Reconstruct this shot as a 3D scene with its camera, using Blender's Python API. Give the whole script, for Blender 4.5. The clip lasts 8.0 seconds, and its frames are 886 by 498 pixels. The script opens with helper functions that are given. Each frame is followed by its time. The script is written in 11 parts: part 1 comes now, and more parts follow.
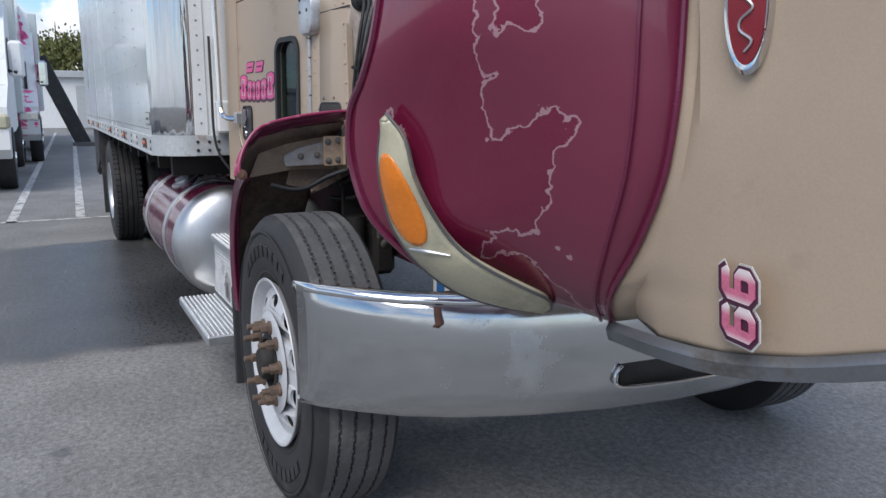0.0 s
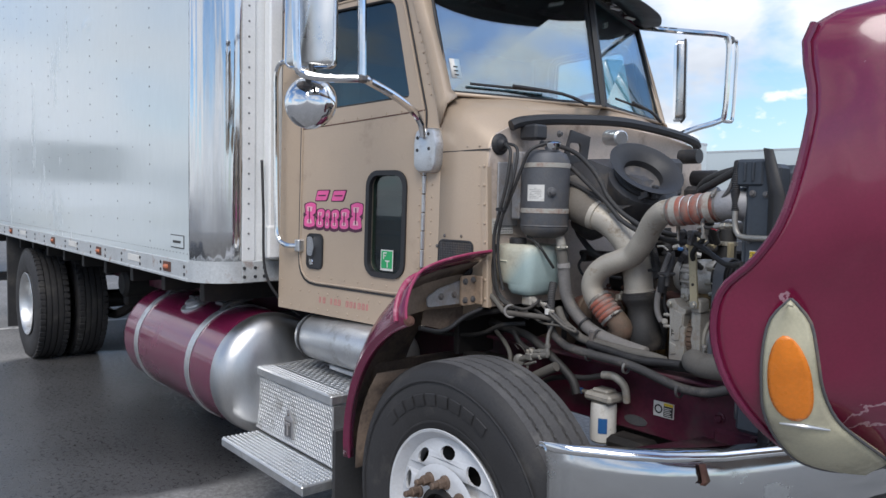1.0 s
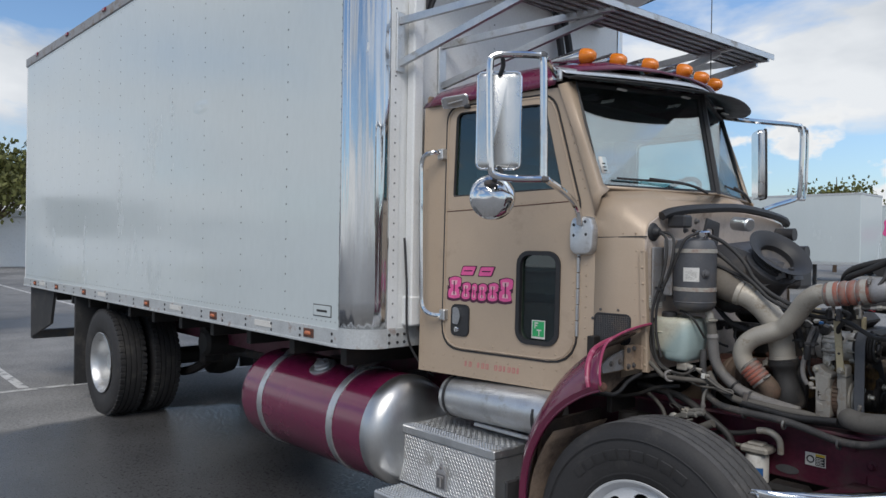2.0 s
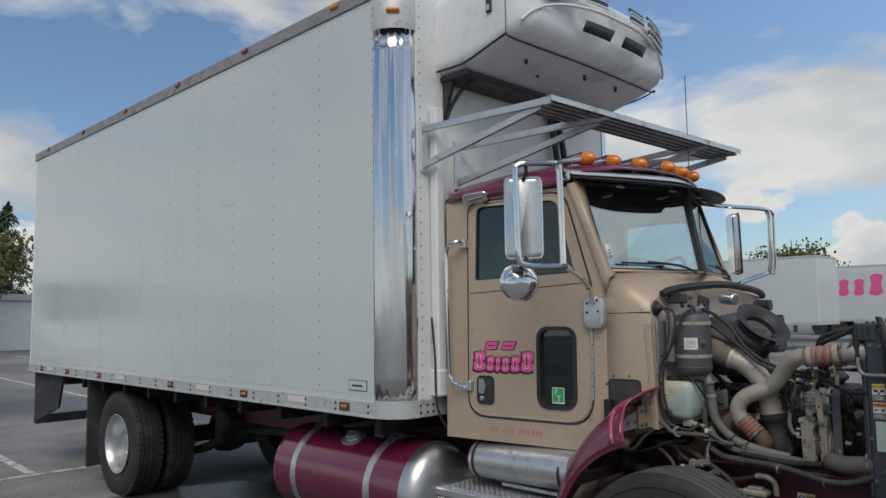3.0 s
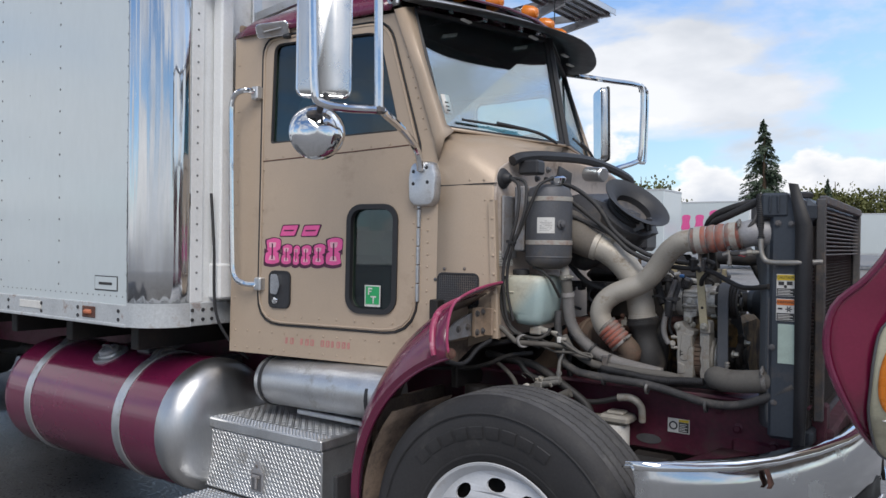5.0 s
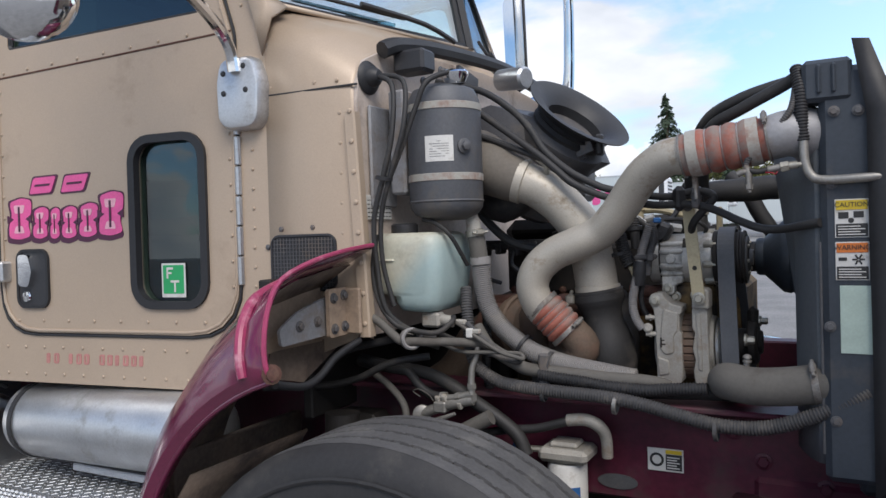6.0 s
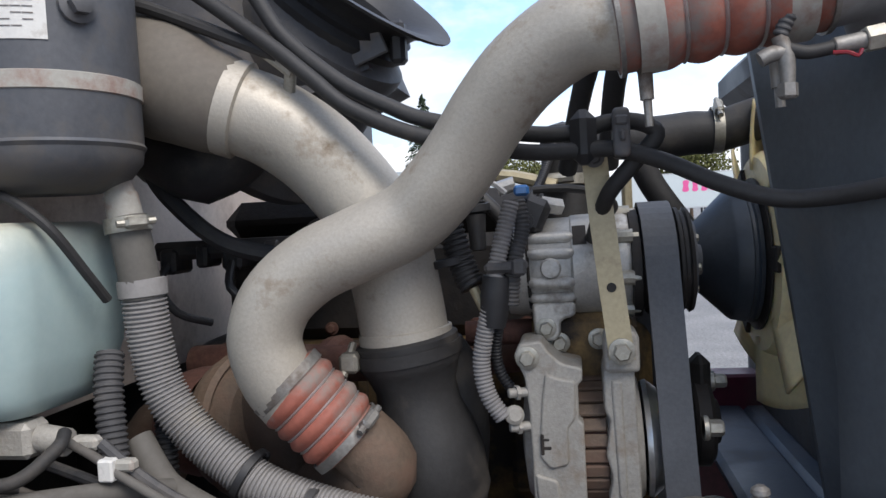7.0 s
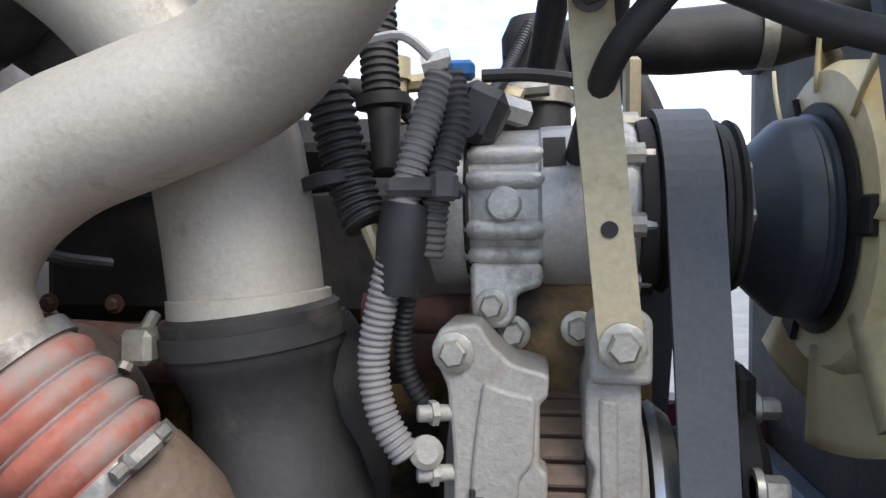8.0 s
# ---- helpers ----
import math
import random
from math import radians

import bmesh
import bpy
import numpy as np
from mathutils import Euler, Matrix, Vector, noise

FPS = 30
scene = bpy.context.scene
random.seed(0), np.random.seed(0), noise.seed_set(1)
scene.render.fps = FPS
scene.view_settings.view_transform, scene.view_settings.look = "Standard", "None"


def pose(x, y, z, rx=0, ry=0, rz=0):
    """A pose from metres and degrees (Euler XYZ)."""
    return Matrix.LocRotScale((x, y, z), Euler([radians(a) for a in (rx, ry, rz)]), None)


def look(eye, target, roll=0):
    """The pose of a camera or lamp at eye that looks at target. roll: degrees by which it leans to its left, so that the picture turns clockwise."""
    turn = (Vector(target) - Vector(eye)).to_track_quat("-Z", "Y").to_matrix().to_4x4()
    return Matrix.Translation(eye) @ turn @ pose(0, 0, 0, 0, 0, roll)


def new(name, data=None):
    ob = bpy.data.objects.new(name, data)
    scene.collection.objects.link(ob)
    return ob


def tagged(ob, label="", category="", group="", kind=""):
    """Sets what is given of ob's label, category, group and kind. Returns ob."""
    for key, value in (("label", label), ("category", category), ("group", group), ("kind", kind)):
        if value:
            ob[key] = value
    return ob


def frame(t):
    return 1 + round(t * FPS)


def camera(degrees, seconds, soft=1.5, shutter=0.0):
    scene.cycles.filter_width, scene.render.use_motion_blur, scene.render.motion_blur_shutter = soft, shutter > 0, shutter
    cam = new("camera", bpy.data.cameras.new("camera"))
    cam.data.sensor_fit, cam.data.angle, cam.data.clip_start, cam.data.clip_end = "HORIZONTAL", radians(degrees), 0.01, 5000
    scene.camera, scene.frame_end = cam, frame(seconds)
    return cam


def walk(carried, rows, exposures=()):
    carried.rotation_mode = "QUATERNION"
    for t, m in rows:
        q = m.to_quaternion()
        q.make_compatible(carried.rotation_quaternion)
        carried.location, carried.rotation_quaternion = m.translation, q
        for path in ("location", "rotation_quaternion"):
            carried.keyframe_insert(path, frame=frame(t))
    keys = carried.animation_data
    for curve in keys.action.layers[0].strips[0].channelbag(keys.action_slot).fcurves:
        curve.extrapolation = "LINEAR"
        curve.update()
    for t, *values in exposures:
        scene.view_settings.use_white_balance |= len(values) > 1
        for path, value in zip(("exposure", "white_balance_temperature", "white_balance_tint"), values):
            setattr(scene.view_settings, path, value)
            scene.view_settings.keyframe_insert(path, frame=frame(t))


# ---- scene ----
from mathutils import geometry as mgeo

cam = camera(61.5, 8.0)
PATH = [
    (0, (2.504, -1.8, 1.397), (0.768, -0.883, 1.019), 0.2),
    (0.2, (2.367, -1.968, 1.414), (0.669, -0.972, 1.064), 0.8),
    (0.5, (2.113, -2.229, 1.474), (0.501, -1.072, 1.22), 1.1),
    (1, (1.846, -2.733, 1.569), (0.318, -1.449, 1.437), 1.2),
    (1.5, (1.642, -3.228, 1.609), (0.148, -1.903, 1.499), 1.4),
    (1.7, (1.595, -3.422, 1.661), (0.106, -2.09, 1.593), 1.3),
    (2.8, (1.775, -4.23, 1.759), (0.349, -2.832, 1.876), -0.7),
    (3, (1.785, -4.329, 1.768), (0.375, -2.921, 1.944), -0.8),
    (3.5, (1.771, -4.443, 1.78), (0.386, -3.019, 2.016), -0.7),
    (4, (1.676, -4.18, 1.691), (0.315, -2.715, 1.756), -1.2),
    (4.5, (1.498, -3.76, 1.606), (0.259, -2.19, 1.58), 0.8),
    (4.7, (1.391, -3.571, 1.58), (0.221, -1.95, 1.554), 1.2),
    (5.8, (0.885, -2.462, 1.403), (-0.168, -0.76, 1.41), -1.4),
    (6, (0.774, -2.247, 1.41), (-0.167, -0.483, 1.357), -2.0),
    (6.5, (0.58, -1.704, 1.364), (-0.051, 0.193, 1.299), -2.9),
    (7, (0.445, -1.302, 1.386), (0.096, 0.666, 1.303), -3.1),
    (7.5, (0.407, -1.053, 1.319), (0.167, 0.932, 1.315), -1.2),
    (8, (0.442, -0.938, 1.299), (0.178, 1.044, 1.26), 0.1),
]
walk(cam, [(t, look(eye, target, roll)) for t, eye, target, roll in PATH], exposures=[(0, 0.36, 6350, 10), (0.5, 0.58, 6380, 10), (1, 0.42, 6420, 10), (1.7, 0.12, 6500, 9), (2.8, -0.16, 6850, 8), (3.5, -0.36, 6950, 8), (4.2, -0.08, 6700, 9), (4.7, 0.15, 6620, 10), (5.8, 0.44, 6560, 11), (7, 0.76, 6520, 11), (7.5, 1.08, 6500, 10), (8, 1.36, 6500, 10)])

# ---- world, sun, exposure ----
world = bpy.data.worlds.new("sky")
scene.world = world
world.use_nodes = True


def build_sky():
    nt = world.node_tree
    nt.nodes.clear()
    N, L = nt.nodes.new, nt.links.new
    out, bg = N("ShaderNodeOutputWorld"), N("ShaderNodeBackground")
    sky = N("ShaderNodeTexSky")
    sky.sky_type, sky.sun_disc = "NISHITA", False
    sky.sun_elevation, sky.sun_rotation = radians(48), radians(SUN_AZ)
    tc, mp = N("ShaderNodeTexCoord"), N("ShaderNodeMapping")
    mp.inputs["Scale"].default_value = (1.0, 1.0, 2.3)
    mp.inputs["Location"].default_value = CLOUD_SHIFT
    L(tc.outputs["Generated"], mp.inputs["Vector"])
    nz = N("ShaderNodeTexNoise")
    nz.inputs["Scale"].default_value, nz.inputs["Detail"].default_value, nz.inputs["Roughness"].default_value = 2.9, 9, 0.55
    nz.inputs["Distortion"].default_value = 0.25
    L(mp.outputs["Vector"], nz.inputs["Vector"])
    cov = N("ShaderNodeValToRGB")
    cov.color_ramp.elements[0].position, cov.color_ramp.elements[1].position = 0.455, 0.575
    L(nz.outputs["Fac"], cov.inputs["Fac"])
    # heaped cumulus low over the horizon
    mp2 = N("ShaderNodeMapping")
    mp2.inputs["Scale"].default_value, mp2.inputs["Location"].default_value = (1.0, 1.0, 1.7), HEAP_SHIFT
    L(tc.outputs["Generated"], mp2.inputs["Vector"])
    heap = N("ShaderNodeTexNoise")
    heap.inputs["Scale"].default_value, heap.inputs["Detail"].default_value, heap.inputs["Roughness"].default_value = 5.2, 10, 0.52
    L(mp2.outputs["Vector"], heap.inputs["Vector"])
    sep = N("ShaderNodeSeparateXYZ")
    L(tc.outputs["Generated"], sep.inputs[0])
    low = N("ShaderNodeMapRange")
    low.inputs["From Min"].default_value, low.inputs["From Max"].default_value = 0.03, 0.34
    low.inputs["To Min"].default_value, low.inputs["To Max"].default_value = 0.10, -0.24
    L(sep.outputs[2], low.inputs["Value"])
    tall = N("ShaderNodeMath")
    tall.operation = "ADD"
    L(heap.outputs["Fac"], tall.inputs[0])
    L(low.outputs["Result"], tall.inputs[1])
    hc = N("ShaderNodeMapRange")
    hc.inputs["From Min"].default_value, hc.inputs["From Max"].default_value = 0.535, 0.565
    L(tall.outputs[0], hc.inputs["Value"])
    hs = N("ShaderNodeValToRGB")
    hs.color_ramp.elements[0].position, hs.color_ramp.elements[0].color = 0.54, (8.8, 8.9, 9.1, 1)
    hs.color_ramp.elements[1].position, hs.color_ramp.elements[1].color = 0.70, (5.6, 6.1, 6.9, 1)
    L(tall.outputs[0], hs.inputs["Fac"])
    nz2 = N("ShaderNodeTexNoise")
    nz2.inputs["Scale"].default_value, nz2.inputs["Detail"].default_value = 3.4, 6
    L(mp.outputs["Vector"], nz2.inputs["Vector"])
    shade = N("ShaderNodeValToRGB")
    e = shade.color_ramp.elements
    e[0].position, e[0].color = 0.33, (4.2, 4.7, 5.5, 1)
    e[1].position, e[1].color = 0.62, (7.9, 8.2, 8.7, 1)
    L(nz2.outputs["Fac"], shade.inputs["Fac"])
    boost = N("ShaderNodeMix")
    boost.data_type, boost.blend_type, boost.inputs[0].default_value = "RGBA", "MULTIPLY", 1.0
    boost.inputs[7].default_value = (1.06, 1.26, 1.48, 1)
    L(sky.outputs["Color"], boost.inputs[6])
    mix = N("ShaderNodeMix")
    mix.data_type = "RGBA"
    L(cov.outputs["Color"], mix.inputs[0])
    L(boost.outputs[2], mix.inputs[6])
    L(shade.outputs["Color"], mix.inputs[7])
    heaps = N("ShaderNodeMix")
    heaps.data_type = "RGBA"
    L(hc.outputs["Result"], heaps.inputs[0])
    L(mix.outputs[2], heaps.inputs[6])
    L(hs.outputs["Color"], heaps.inputs[7])
    L(heaps.outputs[2], bg.inputs["Color"])
    bg.inputs["Strength"].default_value = SKY_STRENGTH
    L(bg.outputs["Background"], out.inputs["Surface"])


SUN_AZ, SKY_STRENGTH, CLOUD_SHIFT, HEAP_SHIFT = 40.0, 0.100, (0.35, 0.1, 0.0), (0.2, 0.0, 0.0)
build_sky()
sun = new("sun", bpy.data.lights.new("sun", "SUN"))
sun.data.energy, sun.data.angle, sun.data.color = 2.15, radians(36), (1.0, 0.955, 0.90)
sun.matrix_world = look((0.58, -0.68, 1.0), (0, 0, 0))

# ---- mesh building ----


class Shape:
    """Gathers vertices and faces of one mesh."""

    def __init__(self):
        self.v, self.f, self.sharp = [], [], 35

    def add(self, verts, faces):
        n = len(self.v)
        self.v += [Vector(p) for p in verts]
        self.f += [tuple(i + n for i in f) for f in faces]
        return self

    def box(self, lo, hi, bev=0.004, m=None):
        c = [(a + b) / 2 for a, b in zip(lo, hi)]
        h = [abs(b - a) / 2 for a, b in zip(lo, hi)]
        bev = min(bev, min(h) * 0.9)
        vs, idx = [], {}
        for sx in (-1, 1):
            for sy in (-1, 1):
                for sz in (-1, 1):
                    s = (sx, sy, sz)
                    for k in range(3):
                        p = [c[i] + s[i] * (h[i] if i == k else h[i] - bev) for i in range(3)]
                        idx[(s, k)] = len(vs)
                        vs.append(Vector(p))
        fs = []
        sq = [(-1, -1), (1, -1), (1, 1), (-1, 1)]
        for k in range(3):
            a, b = [i for i in range(3) if i != k]
            for sg in (-1, 1):
                q = []
                for u, w in sq:
                    s = [0, 0, 0]
                    s[k], s[a], s[b] = sg, u, w
                    q.append(idx[(tuple(s), k)])
                flip = (sg > 0) == (k == 1)
                fs.append(tuple(reversed(q)) if flip else tuple(q))
        for k in range(3):
            a, b = [i for i in range(3) if i != k]
            for u in (-1, 1):
                for w in (-1, 1):
                    s0, s1 = [0, 0, 0], [0, 0, 0]
                    s0[k], s1[k] = -1, 1
                    s0[a] = s1[a] = u
                    s0[b] = s1[b] = w
                    q = [idx[(tuple(s0), a)], idx[(tuple(s1), a)], idx[(tuple(s1), b)], idx[(tuple(s0), b)]]
                    fs.append(tuple(q))
        for sx in (-1, 1):
            for sy in (-1, 1):
                for sz in (-1, 1):
                    s = (sx, sy, sz)
                    fs.append((idx[(s, 0)], idx[(s, 1)], idx[(s, 2)]))
        cen = Vector(c)
        good = []
        for f in fs:
            n = (vs[f[1]] - vs[f[0]]).cross(vs[f[2]] - vs[f[0]])
            mid = sum((vs[i] for i in f), Vector()) / len(f) - cen
            good.append(f if n.dot(mid) > 0 else tuple(reversed(f)))
        if m is not None:
            vs = [m @ p for p in vs]
        return self.add(vs, good)

    def lathe(self, profile, m=None, seg=32, cap=True, arc=360.0, start=0.0):
        """Turns rows of (radius, height) about the local z axis."""
        vs, fs, n = [], [], seg if arc >= 360 else seg + 1
        for r, z in profile:
            for i in range(n):
                a = radians(start + arc * i / seg)
                vs.append(Vector((r * math.cos(a), r * math.sin(a), z)))
        for j in range(len(profile) - 1):
            for i in range(seg):
                k = (i + 1) % n
                fs.append((j * n + i, j * n + k, (j + 1) * n + k, (j + 1) * n + i))
        if cap and arc >= 360:
            fs.append(tuple(reversed(range(n))))
            fs.append(tuple((len(profile) - 1) * n + i for i in range(n)))
        if m is not None:
            vs = [m @ p for p in vs]
        return self.add(vs, fs)

    def cyl(self, p0, p1, r0, r1=None, seg=16, bev=0.0):
        p0, p1 = Vector(p0), Vector(p1)
        r1 = r0 if r1 is None else r1
        d = p1 - p0
        m = Matrix.Translation(p0) @ d.to_track_quat("Z", "Y").to_matrix().to_4x4()
        h = d.length
        if bev:
            prof = [(r0 - bev, 0), (r0, bev), (r1, h - bev), (r1 - bev, h)]
        else:
            prof = [(r0, 0), (r1, h)]
        return self.lathe(prof, m, seg)

    def tube(self, pts, r, seg=10, smooth=6, ribs=None, closed=False):
        """A round tube along a smooth line through pts; r is a number or one for each point; ribs: (pitch, depth)."""
        pts = [Vector(p) for p in pts]
        rr = list(r) if isinstance(r, (list, tuple)) else [r] * len(pts)
        line, rad = [], []
        n = len(pts)
        for i in range(n - 1):
            a, b, c, d = pts[max(i - 1, 0)], pts[i], pts[i + 1], pts[min(i + 2, n - 1)]
            for k in range(smooth):
                t = k / smooth
                line.append(0.5 * (2 * b + (c - a) * t + (2 * a - 5 * b + 4 * c - d) * t * t + (3 * b - a - 3 * c + d) * t ** 3))
                rad.append(rr[i] + (rr[i + 1] - rr[i]) * t)
        line.append(pts[-1])
        rad.append(rr[-1])
        if ribs:
            pitch, depth = ribs
            cum = [0.0]
            for a, b in zip(line, line[1:]):
                cum.append(cum[-1] + (b - a).length)
            total = cum[-1]
            m = max(int(total / pitch), 2)
            l2, r2, j = [], [], 0
            for q in range(m * 4 + 1):
                s = total * q / (m * 4)
                while j < len(cum) - 2 and cum[j + 1] < s:
                    j += 1
                t = (s - cum[j]) / max(cum[j + 1] - cum[j], 1e-9)
                l2.append(line[j].lerp(line[j + 1], t))
                r2.append(rad[j] + (rad[j + 1] - rad[j]) * t - (depth if q % 4 in (0, 1) else 0))
            line, rad = l2, r2
        vs, fs = [], []
        up = None
        for i, p in enumerate(line):
            t = (line[min(i + 1, len(line) - 1)] - line[max(i - 1, 0)]).normalized()
            if up is None:
                up = t.orthogonal().normalized()
            up = (up - t * up.dot(t)).normalized()
            side = t.cross(up)
            for k in range(seg):
                a = 2 * math.pi * k / seg
                vs.append(p + (up * math.cos(a) + side * math.sin(a)) * rad[i])
        for i in range(len(line) - 1):
            for k in range(seg):
                k2 = (k + 1) % seg
                fs.append((i * seg + k, i * seg + k2, (i + 1) * seg + k2, (i + 1) * seg + k))
        fs.append(tuple(reversed(range(seg))))
        fs.append(tuple((len(line) - 1) * seg + k for k in range(seg)))
        return self.add(vs, fs)

    def loft(self, rows, closed=False, flip=False, cap=False):
        """A skin over rows of equally many points."""
        n = len(rows[0])
        vs = [Vector(p) for row in rows for p in row]
        fs = []
        for j in range(len(rows) - 1):
            for i in range(n if closed else n - 1):
                k = (i + 1) % n
                q = (j * n + i, j * n + k, (j + 1) * n + k, (j + 1) * n + i)
                fs.append(tuple(reversed(q)) if flip else q)
        if cap:
            fs.append(tuple(range(n)) if flip else tuple(reversed(range(n))))
            e = tuple((len(rows) - 1) * n + i for i in range(n))
            fs.append(tuple(reversed(e)) if flip else e)
        return self.add(vs, fs)

    def sheet(self, outer, holes, place, thick):
        """A flat or bent plate: an outline in (u, v) with holes; place(u, v, w) gives the point at depth w."""
        loops = [list(outer)] + [list(h) for h in holes]
        flat = [p for lp in loops for p in lp]
        tris = mgeo.tessellate_polygon([[Vector((u, v, 0)) for u, v in lp] for lp in loops])
        n = len(flat)
        vs = [Vector(place(u, v, 0)) for u, v in flat] + [Vector(place(u, v, thick)) for u, v in flat]
        fs = []
        for a, b, c in tris:
            pa, pb, pc = flat[a], flat[b], flat[c]
            ccw = (pb[0] - pa[0]) * (pc[1] - pa[1]) - (pb[1] - pa[1]) * (pc[0] - pa[0]) > 0
            t = (a, b, c) if ccw else (a, c, b)
            fs.append(t)
            fs.append(tuple(i + n for i in reversed(t)))
        k = 0
        for lp in loops:
            area = sum(p[0] * q[1] - q[0] * p[1] for p, q in zip(lp, lp[1:] + lp[:1]))
            hole = lp is not loops[0]
            for i in range(len(lp)):
                j = (i + 1) % len(lp)
                q = (k + i, k + i + n, k + j + n, k + j)
                if (area > 0) == hole:
                    q = tuple(reversed(q))
                fs.append(q)
            k += len(lp)
        return self.add(vs, fs)

    def mesh(self, name):
        me = bpy.data.meshes.new(name)
        me.from_pydata([tuple(p) for p in self.v], [], self.f)
        me.polygons.foreach_set("use_smooth", [True] * len(me.polygons))
        me.set_sharp_from_angle(angle=radians(self.sharp))
        me.update()
        return me


def thing(name, base, label, category, group="", kind=""):
    ob = new(name)
    ob.location = base
    ob.empty_display_size = 0.1
    return tagged(ob, label, category, group, kind)


DRIVE_SHIFT = Vector()


def part(name, shape, material, parent, label="", solid=0.0):
    """Links a shape, built at its place in the world, as one mesh under a thing or a part."""
    if DRIVE_SHIFT.length:
        shape.v = [p + DRIVE_SHIFT for p in shape.v]
    ob = new(name, shape.mesh(name))
    ob.data.materials.append(material)
    if parent is not None:
        ob.parent = parent
        if parent.data is None:
            ob.matrix_parent_inverse = Matrix.Translation(parent.location).inverted()
    if solid:
        md = ob.modifiers.new("thickness", "SOLIDIFY")
        md.thickness, md.offset = solid, -1
    return tagged(ob, label)


def pieces(name, shape, mat, parent, label="", join=0.02):
    """Splits a shape into its loose pieces, those nearer than join together, and links each as a part."""
    up = list(range(len(shape.v)))

    def find(i):
        while up[i] != i:
            up[i] = up[up[i]]
            i = up[i]
        return i

    for f in shape.f:
        for i in f[1:]:
            up[find(i)] = find(f[0])
    groups = {}
    for f in shape.f:
        groups.setdefault(find(f[0]), []).append(f)
    lumps = []
    for fs in groups.values():
        ids = sorted({i for f in fs for i in f})
        c = sum((shape.v[i] for i in ids), Vector()) / len(ids)
        for l in lumps:
            if (l[0] - c).length < join:
                l[1] += fs
                break
        else:
            lumps.append([c, list(fs)])
    for c, fs in lumps:
        ids = sorted({i for f in fs for i in f})
        at = {i: k for k, i in enumerate(ids)}
        s = Shape()
        s.sharp = shape.sharp
        s.v, s.f = [shape.v[i] for i in ids], [tuple(at[i] for i in f) for f in fs]
        part(name, s, mat, parent, label)


def single(name, shape, material, label, category, group="", kind=""):
    ob = new(name, shape.mesh(name))
    ob.data.materials.append(material)
    return tagged(ob, label, category, group, kind)


def rrect(x0, y0, x1, y1, r, n=5):
    """A rectangle with rounded corners, anticlockwise."""
    pts = []
    for cx, cy, a0 in ((x1 - r, y0 + r, -90), (x1 - r, y1 - r, 0), (x0 + r, y1 - r, 90), (x0 + r, y0 + r, 180)):
        for i in range(n + 1):
            a = radians(a0 + 90 * i / n)
            pts.append((cx + r * math.cos(a), cy + r * math.sin(a)))
    return pts


def rpoly(pts, r, n=5):
    """A polygon with rounded corners."""
    out, m = [], len(pts)
    rs = r if isinstance(r, (list, tuple)) else [r] * m
    for i in range(m):
        p, a, b = Vector(pts[i]), Vector(pts[i - 1]), Vector(pts[(i + 1) % m])
        k = min(rs[i], (a - p).length * 0.49, (b - p).length * 0.49)
        if k < 1e-4:
            out.append(tuple(p))
            continue
        s, e = p + (a - p).normalized() * k, p + (b - p).normalized() * k
        for j in range(n + 1):
            t = j / n
            q = s * (1 - t) ** 2 + p * 2 * t * (1 - t) + e * t * t
            out.append((q.x, q.y))
    return out


def spread(pts, n):
    """More points on the smooth line through pts, n steps to each gap; points may have any number of values."""
    out, m = [], len(pts)
    for i in range(m - 1):
        a, b, c, d = pts[max(i - 1, 0)], pts[i], pts[i + 1], pts[min(i + 2, m - 1)]
        for k in range(n):
            t = k / n
            out.append(tuple(0.5 * (2 * q + (r - p) * t + (2 * p - 5 * q + 4 * r - e) * t * t + (3 * q - p - 3 * r + e) * t ** 3) for p, q, r, e in zip(a, b, c, d)))
    return out + [tuple(pts[-1])]


def axis(p, d, roll=0.0):
    """A frame at p with its z along d."""
    return Matrix.Translation(Vector(p)) @ Vector(d).to_track_quat("Z", "Y").to_matrix().to_4x4() @ Matrix.Rotation(radians(roll), 4, "Z")


# ---- materials ----


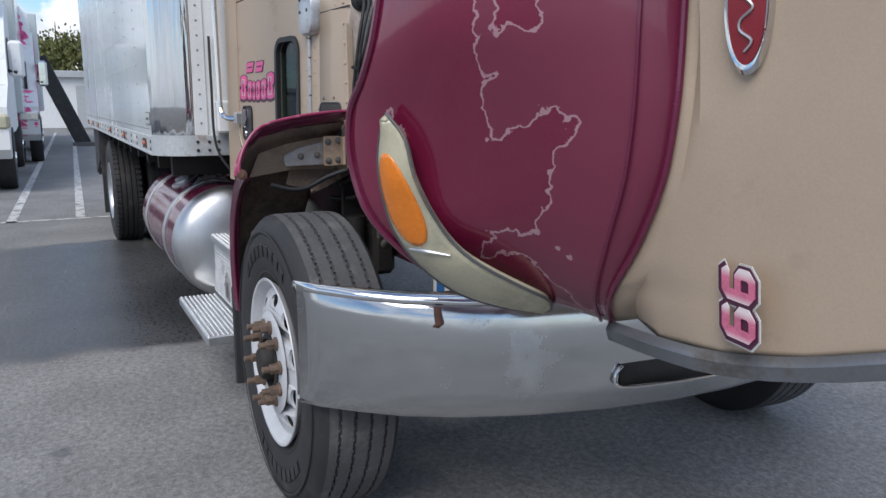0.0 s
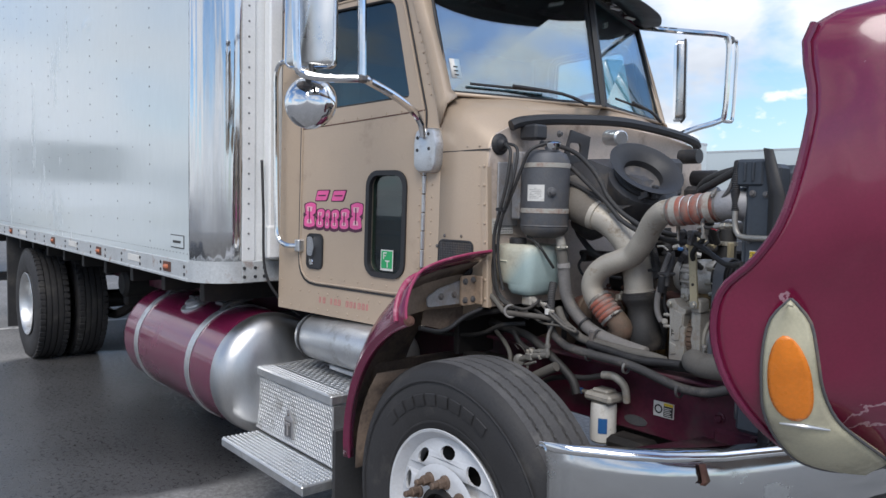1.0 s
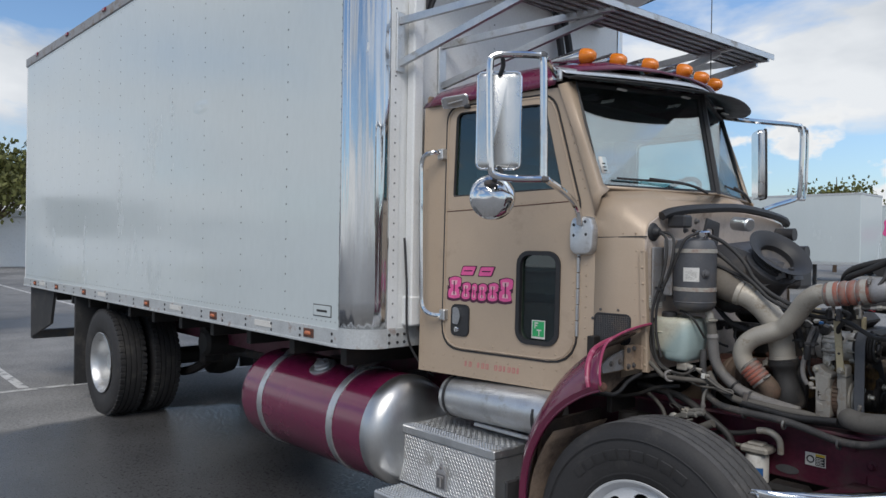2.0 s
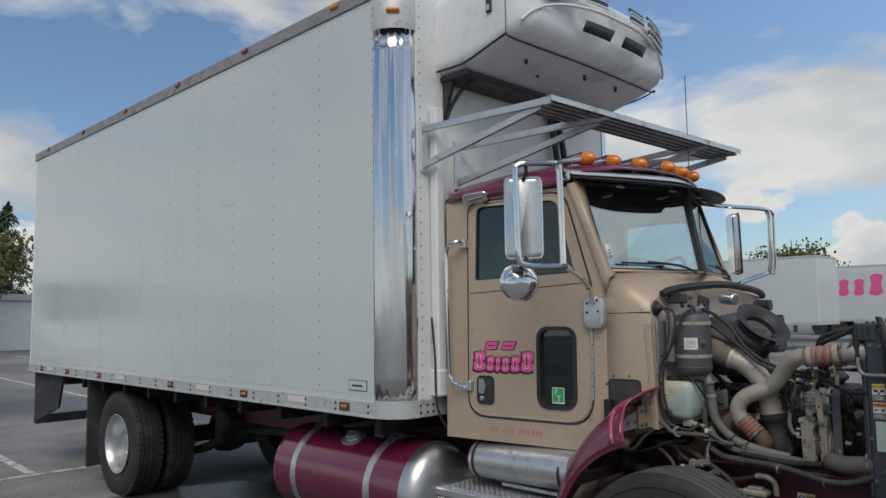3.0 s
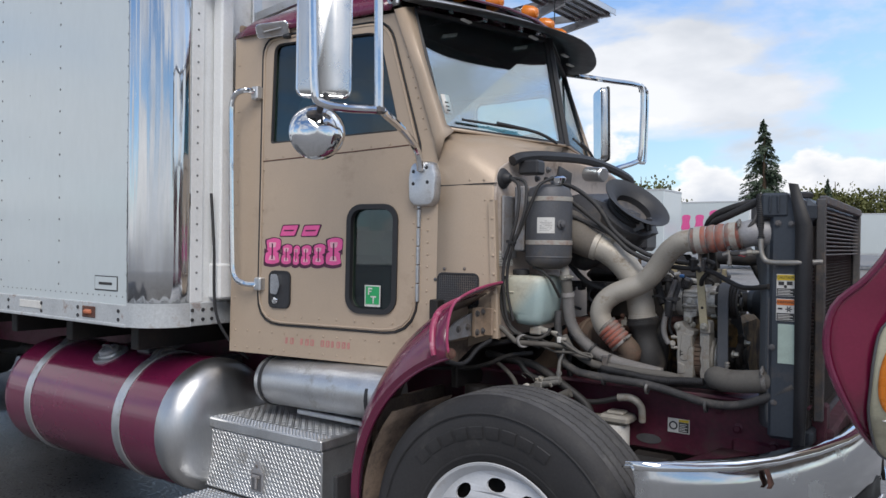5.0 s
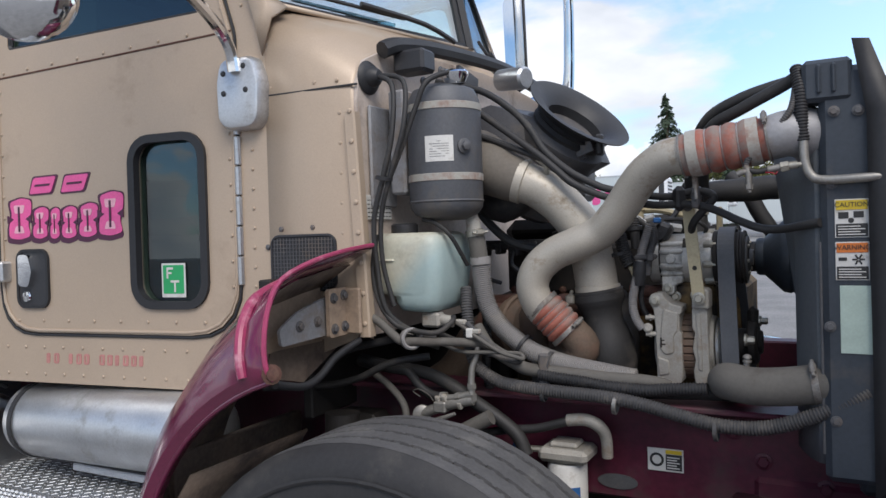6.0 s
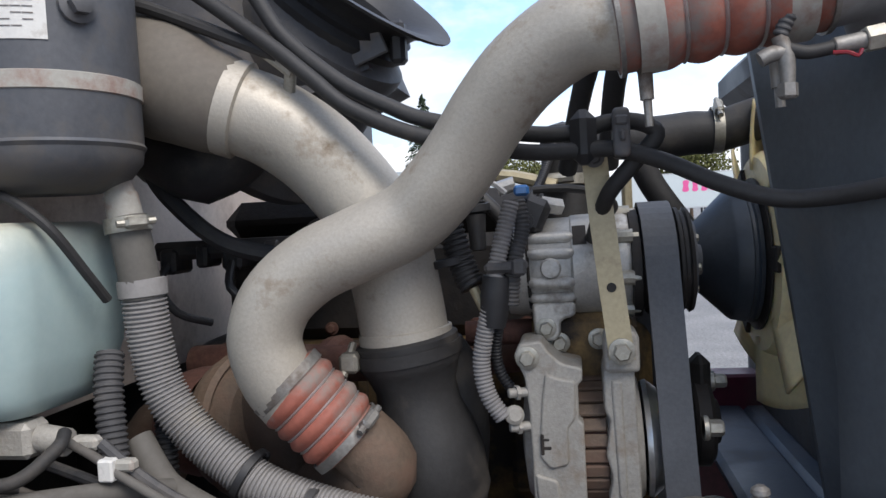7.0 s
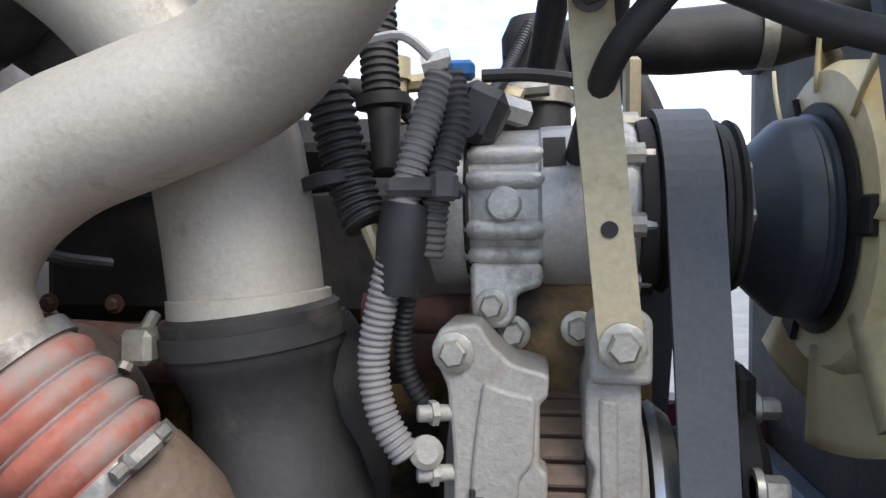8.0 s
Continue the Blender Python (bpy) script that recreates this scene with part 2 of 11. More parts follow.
def material(name, colour, rough=0.5, metal=0.0, vary=0.12, scale=6.0, fine=90.0, bump=0.15, dirt=None, dirt_amount=0.35, dirt_scale=3.0, streak=1.0, coat=0.0, per_piece=0.0, spec=0.5):
    """A surface with grain at two scales and, if given, dirt of another colour in patches."""
    mt = bpy.data.materials.new(name)
    mt.use_nodes = True
    nt = mt.node_tree
    N, L = nt.nodes.new, nt.links.new
    bs = nt.nodes["Principled BSDF"]
    bs.inputs["Metallic"].default_value = metal
    bs.inputs["Coat Weight"].default_value = coat
    bs.inputs["Coat Roughness"].default_value = 0.06
    bs.inputs["Specular IOR Level"].default_value = spec
    tc, mp = N("ShaderNodeTexCoord"), N("ShaderNodeMapping")
    mp.inputs["Scale"].default_value = (1, 1, 1 / streak)
    L(tc.outputs["Object"], mp.inputs["Vector"])

    def noisy(s, detail, rough_=0.6):
        n = N("ShaderNodeTexNoise")
        n.inputs["Scale"].default_value, n.inputs["Detail"].default_value, n.inputs["Roughness"].default_value = s, detail, rough_
        L(mp.outputs["Vector"], n.inputs["Vector"])
        return n.outputs["Fac"]

    big, small = noisy(scale, 5), noisy(fine, 3)
    both = N("ShaderNodeMath")
    both.operation = "MULTIPLY_ADD"
    both.inputs[1].default_value = 0.45
    L(small, both.inputs[0])
    sc = N("ShaderNodeMath")
    sc.operation = "MULTIPLY"
    sc.inputs[1].default_value = 0.55
    L(big, sc.inputs[0])
    L(sc.outputs[0], both.inputs[2])
    fac = both.outputs[0]
    if per_piece:
        oi, ad = N("ShaderNodeObjectInfo"), N("ShaderNodeMath")
        ad.operation = "MULTIPLY_ADD"
        ad.inputs[1].default_value = per_piece
        L(oi.outputs["Random"], ad.inputs[0])
        L(fac, ad.inputs[2])
        fac = ad.outputs[0]
    ramp = N("ShaderNodeValToRGB")
    lo = tuple(max(c * (1 - vary * 1.6), 0.0) for c in colour)
    hi = tuple(min(c * (1 + vary * 1.6), 1.0) for c in colour)
    e = ramp.color_ramp.elements
    e[0].position, e[0].color, e[1].position, e[1].color = 0.3, (*lo, 1), 0.7, (*hi, 1)
    L(fac, ramp.inputs["Fac"])
    col = ramp.outputs["Color"]
    rsock = N("ShaderNodeMapRange")
    rsock.inputs["From Min"].default_value, rsock.inputs["From Max"].default_value = 0.3, 0.7
    rsock.inputs["To Min"].default_value, rsock.inputs["To Max"].default_value = max(rough - 0.07, 0.02), min(rough + 0.09, 1)
    L(big, rsock.inputs["Value"])
    rs = rsock.outputs["Result"]
    if dirt:
        d = noisy(dirt_scale, 8, 0.68)
        dr = N("ShaderNodeValToRGB")
        w = 0.62 - 0.3 * dirt_amount
        dr.color_ramp.elements[0].position, dr.color_ramp.elements[1].position = w, w + 0.16
        L(d, dr.inputs["Fac"])
        mx = N("ShaderNodeMix")
        mx.data_type = "RGBA"
        L(dr.outputs["Color"], mx.inputs[0])
        L(col, mx.inputs[6])
        mx.inputs[7].default_value = (*dirt, 1)
        col = mx.outputs[2]
        mr = N("ShaderNodeMix")
        L(dr.outputs["Color"], mr.inputs[0])
        L(rs, mr.inputs[2])
        mr.inputs[3].default_value = 0.85
        rs = mr.outputs[0]
    L(col, bs.inputs["Base Color"])
    L(rs, bs.inputs["Roughness"])
    if bump:
        bp = N("ShaderNodeBump")
        bp.inputs["Strength"].default_value, bp.inputs["Distance"].default_value = bump, 0.004
        L(fac, bp.inputs["Height"])
        L(bp.outputs["Normal"], bs.inputs["Normal"])
    return mt


def glassy(name, tint, rough=0.02):
    mt = bpy.data.materials.new(name)
    mt.use_nodes = True
    bs = mt.node_tree.nodes["Principled BSDF"]
    bs.inputs["Base Color"].default_value = (*tint, 1)
    bs.inputs["Transmission Weight"].default_value, bs.inputs["Roughness"].default_value, bs.inputs["IOR"].default_value = 1.0, rough, 1.45
    return mt

TAN = material("tan_metallic_paint", (0.43, 0.335, 0.25), 0.42, 0.12, 0.06, 3.0, 240, 0.03, dirt=(0.30, 0.23, 0.17), dirt_amount=0.12, dirt_scale=2.0, coat=0.05)
TAN_DUSTY = material("dusty_tan_paint", (0.34, 0.25, 0.18), 0.6, 0.0, 0.14, 5.0, 120, 0.1, dirt=(0.16, 0.12, 0.09), dirt_amount=0.45, dirt_scale=5.0)
MAROON = material("maroon_paint", (0.118, 0.009, 0.040), 0.22, 0.0, 0.12, 4.0, 150, 0.02, coat=0.6)
MAROON_DUSTY = material("dusty_maroon_frame", (0.080, 0.010, 0.026), 0.5, 0.0, 0.25, 4.0, 60, 0.12, dirt=(0.07, 0.045, 0.045), dirt_amount=0.4, dirt_scale=4.0)
PINK_WORN = material("sun_faded_pink_paint", (0.30, 0.035, 0.095), 0.35, 0.0, 0.2, 12.0, 120, 0.06, dirt=(0.5, 0.25, 0.3), dirt_amount=0.2, dirt_scale=14)
WHITE_BOX = material("white_aluminium_panel", (0.52, 0.57, 0.58), 0.13, 0.0, 0.025, 0.8, 30, 0.03, dirt=(0.47, 0.51, 0.515), dirt_amount=0.12, dirt_scale=0.9, streak=3.0, spec=0.6)
WHITE = material("white_paint", (0.72, 0.73, 0.73), 0.4, 0.0, 0.06, 4.0, 80, 0.05, dirt=(0.5, 0.49, 0.46), dirt_amount=0.15, dirt_scale=4.0)
WHITE_PLASTIC = material("white_fibreglass", (0.70, 0.71, 0.73), 0.35, 0.0, 0.05, 3.0, 60, 0.04, dirt=(0.45, 0.45, 0.46), dirt_amount=0.18, dirt_scale=2.5)
STEEL = material("polished_stainless_steel", (0.62, 0.63, 0.64), 0.10, 1.0, 0.04, 7.0, 50, 0.12, dirt=(0.45, 0.44, 0.42), dirt_amount=0.02, dirt_scale=9.0, streak=6.0)
MIRROR_STEEL = material("clean_brushed_stainless", (0.60, 0.60, 0.59), 0.24, 1.0, 0.03, 6.0, 120, 0.02)
TRIM_GREY = material("dull_grey_trim", (0.17, 0.18, 0.195), 0.42, 0.5, 0.1, 8.0, 120, 0.08, dirt=(0.12, 0.11, 0.10), dirt_amount=0.25, dirt_scale=8.0)
CHROME = material("chrome", (0.70, 0.71, 0.72), 0.07, 1.0, 0.05, 8.0, 60, 0.05)
BUMPER_CHROME = material("scuffed_polished_bumper", (0.545, 0.555, 0.56), 0.10, 1.0, 0.025, 2.0, 140, 0.008, dirt=(0.50, 0.50, 0.50), dirt_amount=0.02, dirt_scale=2.0)
ALU = material("dull_aluminium", (0.55, 0.56, 0.57), 0.36, 0.85, 0.1, 10.0, 160, 0.1, dirt=(0.30, 0.28, 0.25), dirt_amount=0.2, dirt_scale=6.0)
RAIL = material("galvanised_rail", (0.47, 0.49, 0.50), 0.45, 0.25, 0.14, 9.0, 90, 0.12, dirt=(0.22, 0.12, 0.075), dirt_amount=0.16, dirt_scale=9.0)
ALU_PIPE = material("dusty_aluminised_pipe", (0.42, 0.385, 0.33), 0.52, 0.30, 0.10, 6.0, 260, 0.2, dirt=(0.24, 0.185, 0.13), dirt_amount=0.17, dirt_scale=16.0)
CAST = material("cast_aluminium", (0.50, 0.485, 0.455), 0.48, 0.55, 0.14, 20.0, 260, 0.35, dirt=(0.20, 0.17, 0.14), dirt_amount=0.25, dirt_scale=12.0)
CAST_DUSTY = material("dusty_cast_alternator", (0.35, 0.33, 0.295), 0.62, 0.25, 0.14, 22.0, 260, 0.4, dirt=(0.27, 0.22, 0.17), dirt_amount=0.35, dirt_scale=14.0)
IRON_TAN = material("dusty_tan_cast_iron", (0.12, 0.084, 0.06), 0.75, 0.0, 0.2, 14.0, 160, 0.5, dirt=(0.14, 0.085, 0.06), dirt_amount=0.45, dirt_scale=9.0)
RUST = material("rusty_exhaust_iron", (0.10, 0.045, 0.034), 0.85, 0.1, 0.3, 18.0, 140, 0.5, dirt=(0.15, 0.09, 0.06), dirt_amount=0.4, dirt_scale=12.0)
RIVET = material("grey_rivet", (0.16, 0.165, 0.17), 0.5, 0.3, 0.1, 30.0, 100, 0.0)
FADED_LAMP = material("faded_marker_lens", (0.42, 0.13, 0.06), 0.5, 0.0, 0.2, 30.0, 100, 0.05)
TANK_ALU = material("polished_tank_aluminium", (0.52, 0.525, 0.53), 0.36, 1.0, 0.05, 6.0, 120, 0.03, dirt=(0.42, 0.415, 0.40), dirt_amount=0.10, dirt_scale=3.0, streak=3.0)
YELLOW_ENGINE = material("dirty_yellow_engine_paint", (0.20, 0.125, 0.045), 0.7, 0.0, 0.3, 9.0, 90, 0.3, dirt=(0.03, 0.024, 0.02), dirt_amount=0.62, dirt_scale=6.0)
# oily grime on the machinery; its black also serves as shade under the box
GRIME_AND_SHADE = material("oily_black_grime_and_shade", (0.013, 0.011, 0.010), 0.65, 0.0, 0.35, 9.0, 90, 0.5, dirt=(0.035, 0.027, 0.022), dirt_amount=0.35, dirt_scale=8.0)
HOSE = material("dusty_black_rubber", (0.024, 0.023, 0.023), 0.62, 0.0, 0.2, 10.0, 160, 0.2, dirt=(0.075, 0.065, 0.055), dirt_amount=0.22, dirt_scale=8.0)
LOOM = material("dusty_corrugated_loom", (0.055, 0.054, 0.056), 0.65, 0.0, 0.18, 10.0, 130, 0.15, dirt=(0.15, 0.135, 0.12), dirt_amount=0.3, dirt_scale=8.0)
LOOM_DARK = material("black_corrugated_loom", (0.022, 0.022, 0.024), 0.55, 0.0, 0.2, 10.0, 130, 0.12, dirt=(0.06, 0.055, 0.05), dirt_amount=0.2, dirt_scale=9.0)
GREY_HOSE = material("grey_dusty_hose", (0.105, 0.098, 0.088), 0.75, 0.0, 0.12, 8.0, 120, 0.12, dirt=(0.065, 0.055, 0.048), dirt_amount=0.35, dirt_scale=7.0)
RED_HOSE = material("faded_red_silicone_hose", (0.27, 0.085, 0.058), 0.6, 0.0, 0.2, 14.0, 150, 0.15, dirt=(0.21, 0.17, 0.15), dirt_amount=0.55, dirt_scale=16.0)
GREY_CLAMP = material("dull_steel_clamp", (0.24, 0.23, 0.215), 0.5, 0.6, 0.2, 30.0, 200, 0.2, dirt=(0.14, 0.11, 0.09), dirt_amount=0.35, dirt_scale=18.0)
HOSE_BAND = material("worn_grey_hose_band", (0.34, 0.325, 0.29), 0.6, 0.0, 0.1, 20.0, 200, 0.1, dirt=(0.26, 0.18, 0.15), dirt_amount=0.4, dirt_scale=20.0)
LOOM_PALE = material("dusty_grey_corrugated_loom", (0.23, 0.22, 0.215), 0.7, 0.0, 0.12, 10.0, 130, 0.1, dirt=(0.28, 0.26, 0.23), dirt_amount=0.35, dirt_scale=9.0)
DULL_PIPE = material("dull_grey_metal_line", (0.30, 0.29, 0.27), 0.5, 0.6, 0.14, 14.0, 160, 0.1, dirt=(0.17, 0.15, 0.12), dirt_amount=0.3, dirt_scale=12.0)
FIREWALL = material("faded_beige_firewall_paint", (0.52, 0.44, 0.38), 0.6, 0.0, 0.1, 5.0, 120, 0.06, dirt=(0.30, 0.24, 0.20), dirt_amount=0.3, dirt_scale=5.0)
SHROUD = material("dusty_slate_shroud", (0.085, 0.096, 0.107), 0.6, 0.05, 0.14, 5.0, 110, 0.1, dirt=(0.12, 0.115, 0.11), dirt_amount=0.30, dirt_scale=4.0)
TYRE = material("black_tyre_rubber", (0.022, 0.021, 0.022), 0.66, 0.0, 0.2, 9.0, 110, 0.3, dirt=(0.060, 0.056, 0.052), dirt_amount=0.22, dirt_scale=6.0)
TREAD = material("worn_grey_tyre_tread", (0.075, 0.073, 0.074), 0.82, 0.0, 0.18, 12.0, 130, 0.4, dirt=(0.13, 0.125, 0.12), dirt_amount=0.3, dirt_scale=9.0)
WHEEL_WHITE = material("white_painted_wheel", (0.52, 0.53, 0.55), 0.42, 0.1, 0.06, 8.0, 90, 0.06, dirt=(0.40, 0.37, 0.33), dirt_amount=0.2, dirt_scale=7.0)
NUT = material("rusty_wheel_nut", (0.17, 0.12, 0.09), 0.6, 0.5, 0.25, 30.0, 200, 0.3)
BOLT = material("zinc_bolt", (0.38, 0.36, 0.31), 0.45, 0.7, 0.2, 40.0, 200, 0.2)
BRACKET = material("yellow_zinc_bracket", (0.42, 0.36, 0.235), 0.5, 0.3, 0.12, 14.0, 160, 0.15, dirt=(0.26, 0.21, 0.15), dirt_amount=0.25, dirt_scale=14.0)
GREY_STEEL = material("grey_painted_bracket", (0.10, 0.10, 0.105), 0.55, 0.2, 0.14, 14.0, 120, 0.15, dirt=(0.20, 0.16, 0.13), dirt_amount=0.35, dirt_scale=10.0)
BRACKET_GREY = material("grey_steel_plate", (0.28, 0.28, 0.29), 0.55, 0.3, 0.12, 12.0, 120, 0.12, dirt=(0.24, 0.20, 0.17), dirt_amount=0.35, dirt_scale=9.0)
BLACK_PLASTIC = material("black_plastic", (0.028, 0.028, 0.031), 0.48, 0.0, 0.2, 9.0, 130, 0.12, dirt=(0.09, 0.08, 0.07), dirt_amount=0.2, dirt_scale=8.0)
AIRBOX = material("dusty_charcoal_plastic", (0.060, 0.060, 0.066), 0.55, 0.0, 0.16, 8.0, 140, 0.12, dirt=(0.14, 0.12, 0.10), dirt_amount=0.3, dirt_scale=6.0)
CANISTER = material("dusty_dark_canister_paint", (0.080, 0.083, 0.092), 0.5, 0.1, 0.14, 7.0, 140, 0.1, dirt=(0.13, 0.115, 0.10), dirt_amount=0.3, dirt_scale=6.0)
RAD_PAINT = material("dusty_blue_grey_radiator_paint", (0.036, 0.045, 0.058), 0.5, 0.1, 0.14, 5.0, 110, 0.1, dirt=(0.10, 0.092, 0.085), dirt_amount=0.3, dirt_scale=4.0)
BELT = material("ribbed_rubber_belt", (0.088, 0.092, 0.102), 0.6, 0.0, 0.14, 30.0, 220, 0.12)
FAN_PLASTIC = material("aged_cream_fan_plastic", (0.80, 0.68, 0.40), 0.45, 0.0, 0.08, 7.0, 110, 0.06, dirt=(0.55, 0.45, 0.25), dirt_amount=0.25, dirt_scale=6.0)
FAN_PLASTIC.node_tree.nodes["Principled BSDF"].inputs["Subsurface Weight"].default_value = 0.35
FAN_PLASTIC.node_tree.nodes["Principled BSDF"].inputs["Subsurface Radius"].default_value = (0.03, 0.02, 0.01)
RUBBER = material("black_rubber_seal", (0.02, 0.02, 0.022), 0.55, 0.0, 0.2, 12.0, 120, 0.1)
DARK_INSIDE = material("dark_cab_trim", (0.05, 0.055, 0.06), 0.7, 0.0, 0.2, 6.0, 90, 0.15)
GREY_CLOTH = material("grey_seat_cloth", (0.11, 0.12, 0.13), 0.9, 0.0, 0.15, 30.0, 260, 0.3)
LABEL_WHITE = material("worn_white_label", (0.62, 0.61, 0.58), 0.55, 0.0, 0.06, 30.0, 200, 0.05, dirt=(0.40, 0.37, 0.33), dirt_amount=0.25, dirt_scale=30.0)
LABEL_BLACK = material("black_print", (0.03, 0.03, 0.03), 0.6, 0.0, 0.1, 40.0, 200, 0.0)
LABEL_YELLOW = material("yellow_print", (0.62, 0.44, 0.03), 0.5, 0.0, 0.08, 30.0, 200, 0.0)
LABEL_ORANGE = material("orange_print", (0.62, 0.17, 0.03), 0.5, 0.0, 0.08, 30.0, 200, 0.0)
LABEL_GREEN = material("pale_green_label", (0.40, 0.50, 0.44), 0.5, 0.0, 0.08, 30.0, 200, 0.0)
STICKER_GREEN = material("green_sticker", (0.02, 0.33, 0.11), 0.45, 0.0, 0.08, 30.0, 200, 0.0)
DECAL_PINK = material("pink_vinyl", (0.72, 0.10, 0.30), 0.4, 0.0, 0.12, 18.0, 200, 0.0)
DECAL_DARK = material("dark_plum_vinyl", (0.07, 0.012, 0.04), 0.4, 0.0, 0.1, 20.0, 200, 0.0)
DECAL_PALE = material("pale_pink_vinyl", (0.76, 0.40, 0.48), 0.4, 0.0, 0.1, 20.0, 200, 0.0)
DECAL_WORN = material("worn_pink_lettering", (0.46, 0.20, 0.18), 0.5, 0.0, 0.15, 20.0, 200, 0.0)
EMBLEM_RED = material("red_enamel", (0.22, 0.012, 0.022), 0.2, 0.0, 0.08, 20.0, 200, 0.0, coat=0.6)
LENS_CREAM = material("yellowed_headlight_plastic", (0.46, 0.43, 0.31), 0.32, 0.0, 0.1, 7.0, 140, 0.05, dirt=(0.34, 0.31, 0.23), dirt_amount=0.3, dirt_scale=6.0)
TANK_MILKY = material("milky_polythene", (0.50, 0.49, 0.40), 0.5, 0.0, 0.10, 4.0, 90, 0.05, dirt=(0.30, 0.27, 0.21), dirt_amount=0.2, dirt_scale=9.0)
ELBOW_RUBBER = material("dusty_brown_rubber", (0.135, 0.118, 0.098), 0.75, 0.0, 0.12, 7.0, 120, 0.1, dirt=(0.12, 0.10, 0.085), dirt_amount=0.3, dirt_scale=6.0)
MUD = material("dried_mud", (0.17, 0.125, 0.095), 0.92, 0.0, 0.22, 7.0, 80, 0.6, dirt=(0.06, 0.045, 0.04), dirt_amount=0.35, dirt_scale=6.0)
FLAP = material("black_mud_flap", (0.03, 0.03, 0.032), 0.75, 0.0, 0.2, 5.0, 90, 0.2, dirt=(0.07, 0.065, 0.06), dirt_amount=0.3, dirt_scale=4.0)
LINE_PAINT = material("worn_white_road_paint", (0.55, 0.54, 0.52), 0.8, 0.0, 0.12, 6.0, 60, 0.3, dirt=(0.14, 0.14, 0.14), dirt_amount=0.5, dirt_scale=7.0)
BARK = material("brown_bark", (0.09, 0.06, 0.04), 0.9, 0.0, 0.3, 3.0, 20, 0.5)
LEAF_DARK = material("dark_conifer_needles", (0.045, 0.068, 0.038), 0.8, 0.0, 0.4, 2.0, 20, 0.2)
LEAF = material("yellowing_green_leaves", (0.10, 0.105, 0.025), 0.7, 0.0, 0.4, 1.5, 12, 0.2)
AMBER = material("amber_lens", (0.72, 0.20, 0.015), 0.25, 0.0, 0.1, 14.0, 120, 0.05, coat=0.3)
BLUE_CAR = material("blue_car_paint", (0.03, 0.12, 0.32), 0.3, 0.0, 0.1, 3.0, 60, 0.0, coat=0.5)


def mirror_glass(name, tint, share):
    """Glass with a strong sheen, as a raked pane shows it."""
    mt = glassy(name, tint)
    nt = mt.node_tree
    N, L = nt.nodes.new, nt.links.new
    clear = N("ShaderNodeBsdfTransparent")
    clear.inputs["Color"].default_value = (*tint, 1)
    mx, gl = N("ShaderNodeMixShader"), N("ShaderNodeBsdfGlossy")
    gl.inputs["Color"].default_value, gl.inputs["Roughness"].default_value = (0.92, 0.96, 0.98, 1), 0.015
    mx.inputs[0].default_value = share
    L(clear.outputs[0], mx.inputs[1])
    L(gl.outputs[0], mx.inputs[2])
    L(mx.outputs[0], nt.nodes["Material Output"].inputs["Surface"])
    return mt


WINDSCREEN = mirror_glass("windscreen_glass", (0.66, 0.82, 0.85), 0.36)
CLEAR_SIDE = mirror_glass("clear_side_glass", (0.74, 0.88, 0.90), 0.06)
GLASS_DARK = mirror_glass("dark_tinted_glass", (0.30, 0.44, 0.46), 0.07)


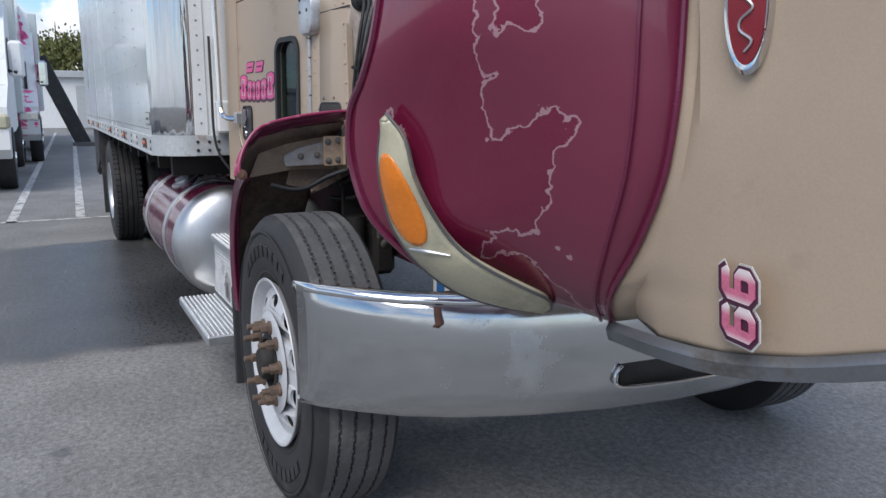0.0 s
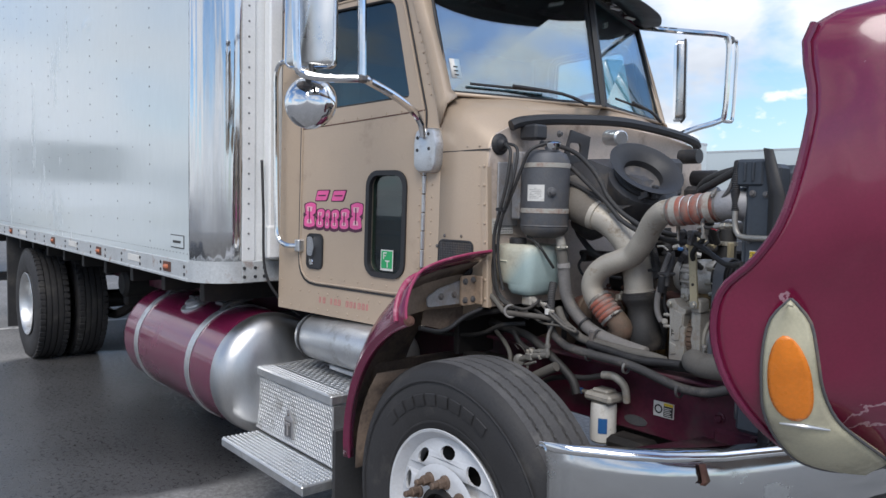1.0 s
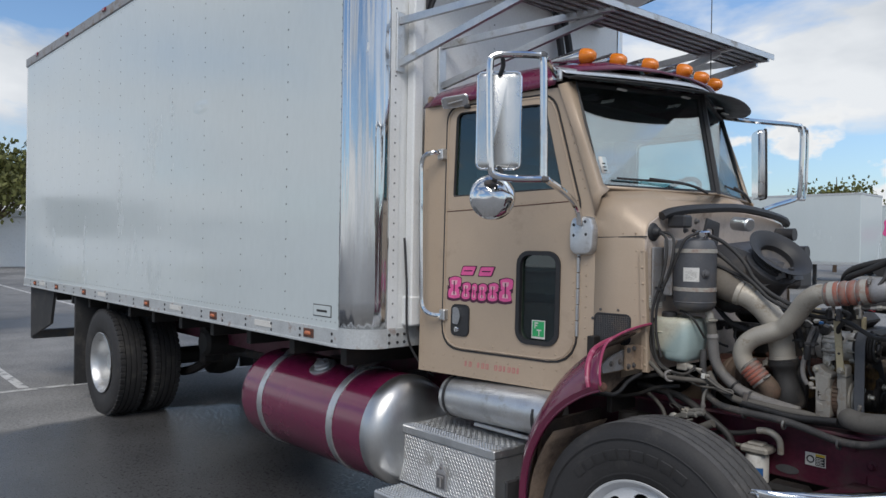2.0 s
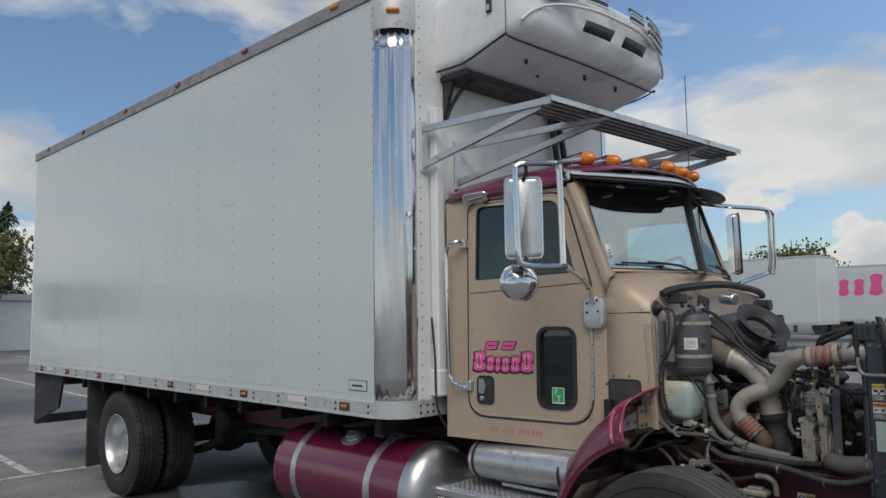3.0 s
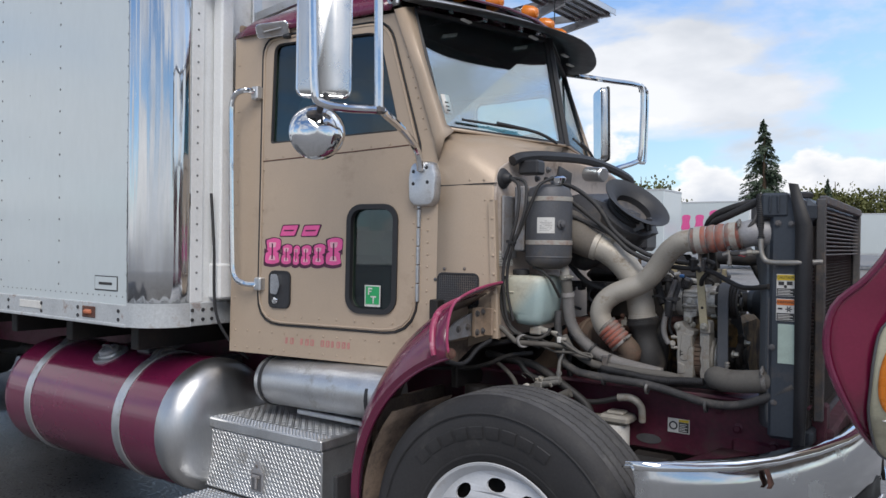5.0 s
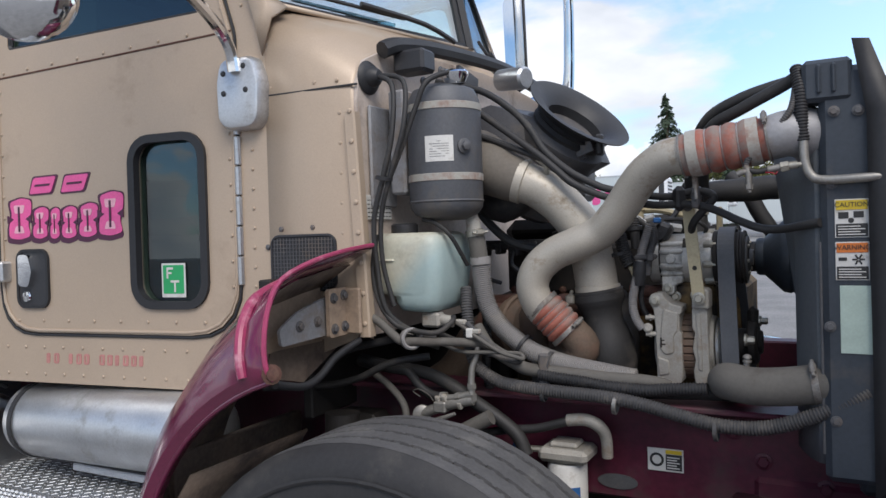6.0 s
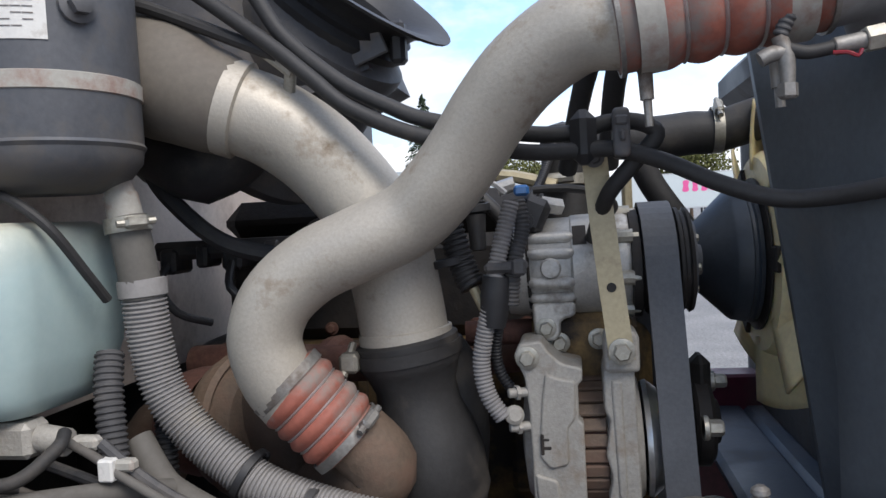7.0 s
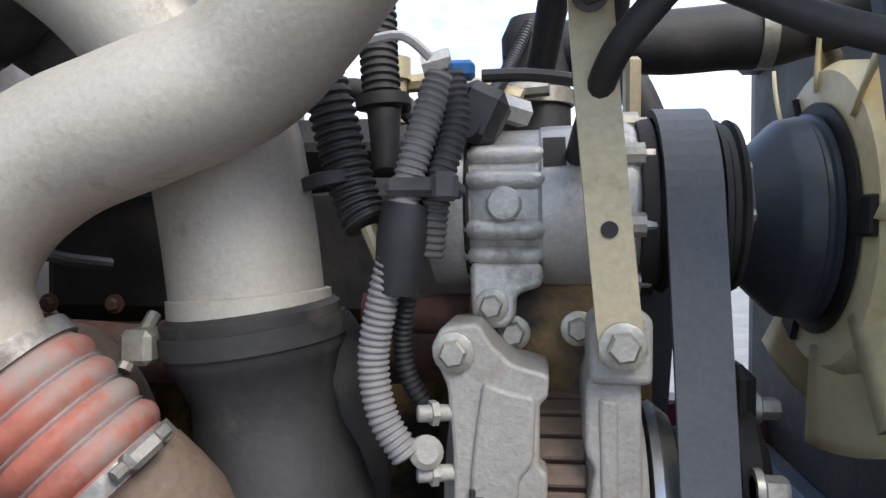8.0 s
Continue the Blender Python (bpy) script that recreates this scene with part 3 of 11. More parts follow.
def asphalt():
    mt = material("asphalt", (0.205, 0.20, 0.195), 0.9, 0.0, 0.22, 1.6, 110, 1.0, dirt=(0.145, 0.142, 0.14), dirt_amount=0.30, dirt_scale=0.45)
    nt = mt.node_tree
    N, L = nt.nodes.new, nt.links.new
    bs = nt.nodes["Principled BSDF"]
    col, rough = bs.inputs["Base Color"].links[0].from_socket, bs.inputs["Roughness"].links[0].from_socket
    tc, sep = N("ShaderNodeTexCoord"), N("ShaderNodeSeparateXYZ")
    nz = N("ShaderNodeTexNoise")
    nz.inputs["Scale"].default_value, nz.inputs["Detail"].default_value = 0.55, 6
    L(tc.outputs["Object"], nz.inputs["Vector"])
    L(tc.outputs["Object"], sep.inputs[0])

    def calc(op, a, b=None, c=None):
        m = N("ShaderNodeMath")
        m.operation = op
        for i, s in enumerate((a, b, c)):
            if s is None:
                continue
            if isinstance(s, (int, float)):
                m.inputs[i].default_value = s
            else:
                L(s, m.inputs[i])
        return m.outputs[0]

    # a spill of water beside and under the truck: an ellipse with a ragged edge
    dx = calc("DIVIDE", calc("ADD", sep.outputs[0], 4.05), 1.95)
    dy = calc("DIVIDE", calc("ADD", sep.outputs[1], 1.5), 2.3)
    rad = calc("SQRT", calc("ADD", calc("MULTIPLY", dx, dx), calc("MULTIPLY", dy, dy)))
    edge = calc("ADD", rad, calc("MULTIPLY", calc("SUBTRACT", nz.outputs["Fac"], 0.5), 1.1))
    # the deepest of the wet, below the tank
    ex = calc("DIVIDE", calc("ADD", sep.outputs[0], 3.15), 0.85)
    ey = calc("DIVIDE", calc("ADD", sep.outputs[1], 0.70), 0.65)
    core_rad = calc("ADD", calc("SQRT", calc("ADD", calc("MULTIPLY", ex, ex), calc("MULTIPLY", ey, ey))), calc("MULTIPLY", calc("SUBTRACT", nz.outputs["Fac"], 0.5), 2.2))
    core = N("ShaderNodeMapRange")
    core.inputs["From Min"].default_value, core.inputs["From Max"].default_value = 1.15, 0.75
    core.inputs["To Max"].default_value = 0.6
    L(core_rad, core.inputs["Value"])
    wet = N("ShaderNodeMapRange")
    wet.inputs["From Min"].default_value, wet.inputs["From Max"].default_value = 1.06, 0.97
    L(edge, wet.inputs["Value"])
    # damp patches all over the lot, further off
    nz3 = N("ShaderNodeTexNoise")
    nz3.inputs["Scale"].default_value, nz3.inputs["Detail"].default_value = 0.16, 5
    L(tc.outputs["Object"], nz3.inputs["Vector"])
    damp = N("ShaderNodeMapRange")
    damp.inputs["From Min"].default_value, damp.inputs["From Max"].default_value = 0.50, 0.62
    damp.inputs["To Max"].default_value = 0.75
    L(nz3.outputs["Fac"], damp.inputs["Value"])
    far = N("ShaderNodeMapRange")
    far.inputs["From Min"].default_value, far.inputs["From Max"].default_value = -6.5, -9.0
    L(sep.outputs[0], far.inputs["Value"])
    mask = calc("MAXIMUM", wet.outputs["Result"], calc("MULTIPLY", damp.outputs["Result"], far.outputs["Result"]))
    # stone chips in the surface
    chips = N("ShaderNodeTexNoise")
    chips.inputs["Scale"].default_value, chips.inputs["Detail"].default_value, chips.inputs["Roughness"].default_value = 34.0, 6, 0.85
    L(tc.outputs["Object"], chips.inputs["Vector"])
    grain = N("ShaderNodeMapRange")
    grain.inputs["From Min"].default_value, grain.inputs["From Max"].default_value = 0.32, 0.68
    grain.inputs["To Min"].default_value, grain.inputs["To Max"].default_value = 0.45, 1.55
    L(chips.outputs["Fac"], grain.inputs["Value"])
    gm = N("ShaderNodeMix")
    gm.data_type, gm.blend_type, gm.inputs[0].default_value = "RGBA", "MULTIPLY", 1.0
    L(col, gm.inputs[6])
    L(grain.outputs["Result"], gm.inputs[7])
    col = gm.outputs[2]
    # dark drips and oil spots
    spots = N("ShaderNodeTexVoronoi")
    spots.inputs["Scale"].default_value, spots.inputs["Randomness"].default_value = 1.3, 1.0
    L(tc.outputs["Object"], spots.inputs["Vector"])
    drip = N("ShaderNodeMapRange")
    drip.inputs["From Min"].default_value, drip.inputs["From Max"].default_value = 0.10, 0.05
    drip.inputs["To Max"].default_value = 0.55
    L(calc("ADD", spots.outputs["Distance"], calc("MULTIPLY", calc("SUBTRACT", chips.outputs["Fac"], 0.5), 0.12)), drip.inputs["Value"])
    mask = calc("MAXIMUM", mask, drip.outputs["Result"])
    mx = N("ShaderNodeMix")
    mx.data_type, mx.blend_type = "RGBA", "MULTIPLY"
    L(mask, mx.inputs[0])
    L(col, mx.inputs[6])
    mx.inputs[7].default_value = (0.33, 0.335, 0.35, 1)
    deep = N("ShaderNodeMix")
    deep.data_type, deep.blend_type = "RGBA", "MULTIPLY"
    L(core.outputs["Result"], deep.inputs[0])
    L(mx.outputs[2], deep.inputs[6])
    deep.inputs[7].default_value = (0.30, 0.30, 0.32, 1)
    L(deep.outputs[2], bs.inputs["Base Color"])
    mr = N("ShaderNodeMix")
    L(mask, mr.inputs[0])
    L(rough, mr.inputs[2])
    L(calc("ADD", calc("MULTIPLY", chips.outputs["Fac"], 1.3), -0.30), mr.inputs[3])
    L(mr.outputs[0], bs.inputs["Roughness"])
    return mt


def peeling_maroon():
    """Maroon with a clear coat that has flaked off in patches with pale ragged rims."""
    mt = material("peeling_maroon_paint", (0.155, 0.009, 0.038), 0.2, 0.0, 0.1, 4.0, 150, 0.02, coat=0.75)
    nt = mt.node_tree
    N, L = nt.nodes.new, nt.links.new
    bs = nt.nodes["Principled BSDF"]
    col = bs.inputs["Base Color"].links[0].from_socket
    tc, sep = N("ShaderNodeTexCoord"), N("ShaderNodeSeparateXYZ")
    L(tc.outputs["Object"], sep.inputs[0])
    mp = N("ShaderNodeMapping")
    mp.inputs["Location"].default_value = PEEL_SHIFT
    L(tc.outputs["Object"], mp.inputs["Vector"])
    nz = N("ShaderNodeTexNoise")
    nz.inputs["Scale"].default_value, nz.inputs["Detail"].default_value, nz.inputs["Roughness"].default_value = 4.8, 8, 0.50
    L(mp.outputs["Vector"], nz.inputs["Vector"])

    def calc(op, a, b):
        m = N("ShaderNodeMath")
        m.operation = op
        for i, s in enumerate((a, b)):
            if isinstance(s, (int, float)):
                m.inputs[i].default_value = s
            else:
                L(s, m.inputs[i])
        return m.outputs[0]

    # the flaked field lies towards the crown of the fender
    drift = calc("MULTIPLY", calc("SUBTRACT", sep.outputs[0], 1.37), 0.75)
    v = calc("ADD", nz.outputs["Fac"], drift)
    bare = N("ShaderNodeMapRange")
    bare.inputs["From Min"].default_value, bare.inputs["From Max"].default_value = 0.49, 0.50
    L(v, bare.inputs["Value"])
    rim = N("ShaderNodeMapRange")
    rim.inputs["From Min"].default_value, rim.inputs["From Max"].default_value = 0.0085, 0.0055
    L(calc("ABSOLUTE", calc("SUBTRACT", v, 0.49), 0), rim.inputs["Value"])
    m1 = N("ShaderNodeMix")
    m1.data_type = "RGBA"
    L(calc("MULTIPLY", bare.outputs["Result"], 0.62), m1.inputs[0])
    L(col, m1.inputs[6])
    m1.inputs[7].default_value = (0.165, 0.020, 0.052, 1)
    m2 = N("ShaderNodeMix")
    m2.data_type = "RGBA"
    L(calc("MULTIPLY", rim.outputs["Result"], 0.85), m2.inputs[0])
    L(m1.outputs[2], m2.inputs[6])
    m2.inputs[7].default_value = (0.42, 0.25, 0.29, 1)
    L(m2.outputs[2], bs.inputs["Base Color"])
    rr = N("ShaderNodeMapRange")
    rr.inputs["To Min"].default_value, rr.inputs["To Max"].default_value = 0.2, 0.45
    L(bare.outputs["Result"], rr.inputs["Value"])
    L(rr.outputs["Result"], bs.inputs["Roughness"])
    return mt


def number_vinyl():
    """Pink vinyl that fades to white across the middle of each digit."""
    mt = material("faded_pink_number_vinyl", (0.62, 0.16, 0.26), 0.4, 0.0, 0.2, 30.0, 200, 0.0)
    nt = mt.node_tree
    N, L = nt.nodes.new, nt.links.new
    bs = nt.nodes["Principled BSDF"]
    col = bs.inputs["Base Color"].links[0].from_socket
    tc, sep, wave, mx = N("ShaderNodeTexCoord"), N("ShaderNodeSeparateXYZ"), N("ShaderNodeMath"), N("ShaderNodeMix")
    L(tc.outputs["Object"], sep.inputs[0])
    wave.operation = "PINGPONG"
    wave.inputs[1].default_value = 0.031
    L(sep.outputs[2], wave.inputs[0])
    mr = N("ShaderNodeMapRange")
    mr.inputs["From Min"].default_value, mr.inputs["From Max"].default_value = 0.012, 0.026
    L(wave.outputs[0], mr.inputs["Value"])
    mx.data_type = "RGBA"
    L(mr.outputs["Result"], mx.inputs[0])
    L(col, mx.inputs[6])
    mx.inputs[7].default_value = (0.80, 0.70, 0.70, 1)
    L(mx.outputs[2], bs.inputs["Base Color"])
    return mt


NUMBER_PINK = number_vinyl()
PEEL_SHIFT = (0.3, 0.55, 0.2)
ASPHALT, MAROON_PEEL = asphalt(), peeling_maroon()


def blue_in_tank():
    """Milky plastic through which the blue washer fluid shows in the front half."""
    nt = TANK_MILKY.node_tree
    bs = nt.nodes["Principled BSDF"]
    bs.inputs["Subsurface Weight"].default_value = 0.15
    bs.inputs["Subsurface Radius"].default_value = (0.02, 0.03, 0.03)
    N, L = nt.nodes.new, nt.links.new
    col = bs.inputs["Base Color"].links[0].from_socket
    tc, sep, mr, mx = N("ShaderNodeTexCoord"), N("ShaderNodeSeparateXYZ"), N("ShaderNodeMapRange"), N("ShaderNodeMix")
    L(tc.outputs["Object"], sep.inputs[0])
    sub = N("ShaderNodeMath")
    sub.operation = "MULTIPLY_ADD"
    sub.inputs[1].default_value = -0.9
    L(sep.outputs[2], sub.inputs[0])
    L(sep.outputs[0], sub.inputs[2])
    mr.inputs["From Min"].default_value, mr.inputs["From Max"].default_value = -1.36, -1.29
    mr.inputs["To Max"].default_value = 0.62
    L(sub.outputs[0], mr.inputs["Value"])
    mx.data_type = "RGBA"
    L(mr.outputs["Result"], mx.inputs[0])
    L(col, mx.inputs[6])
    mx.inputs[7].default_value = (0.26, 0.42, 0.46, 1)
    L(mx.outputs[2], bs.inputs["Base Color"])


blue_in_tank()

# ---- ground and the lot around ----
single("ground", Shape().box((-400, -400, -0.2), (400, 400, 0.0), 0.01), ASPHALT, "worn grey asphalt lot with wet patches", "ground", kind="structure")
for a, b, w in (((-7.7, -2.26), (-40, -1.35), 0.11), ((-7.86, -1.5), (-40, -0.55), 0.11), ((-7.75, -4.2), (-7.75, 1.2), 0.11), ((-15.6, 2.1), (-40, 3.0), 0.11), ((-15, 6.4), (-40, 7.0), 0.11)):
    d = (Vector(b) - Vector(a)).to_3d()
    n = Vector((-d.y, d.x, 0)).normalized() * w / 2
    p, q = Vector((*a, 0)), Vector((*b, 0))
    s = Shape().loft([[p - n, p + n], [q - n, q + n]], flip=True)
    for v in s.v:
        v.z = 0.004
    s2 = Shape().loft([[p - n, p + n], [q - n, q + n]])
    s.add([v + Vector((0, 0, -0.0035)) for v in s2.v], s2.f)
    single("parking_line", s, LINE_PAINT, "worn white painted parking line on asphalt", "parking line", "parking lines", "structure")


def trailer(at, length, turn, height=4.0, logo=True, vents=False, width=2.55):
    """A white van trailer standing at its front end, length along local -x."""
    t = thing("semi_trailer", (0, 0, 0), "white reefer trailer parked at the edge of the lot" if vents else "white van trailer with a pink mark on its side", "trailer", "parked trailers")
    w = width / 2
    part("body", Shape().box((-length, -w, 1.2), (0, w, height), 0.03), WHITE_BOX, t)
    part("bottom_rail", Shape().box((-length, -w - 0.012, 1.1), (0.01, w + 0.012, 1.22), 0.01), RAIL, t)
    part("top_rail", Shape().box((-length, -w - 0.01, height - 0.08), (0.01, w + 0.01, height + 0.015), 0.01), RAIL, t)
    pieces("landing_gear", Shape().box((-2.6, -0.7, 0.0), (-2.45, -0.58, 1.15)).box((-2.6, 0.58, 0.0), (-2.45, 0.7, 1.15)), GREY_STEEL, t)
    for x in (-length + 1.2, -length + 2.45):
        for sgn in (-1, 1):
            wheel = part("wheel", Shape().lathe([(0.3, -0.14), (0.5, -0.14), (0.52, -0.1), (0.52, 0.1), (0.5, 0.14), (0.3, 0.14)], axis((x, sgn * (w - 0.2), 0.515), (0, sgn, 0)), 20), TYRE, t)
            part("rim", Shape().lathe([(0.3, 0.1), (0.26, 0.05), (0.12, 0.06), (0.1, 0.1)], axis((x, sgn * (w - 0.2), 0.515), (0, sgn, 0)), 16), WHEEL_WHITE, wheel)
    if logo:
        sh = Shape()
        for i, (x, wd, hh) in enumerate(((-2.2, 0.75, 1.15), (-2.95, 0.6, 0.9), (-3.7, 0.6, 0.9), (-4.5, 0.65, 1.0))):
            out = [(x, 2.55), (x + wd * 0.5, 2.46), (x + wd * 0.95, 2.6), (x + wd * 0.8, 2.5 + hh * 0.5), (x + wd, 2.5 + hh * 0.9), (x + wd * 0.55, 2.5 + hh), (x + wd * 0.1, 2.5 + hh * 0.9), (x + wd * 0.2, 2.5 + hh * 0.5)]
            sh.sheet(rpoly(out, 0.14), [], lambda u, v, ww: (u, -w - 0.012 + ww, v), 0.008)
        pieces("side_mark", sh, DECAL_PINK, t, "pink painted mark", 0.0)
    if vents:
        part("nose_unit", Shape().loft([[(0.0, y, z) for y, z in rrect(-1.0, 2.3, 1.0, height - 0.12, 0.2)], [(0.40, y, z) for y, z in rrect(-1.0, 2.3, 1.0, height - 0.14, 0.2)], [(0.52, y * 0.9, z) for y, z in rrect(-1.0, 2.42, 1.0, height - 0.28, 0.2)]], closed=True, cap=True), WHITE_PLASTIC, t)
        for i in range(6):
            part("slat", Shape().box((0.50, -0.72, 2.55 + i * 0.2), (0.535, 0.72, 2.66 + i * 0.2), 0.01), BLACK_PLASTIC, t)
        part("side_grille", Shape().box((0.06, -1.012, 2.55), (0.36, -0.985, height - 0.35), 0.02), BLACK_PLASTIC, t)
    t.matrix_basis = pose(*at, 0, 0, turn)
    return t


for x, y, turn, high, mark, vent in ((-9.5, 30.9, 0, 4.1, False, False), (-8.2, 41.2, 2, 4.1, True, True), (-6.0, 53.0, 3, 4.1, True, True), (3.0, 60.0, 3, 4.1, True, True), (14.0, 66.0, 3, 4.1, True, True), (-13.6, 22.0, 0, 3.9, False, False)):
    trailer((x, y, 0.0), 12.0, turn, high, logo=mark, vents=vent)


def tractor(at, turn, spots):
    """A conventional truck tractor in white, or wrapped in pink-spotted vinyl."""
    t = thing("truck_tractor", (0, 0, 0), "white tractor unit wrapped in pink spots" if spots else "white tractor unit with a sloping nose parked in a bay", "truck")
    prof = [(2.4, 0.55), (2.55, 0.7), (2.5, 1.35), (1.0, 1.75), (0.55, 2.45), (0.0, 2.9), (-1.6, 3.35), (-2.4, 3.35), (-2.4, 0.95), (-0.8, 0.9), (0.7, 0.9), (0.9, 0.62)]
    s = Shape().sheet([(x, z) for x, z in reversed(prof)], [], lambda u, v, w: (u, 1.15 - w, v), 2.3)
    part("body", s, WHITE, t)
    for sgn in (-1, 1):
        part("side_window", Shape().sheet(rpoly([(-0.9, 1.95), (0.25, 1.95), (0.05, 2.55), (-0.9, 2.65)], 0.1), [], lambda u, v, w: (u, sgn * (1.155 + w * 0.5), v), 0.012), RUBBER, t)
        mirror = part("mirror", Shape().box((0.35, sgn * 1.3 - 0.12, 1.85), (0.5, sgn * 1.3 + 0.12, 2.5), 0.05), WHITE if not spots else CHROME, t)
        part("arm", Shape().tube([(0.4, sgn * 1.1, 2.0), (0.5, sgn * 1.3, 1.95)], 0.03), BLACK_PLASTIC, mirror)
        part("headlight", Shape().box((2.1, sgn * 0.95 - 0.25, 1.0), (2.56, sgn * 0.95 + 0.22, 1.25), 0.05), LENS_CREAM if not spots else CHROME, t)
        for x in (1.5, -3.6, -4.9):
            wheel = part("wheel", Shape().lathe([(0.3, -0.14), (0.5, -0.14), (0.52, -0.1), (0.52, 0.1), (0.5, 0.14), (0.3, 0.14)], axis((x, sgn * 1.03, 0.515), (0, sgn, 0)), 24), TYRE, t)
            part("rim", Shape().lathe([(0.3, 0.1), (0.27, 0.05), (0.13, 0.08), (0.09, 0.16), (0.0, 0.16)], axis((x, sgn * 1.03, 0.515), (0, sgn, 0)), 20, cap=False), CHROME, wheel)
    part("windscreen", Shape().loft([[(1.02, -0.95, 1.78), (1.02, 0.95, 1.78)], [(0.57, -0.95, 2.46), (0.57, 0.95, 2.46)]]), RUBBER, t, solid=0.01)
    part("chassis", Shape().box((-6.0, -0.45, 0.7), (0.5, 0.45, 1.0), 0.01), GREY_STEEL, t)
    part("box_behind", Shape().box((-14.0, -1.28, 1.2), (-2.9, 1.28, 4.0), 0.03), WHITE_BOX, t)
    part("roof_fairing", Shape().loft([[(0.0, -1.1, 2.75), (0.0, 1.1, 2.75), (-2.4, 1.1, 2.9), (-2.4, -1.1, 2.9)], [(-0.35, -1.08, 3.7), (-0.35, 1.08, 3.7), (-2.4, 1.1, 3.7), (-2.4, -1.1, 3.7)], [(-0.7, -0.95, 3.95), (-0.7, 0.95, 3.95), (-2.4, 1.0, 4.0), (-2.4, -1.0, 4.0)]], closed=True, cap=True), WHITE, t)
    if spots:
        rng = random.Random(4)
        sh = Shape()
        for i in range(120):
            x, z, r = rng.uniform(-2.3, 0.9), rng.uniform(1.0, 3.2), rng.uniform(0.04, 0.11)
            if z > 2.75 - 0.4 * x * (x > 0) + (0.4 if x < -1 else 0) or (x > -0.95 and x < 0.3 and z > 1.9 and z < 2.6):
                continue
            for sgn in (-1, 1):
                sh.lathe([(r, 0.0), (r * 0.98, 0.006)], axis((x, sgn * 1.152, z), (0, sgn, 0)) @ Matrix.Diagonal((1, 1.4, 1, 1)), 10)
        for i in range(70):
            y, z, r = rng.uniform(-1.1, 1.1), rng.uniform(0.75, 1.3), rng.uniform(0.04, 0.11)
            sh.lathe([(r, 0.0), (r * 0.98, 0.006)], axis((2.53, y, z), (1, 0, -0.05)), 10)
        for i in range(90):
            y, z, r = rng.uniform(-1.02, 1.02), rng.uniform(2.85, 3.65), rng.uniform(0.05, 0.12)
            sh.lathe([(r, 0.0), (r * 0.98, 0.008)], axis((-0.35 * (z - 2.75) / 0.95 + 0.004, y, z), (0.95, 0, 0.35)) @ Matrix.Diagonal((1.3, 1, 1, 1)), 10)
        for i in range(60):
            y, z, r = rng.uniform(-1.05, 1.05), rng.uniform(1.42, 1.72), rng.uniform(0.05, 0.12)
            sh.lathe([(r, 0.0), (r * 0.98, 0.008)], axis((2.5 - 1.5 * (z - 1.35) / 0.4, y, z + 0.004), (0.26, 0, 0.97)), 10)
        tagged(part("pink_spots", sh, DECAL_PINK, t, "pink spots of the vinyl wrap"), kind="stuff")
    else:
        part("wiper_arm", Shape().tube([(1.05, -1.25, 1.85), (2.2, -1.35, 1.6)], 0.035), BLACK_PLASTIC, t)
    t.matrix_basis = pose(*at, 0, 0, turn)


tractor((-13.5, -3.45, 0.0), 0, False)
tractor((-20.2, -3.05, 0.0), 0, True)

# a long low white building closes the lot behind
b = thing("warehouse", (-48, 3, 0), "long low white warehouse with a grey roof edge", "building")
part("wall", Shape().box((-60, -40, 0), (-48, 60, 2.95), 0.02), WHITE, b)
part("roof_edge", Shape().box((-60.2, -40.2, 2.95), (-47.7, 60.2, 3.35), 0.03), RAIL, b)
for i in range(8):
    part("roller_door", Shape().box((-48.03, -30 + i * 10, 0), (-47.95, -26 + i * 10, 2.5), 0.02), RAIL, b)
fl = thing("loading_ramp", (-26.3, -0.65, 0), "black folding loading ramp leaning in a parking bay", "ramp")
part("board", Shape().box((-0.09, -0.24, 0), (0.09, 0.24, 3.1), 0.02, Matrix.Translation((-26.3, -0.65, 0.05)) @ Matrix.Rotation(radians(22), 4, "X")), FLAP, fl)
part("foot", Shape().box((-26.7, -1.0, 0), (-25.9, 0.2, 0.12), 0.01), GREY_STEEL, fl)


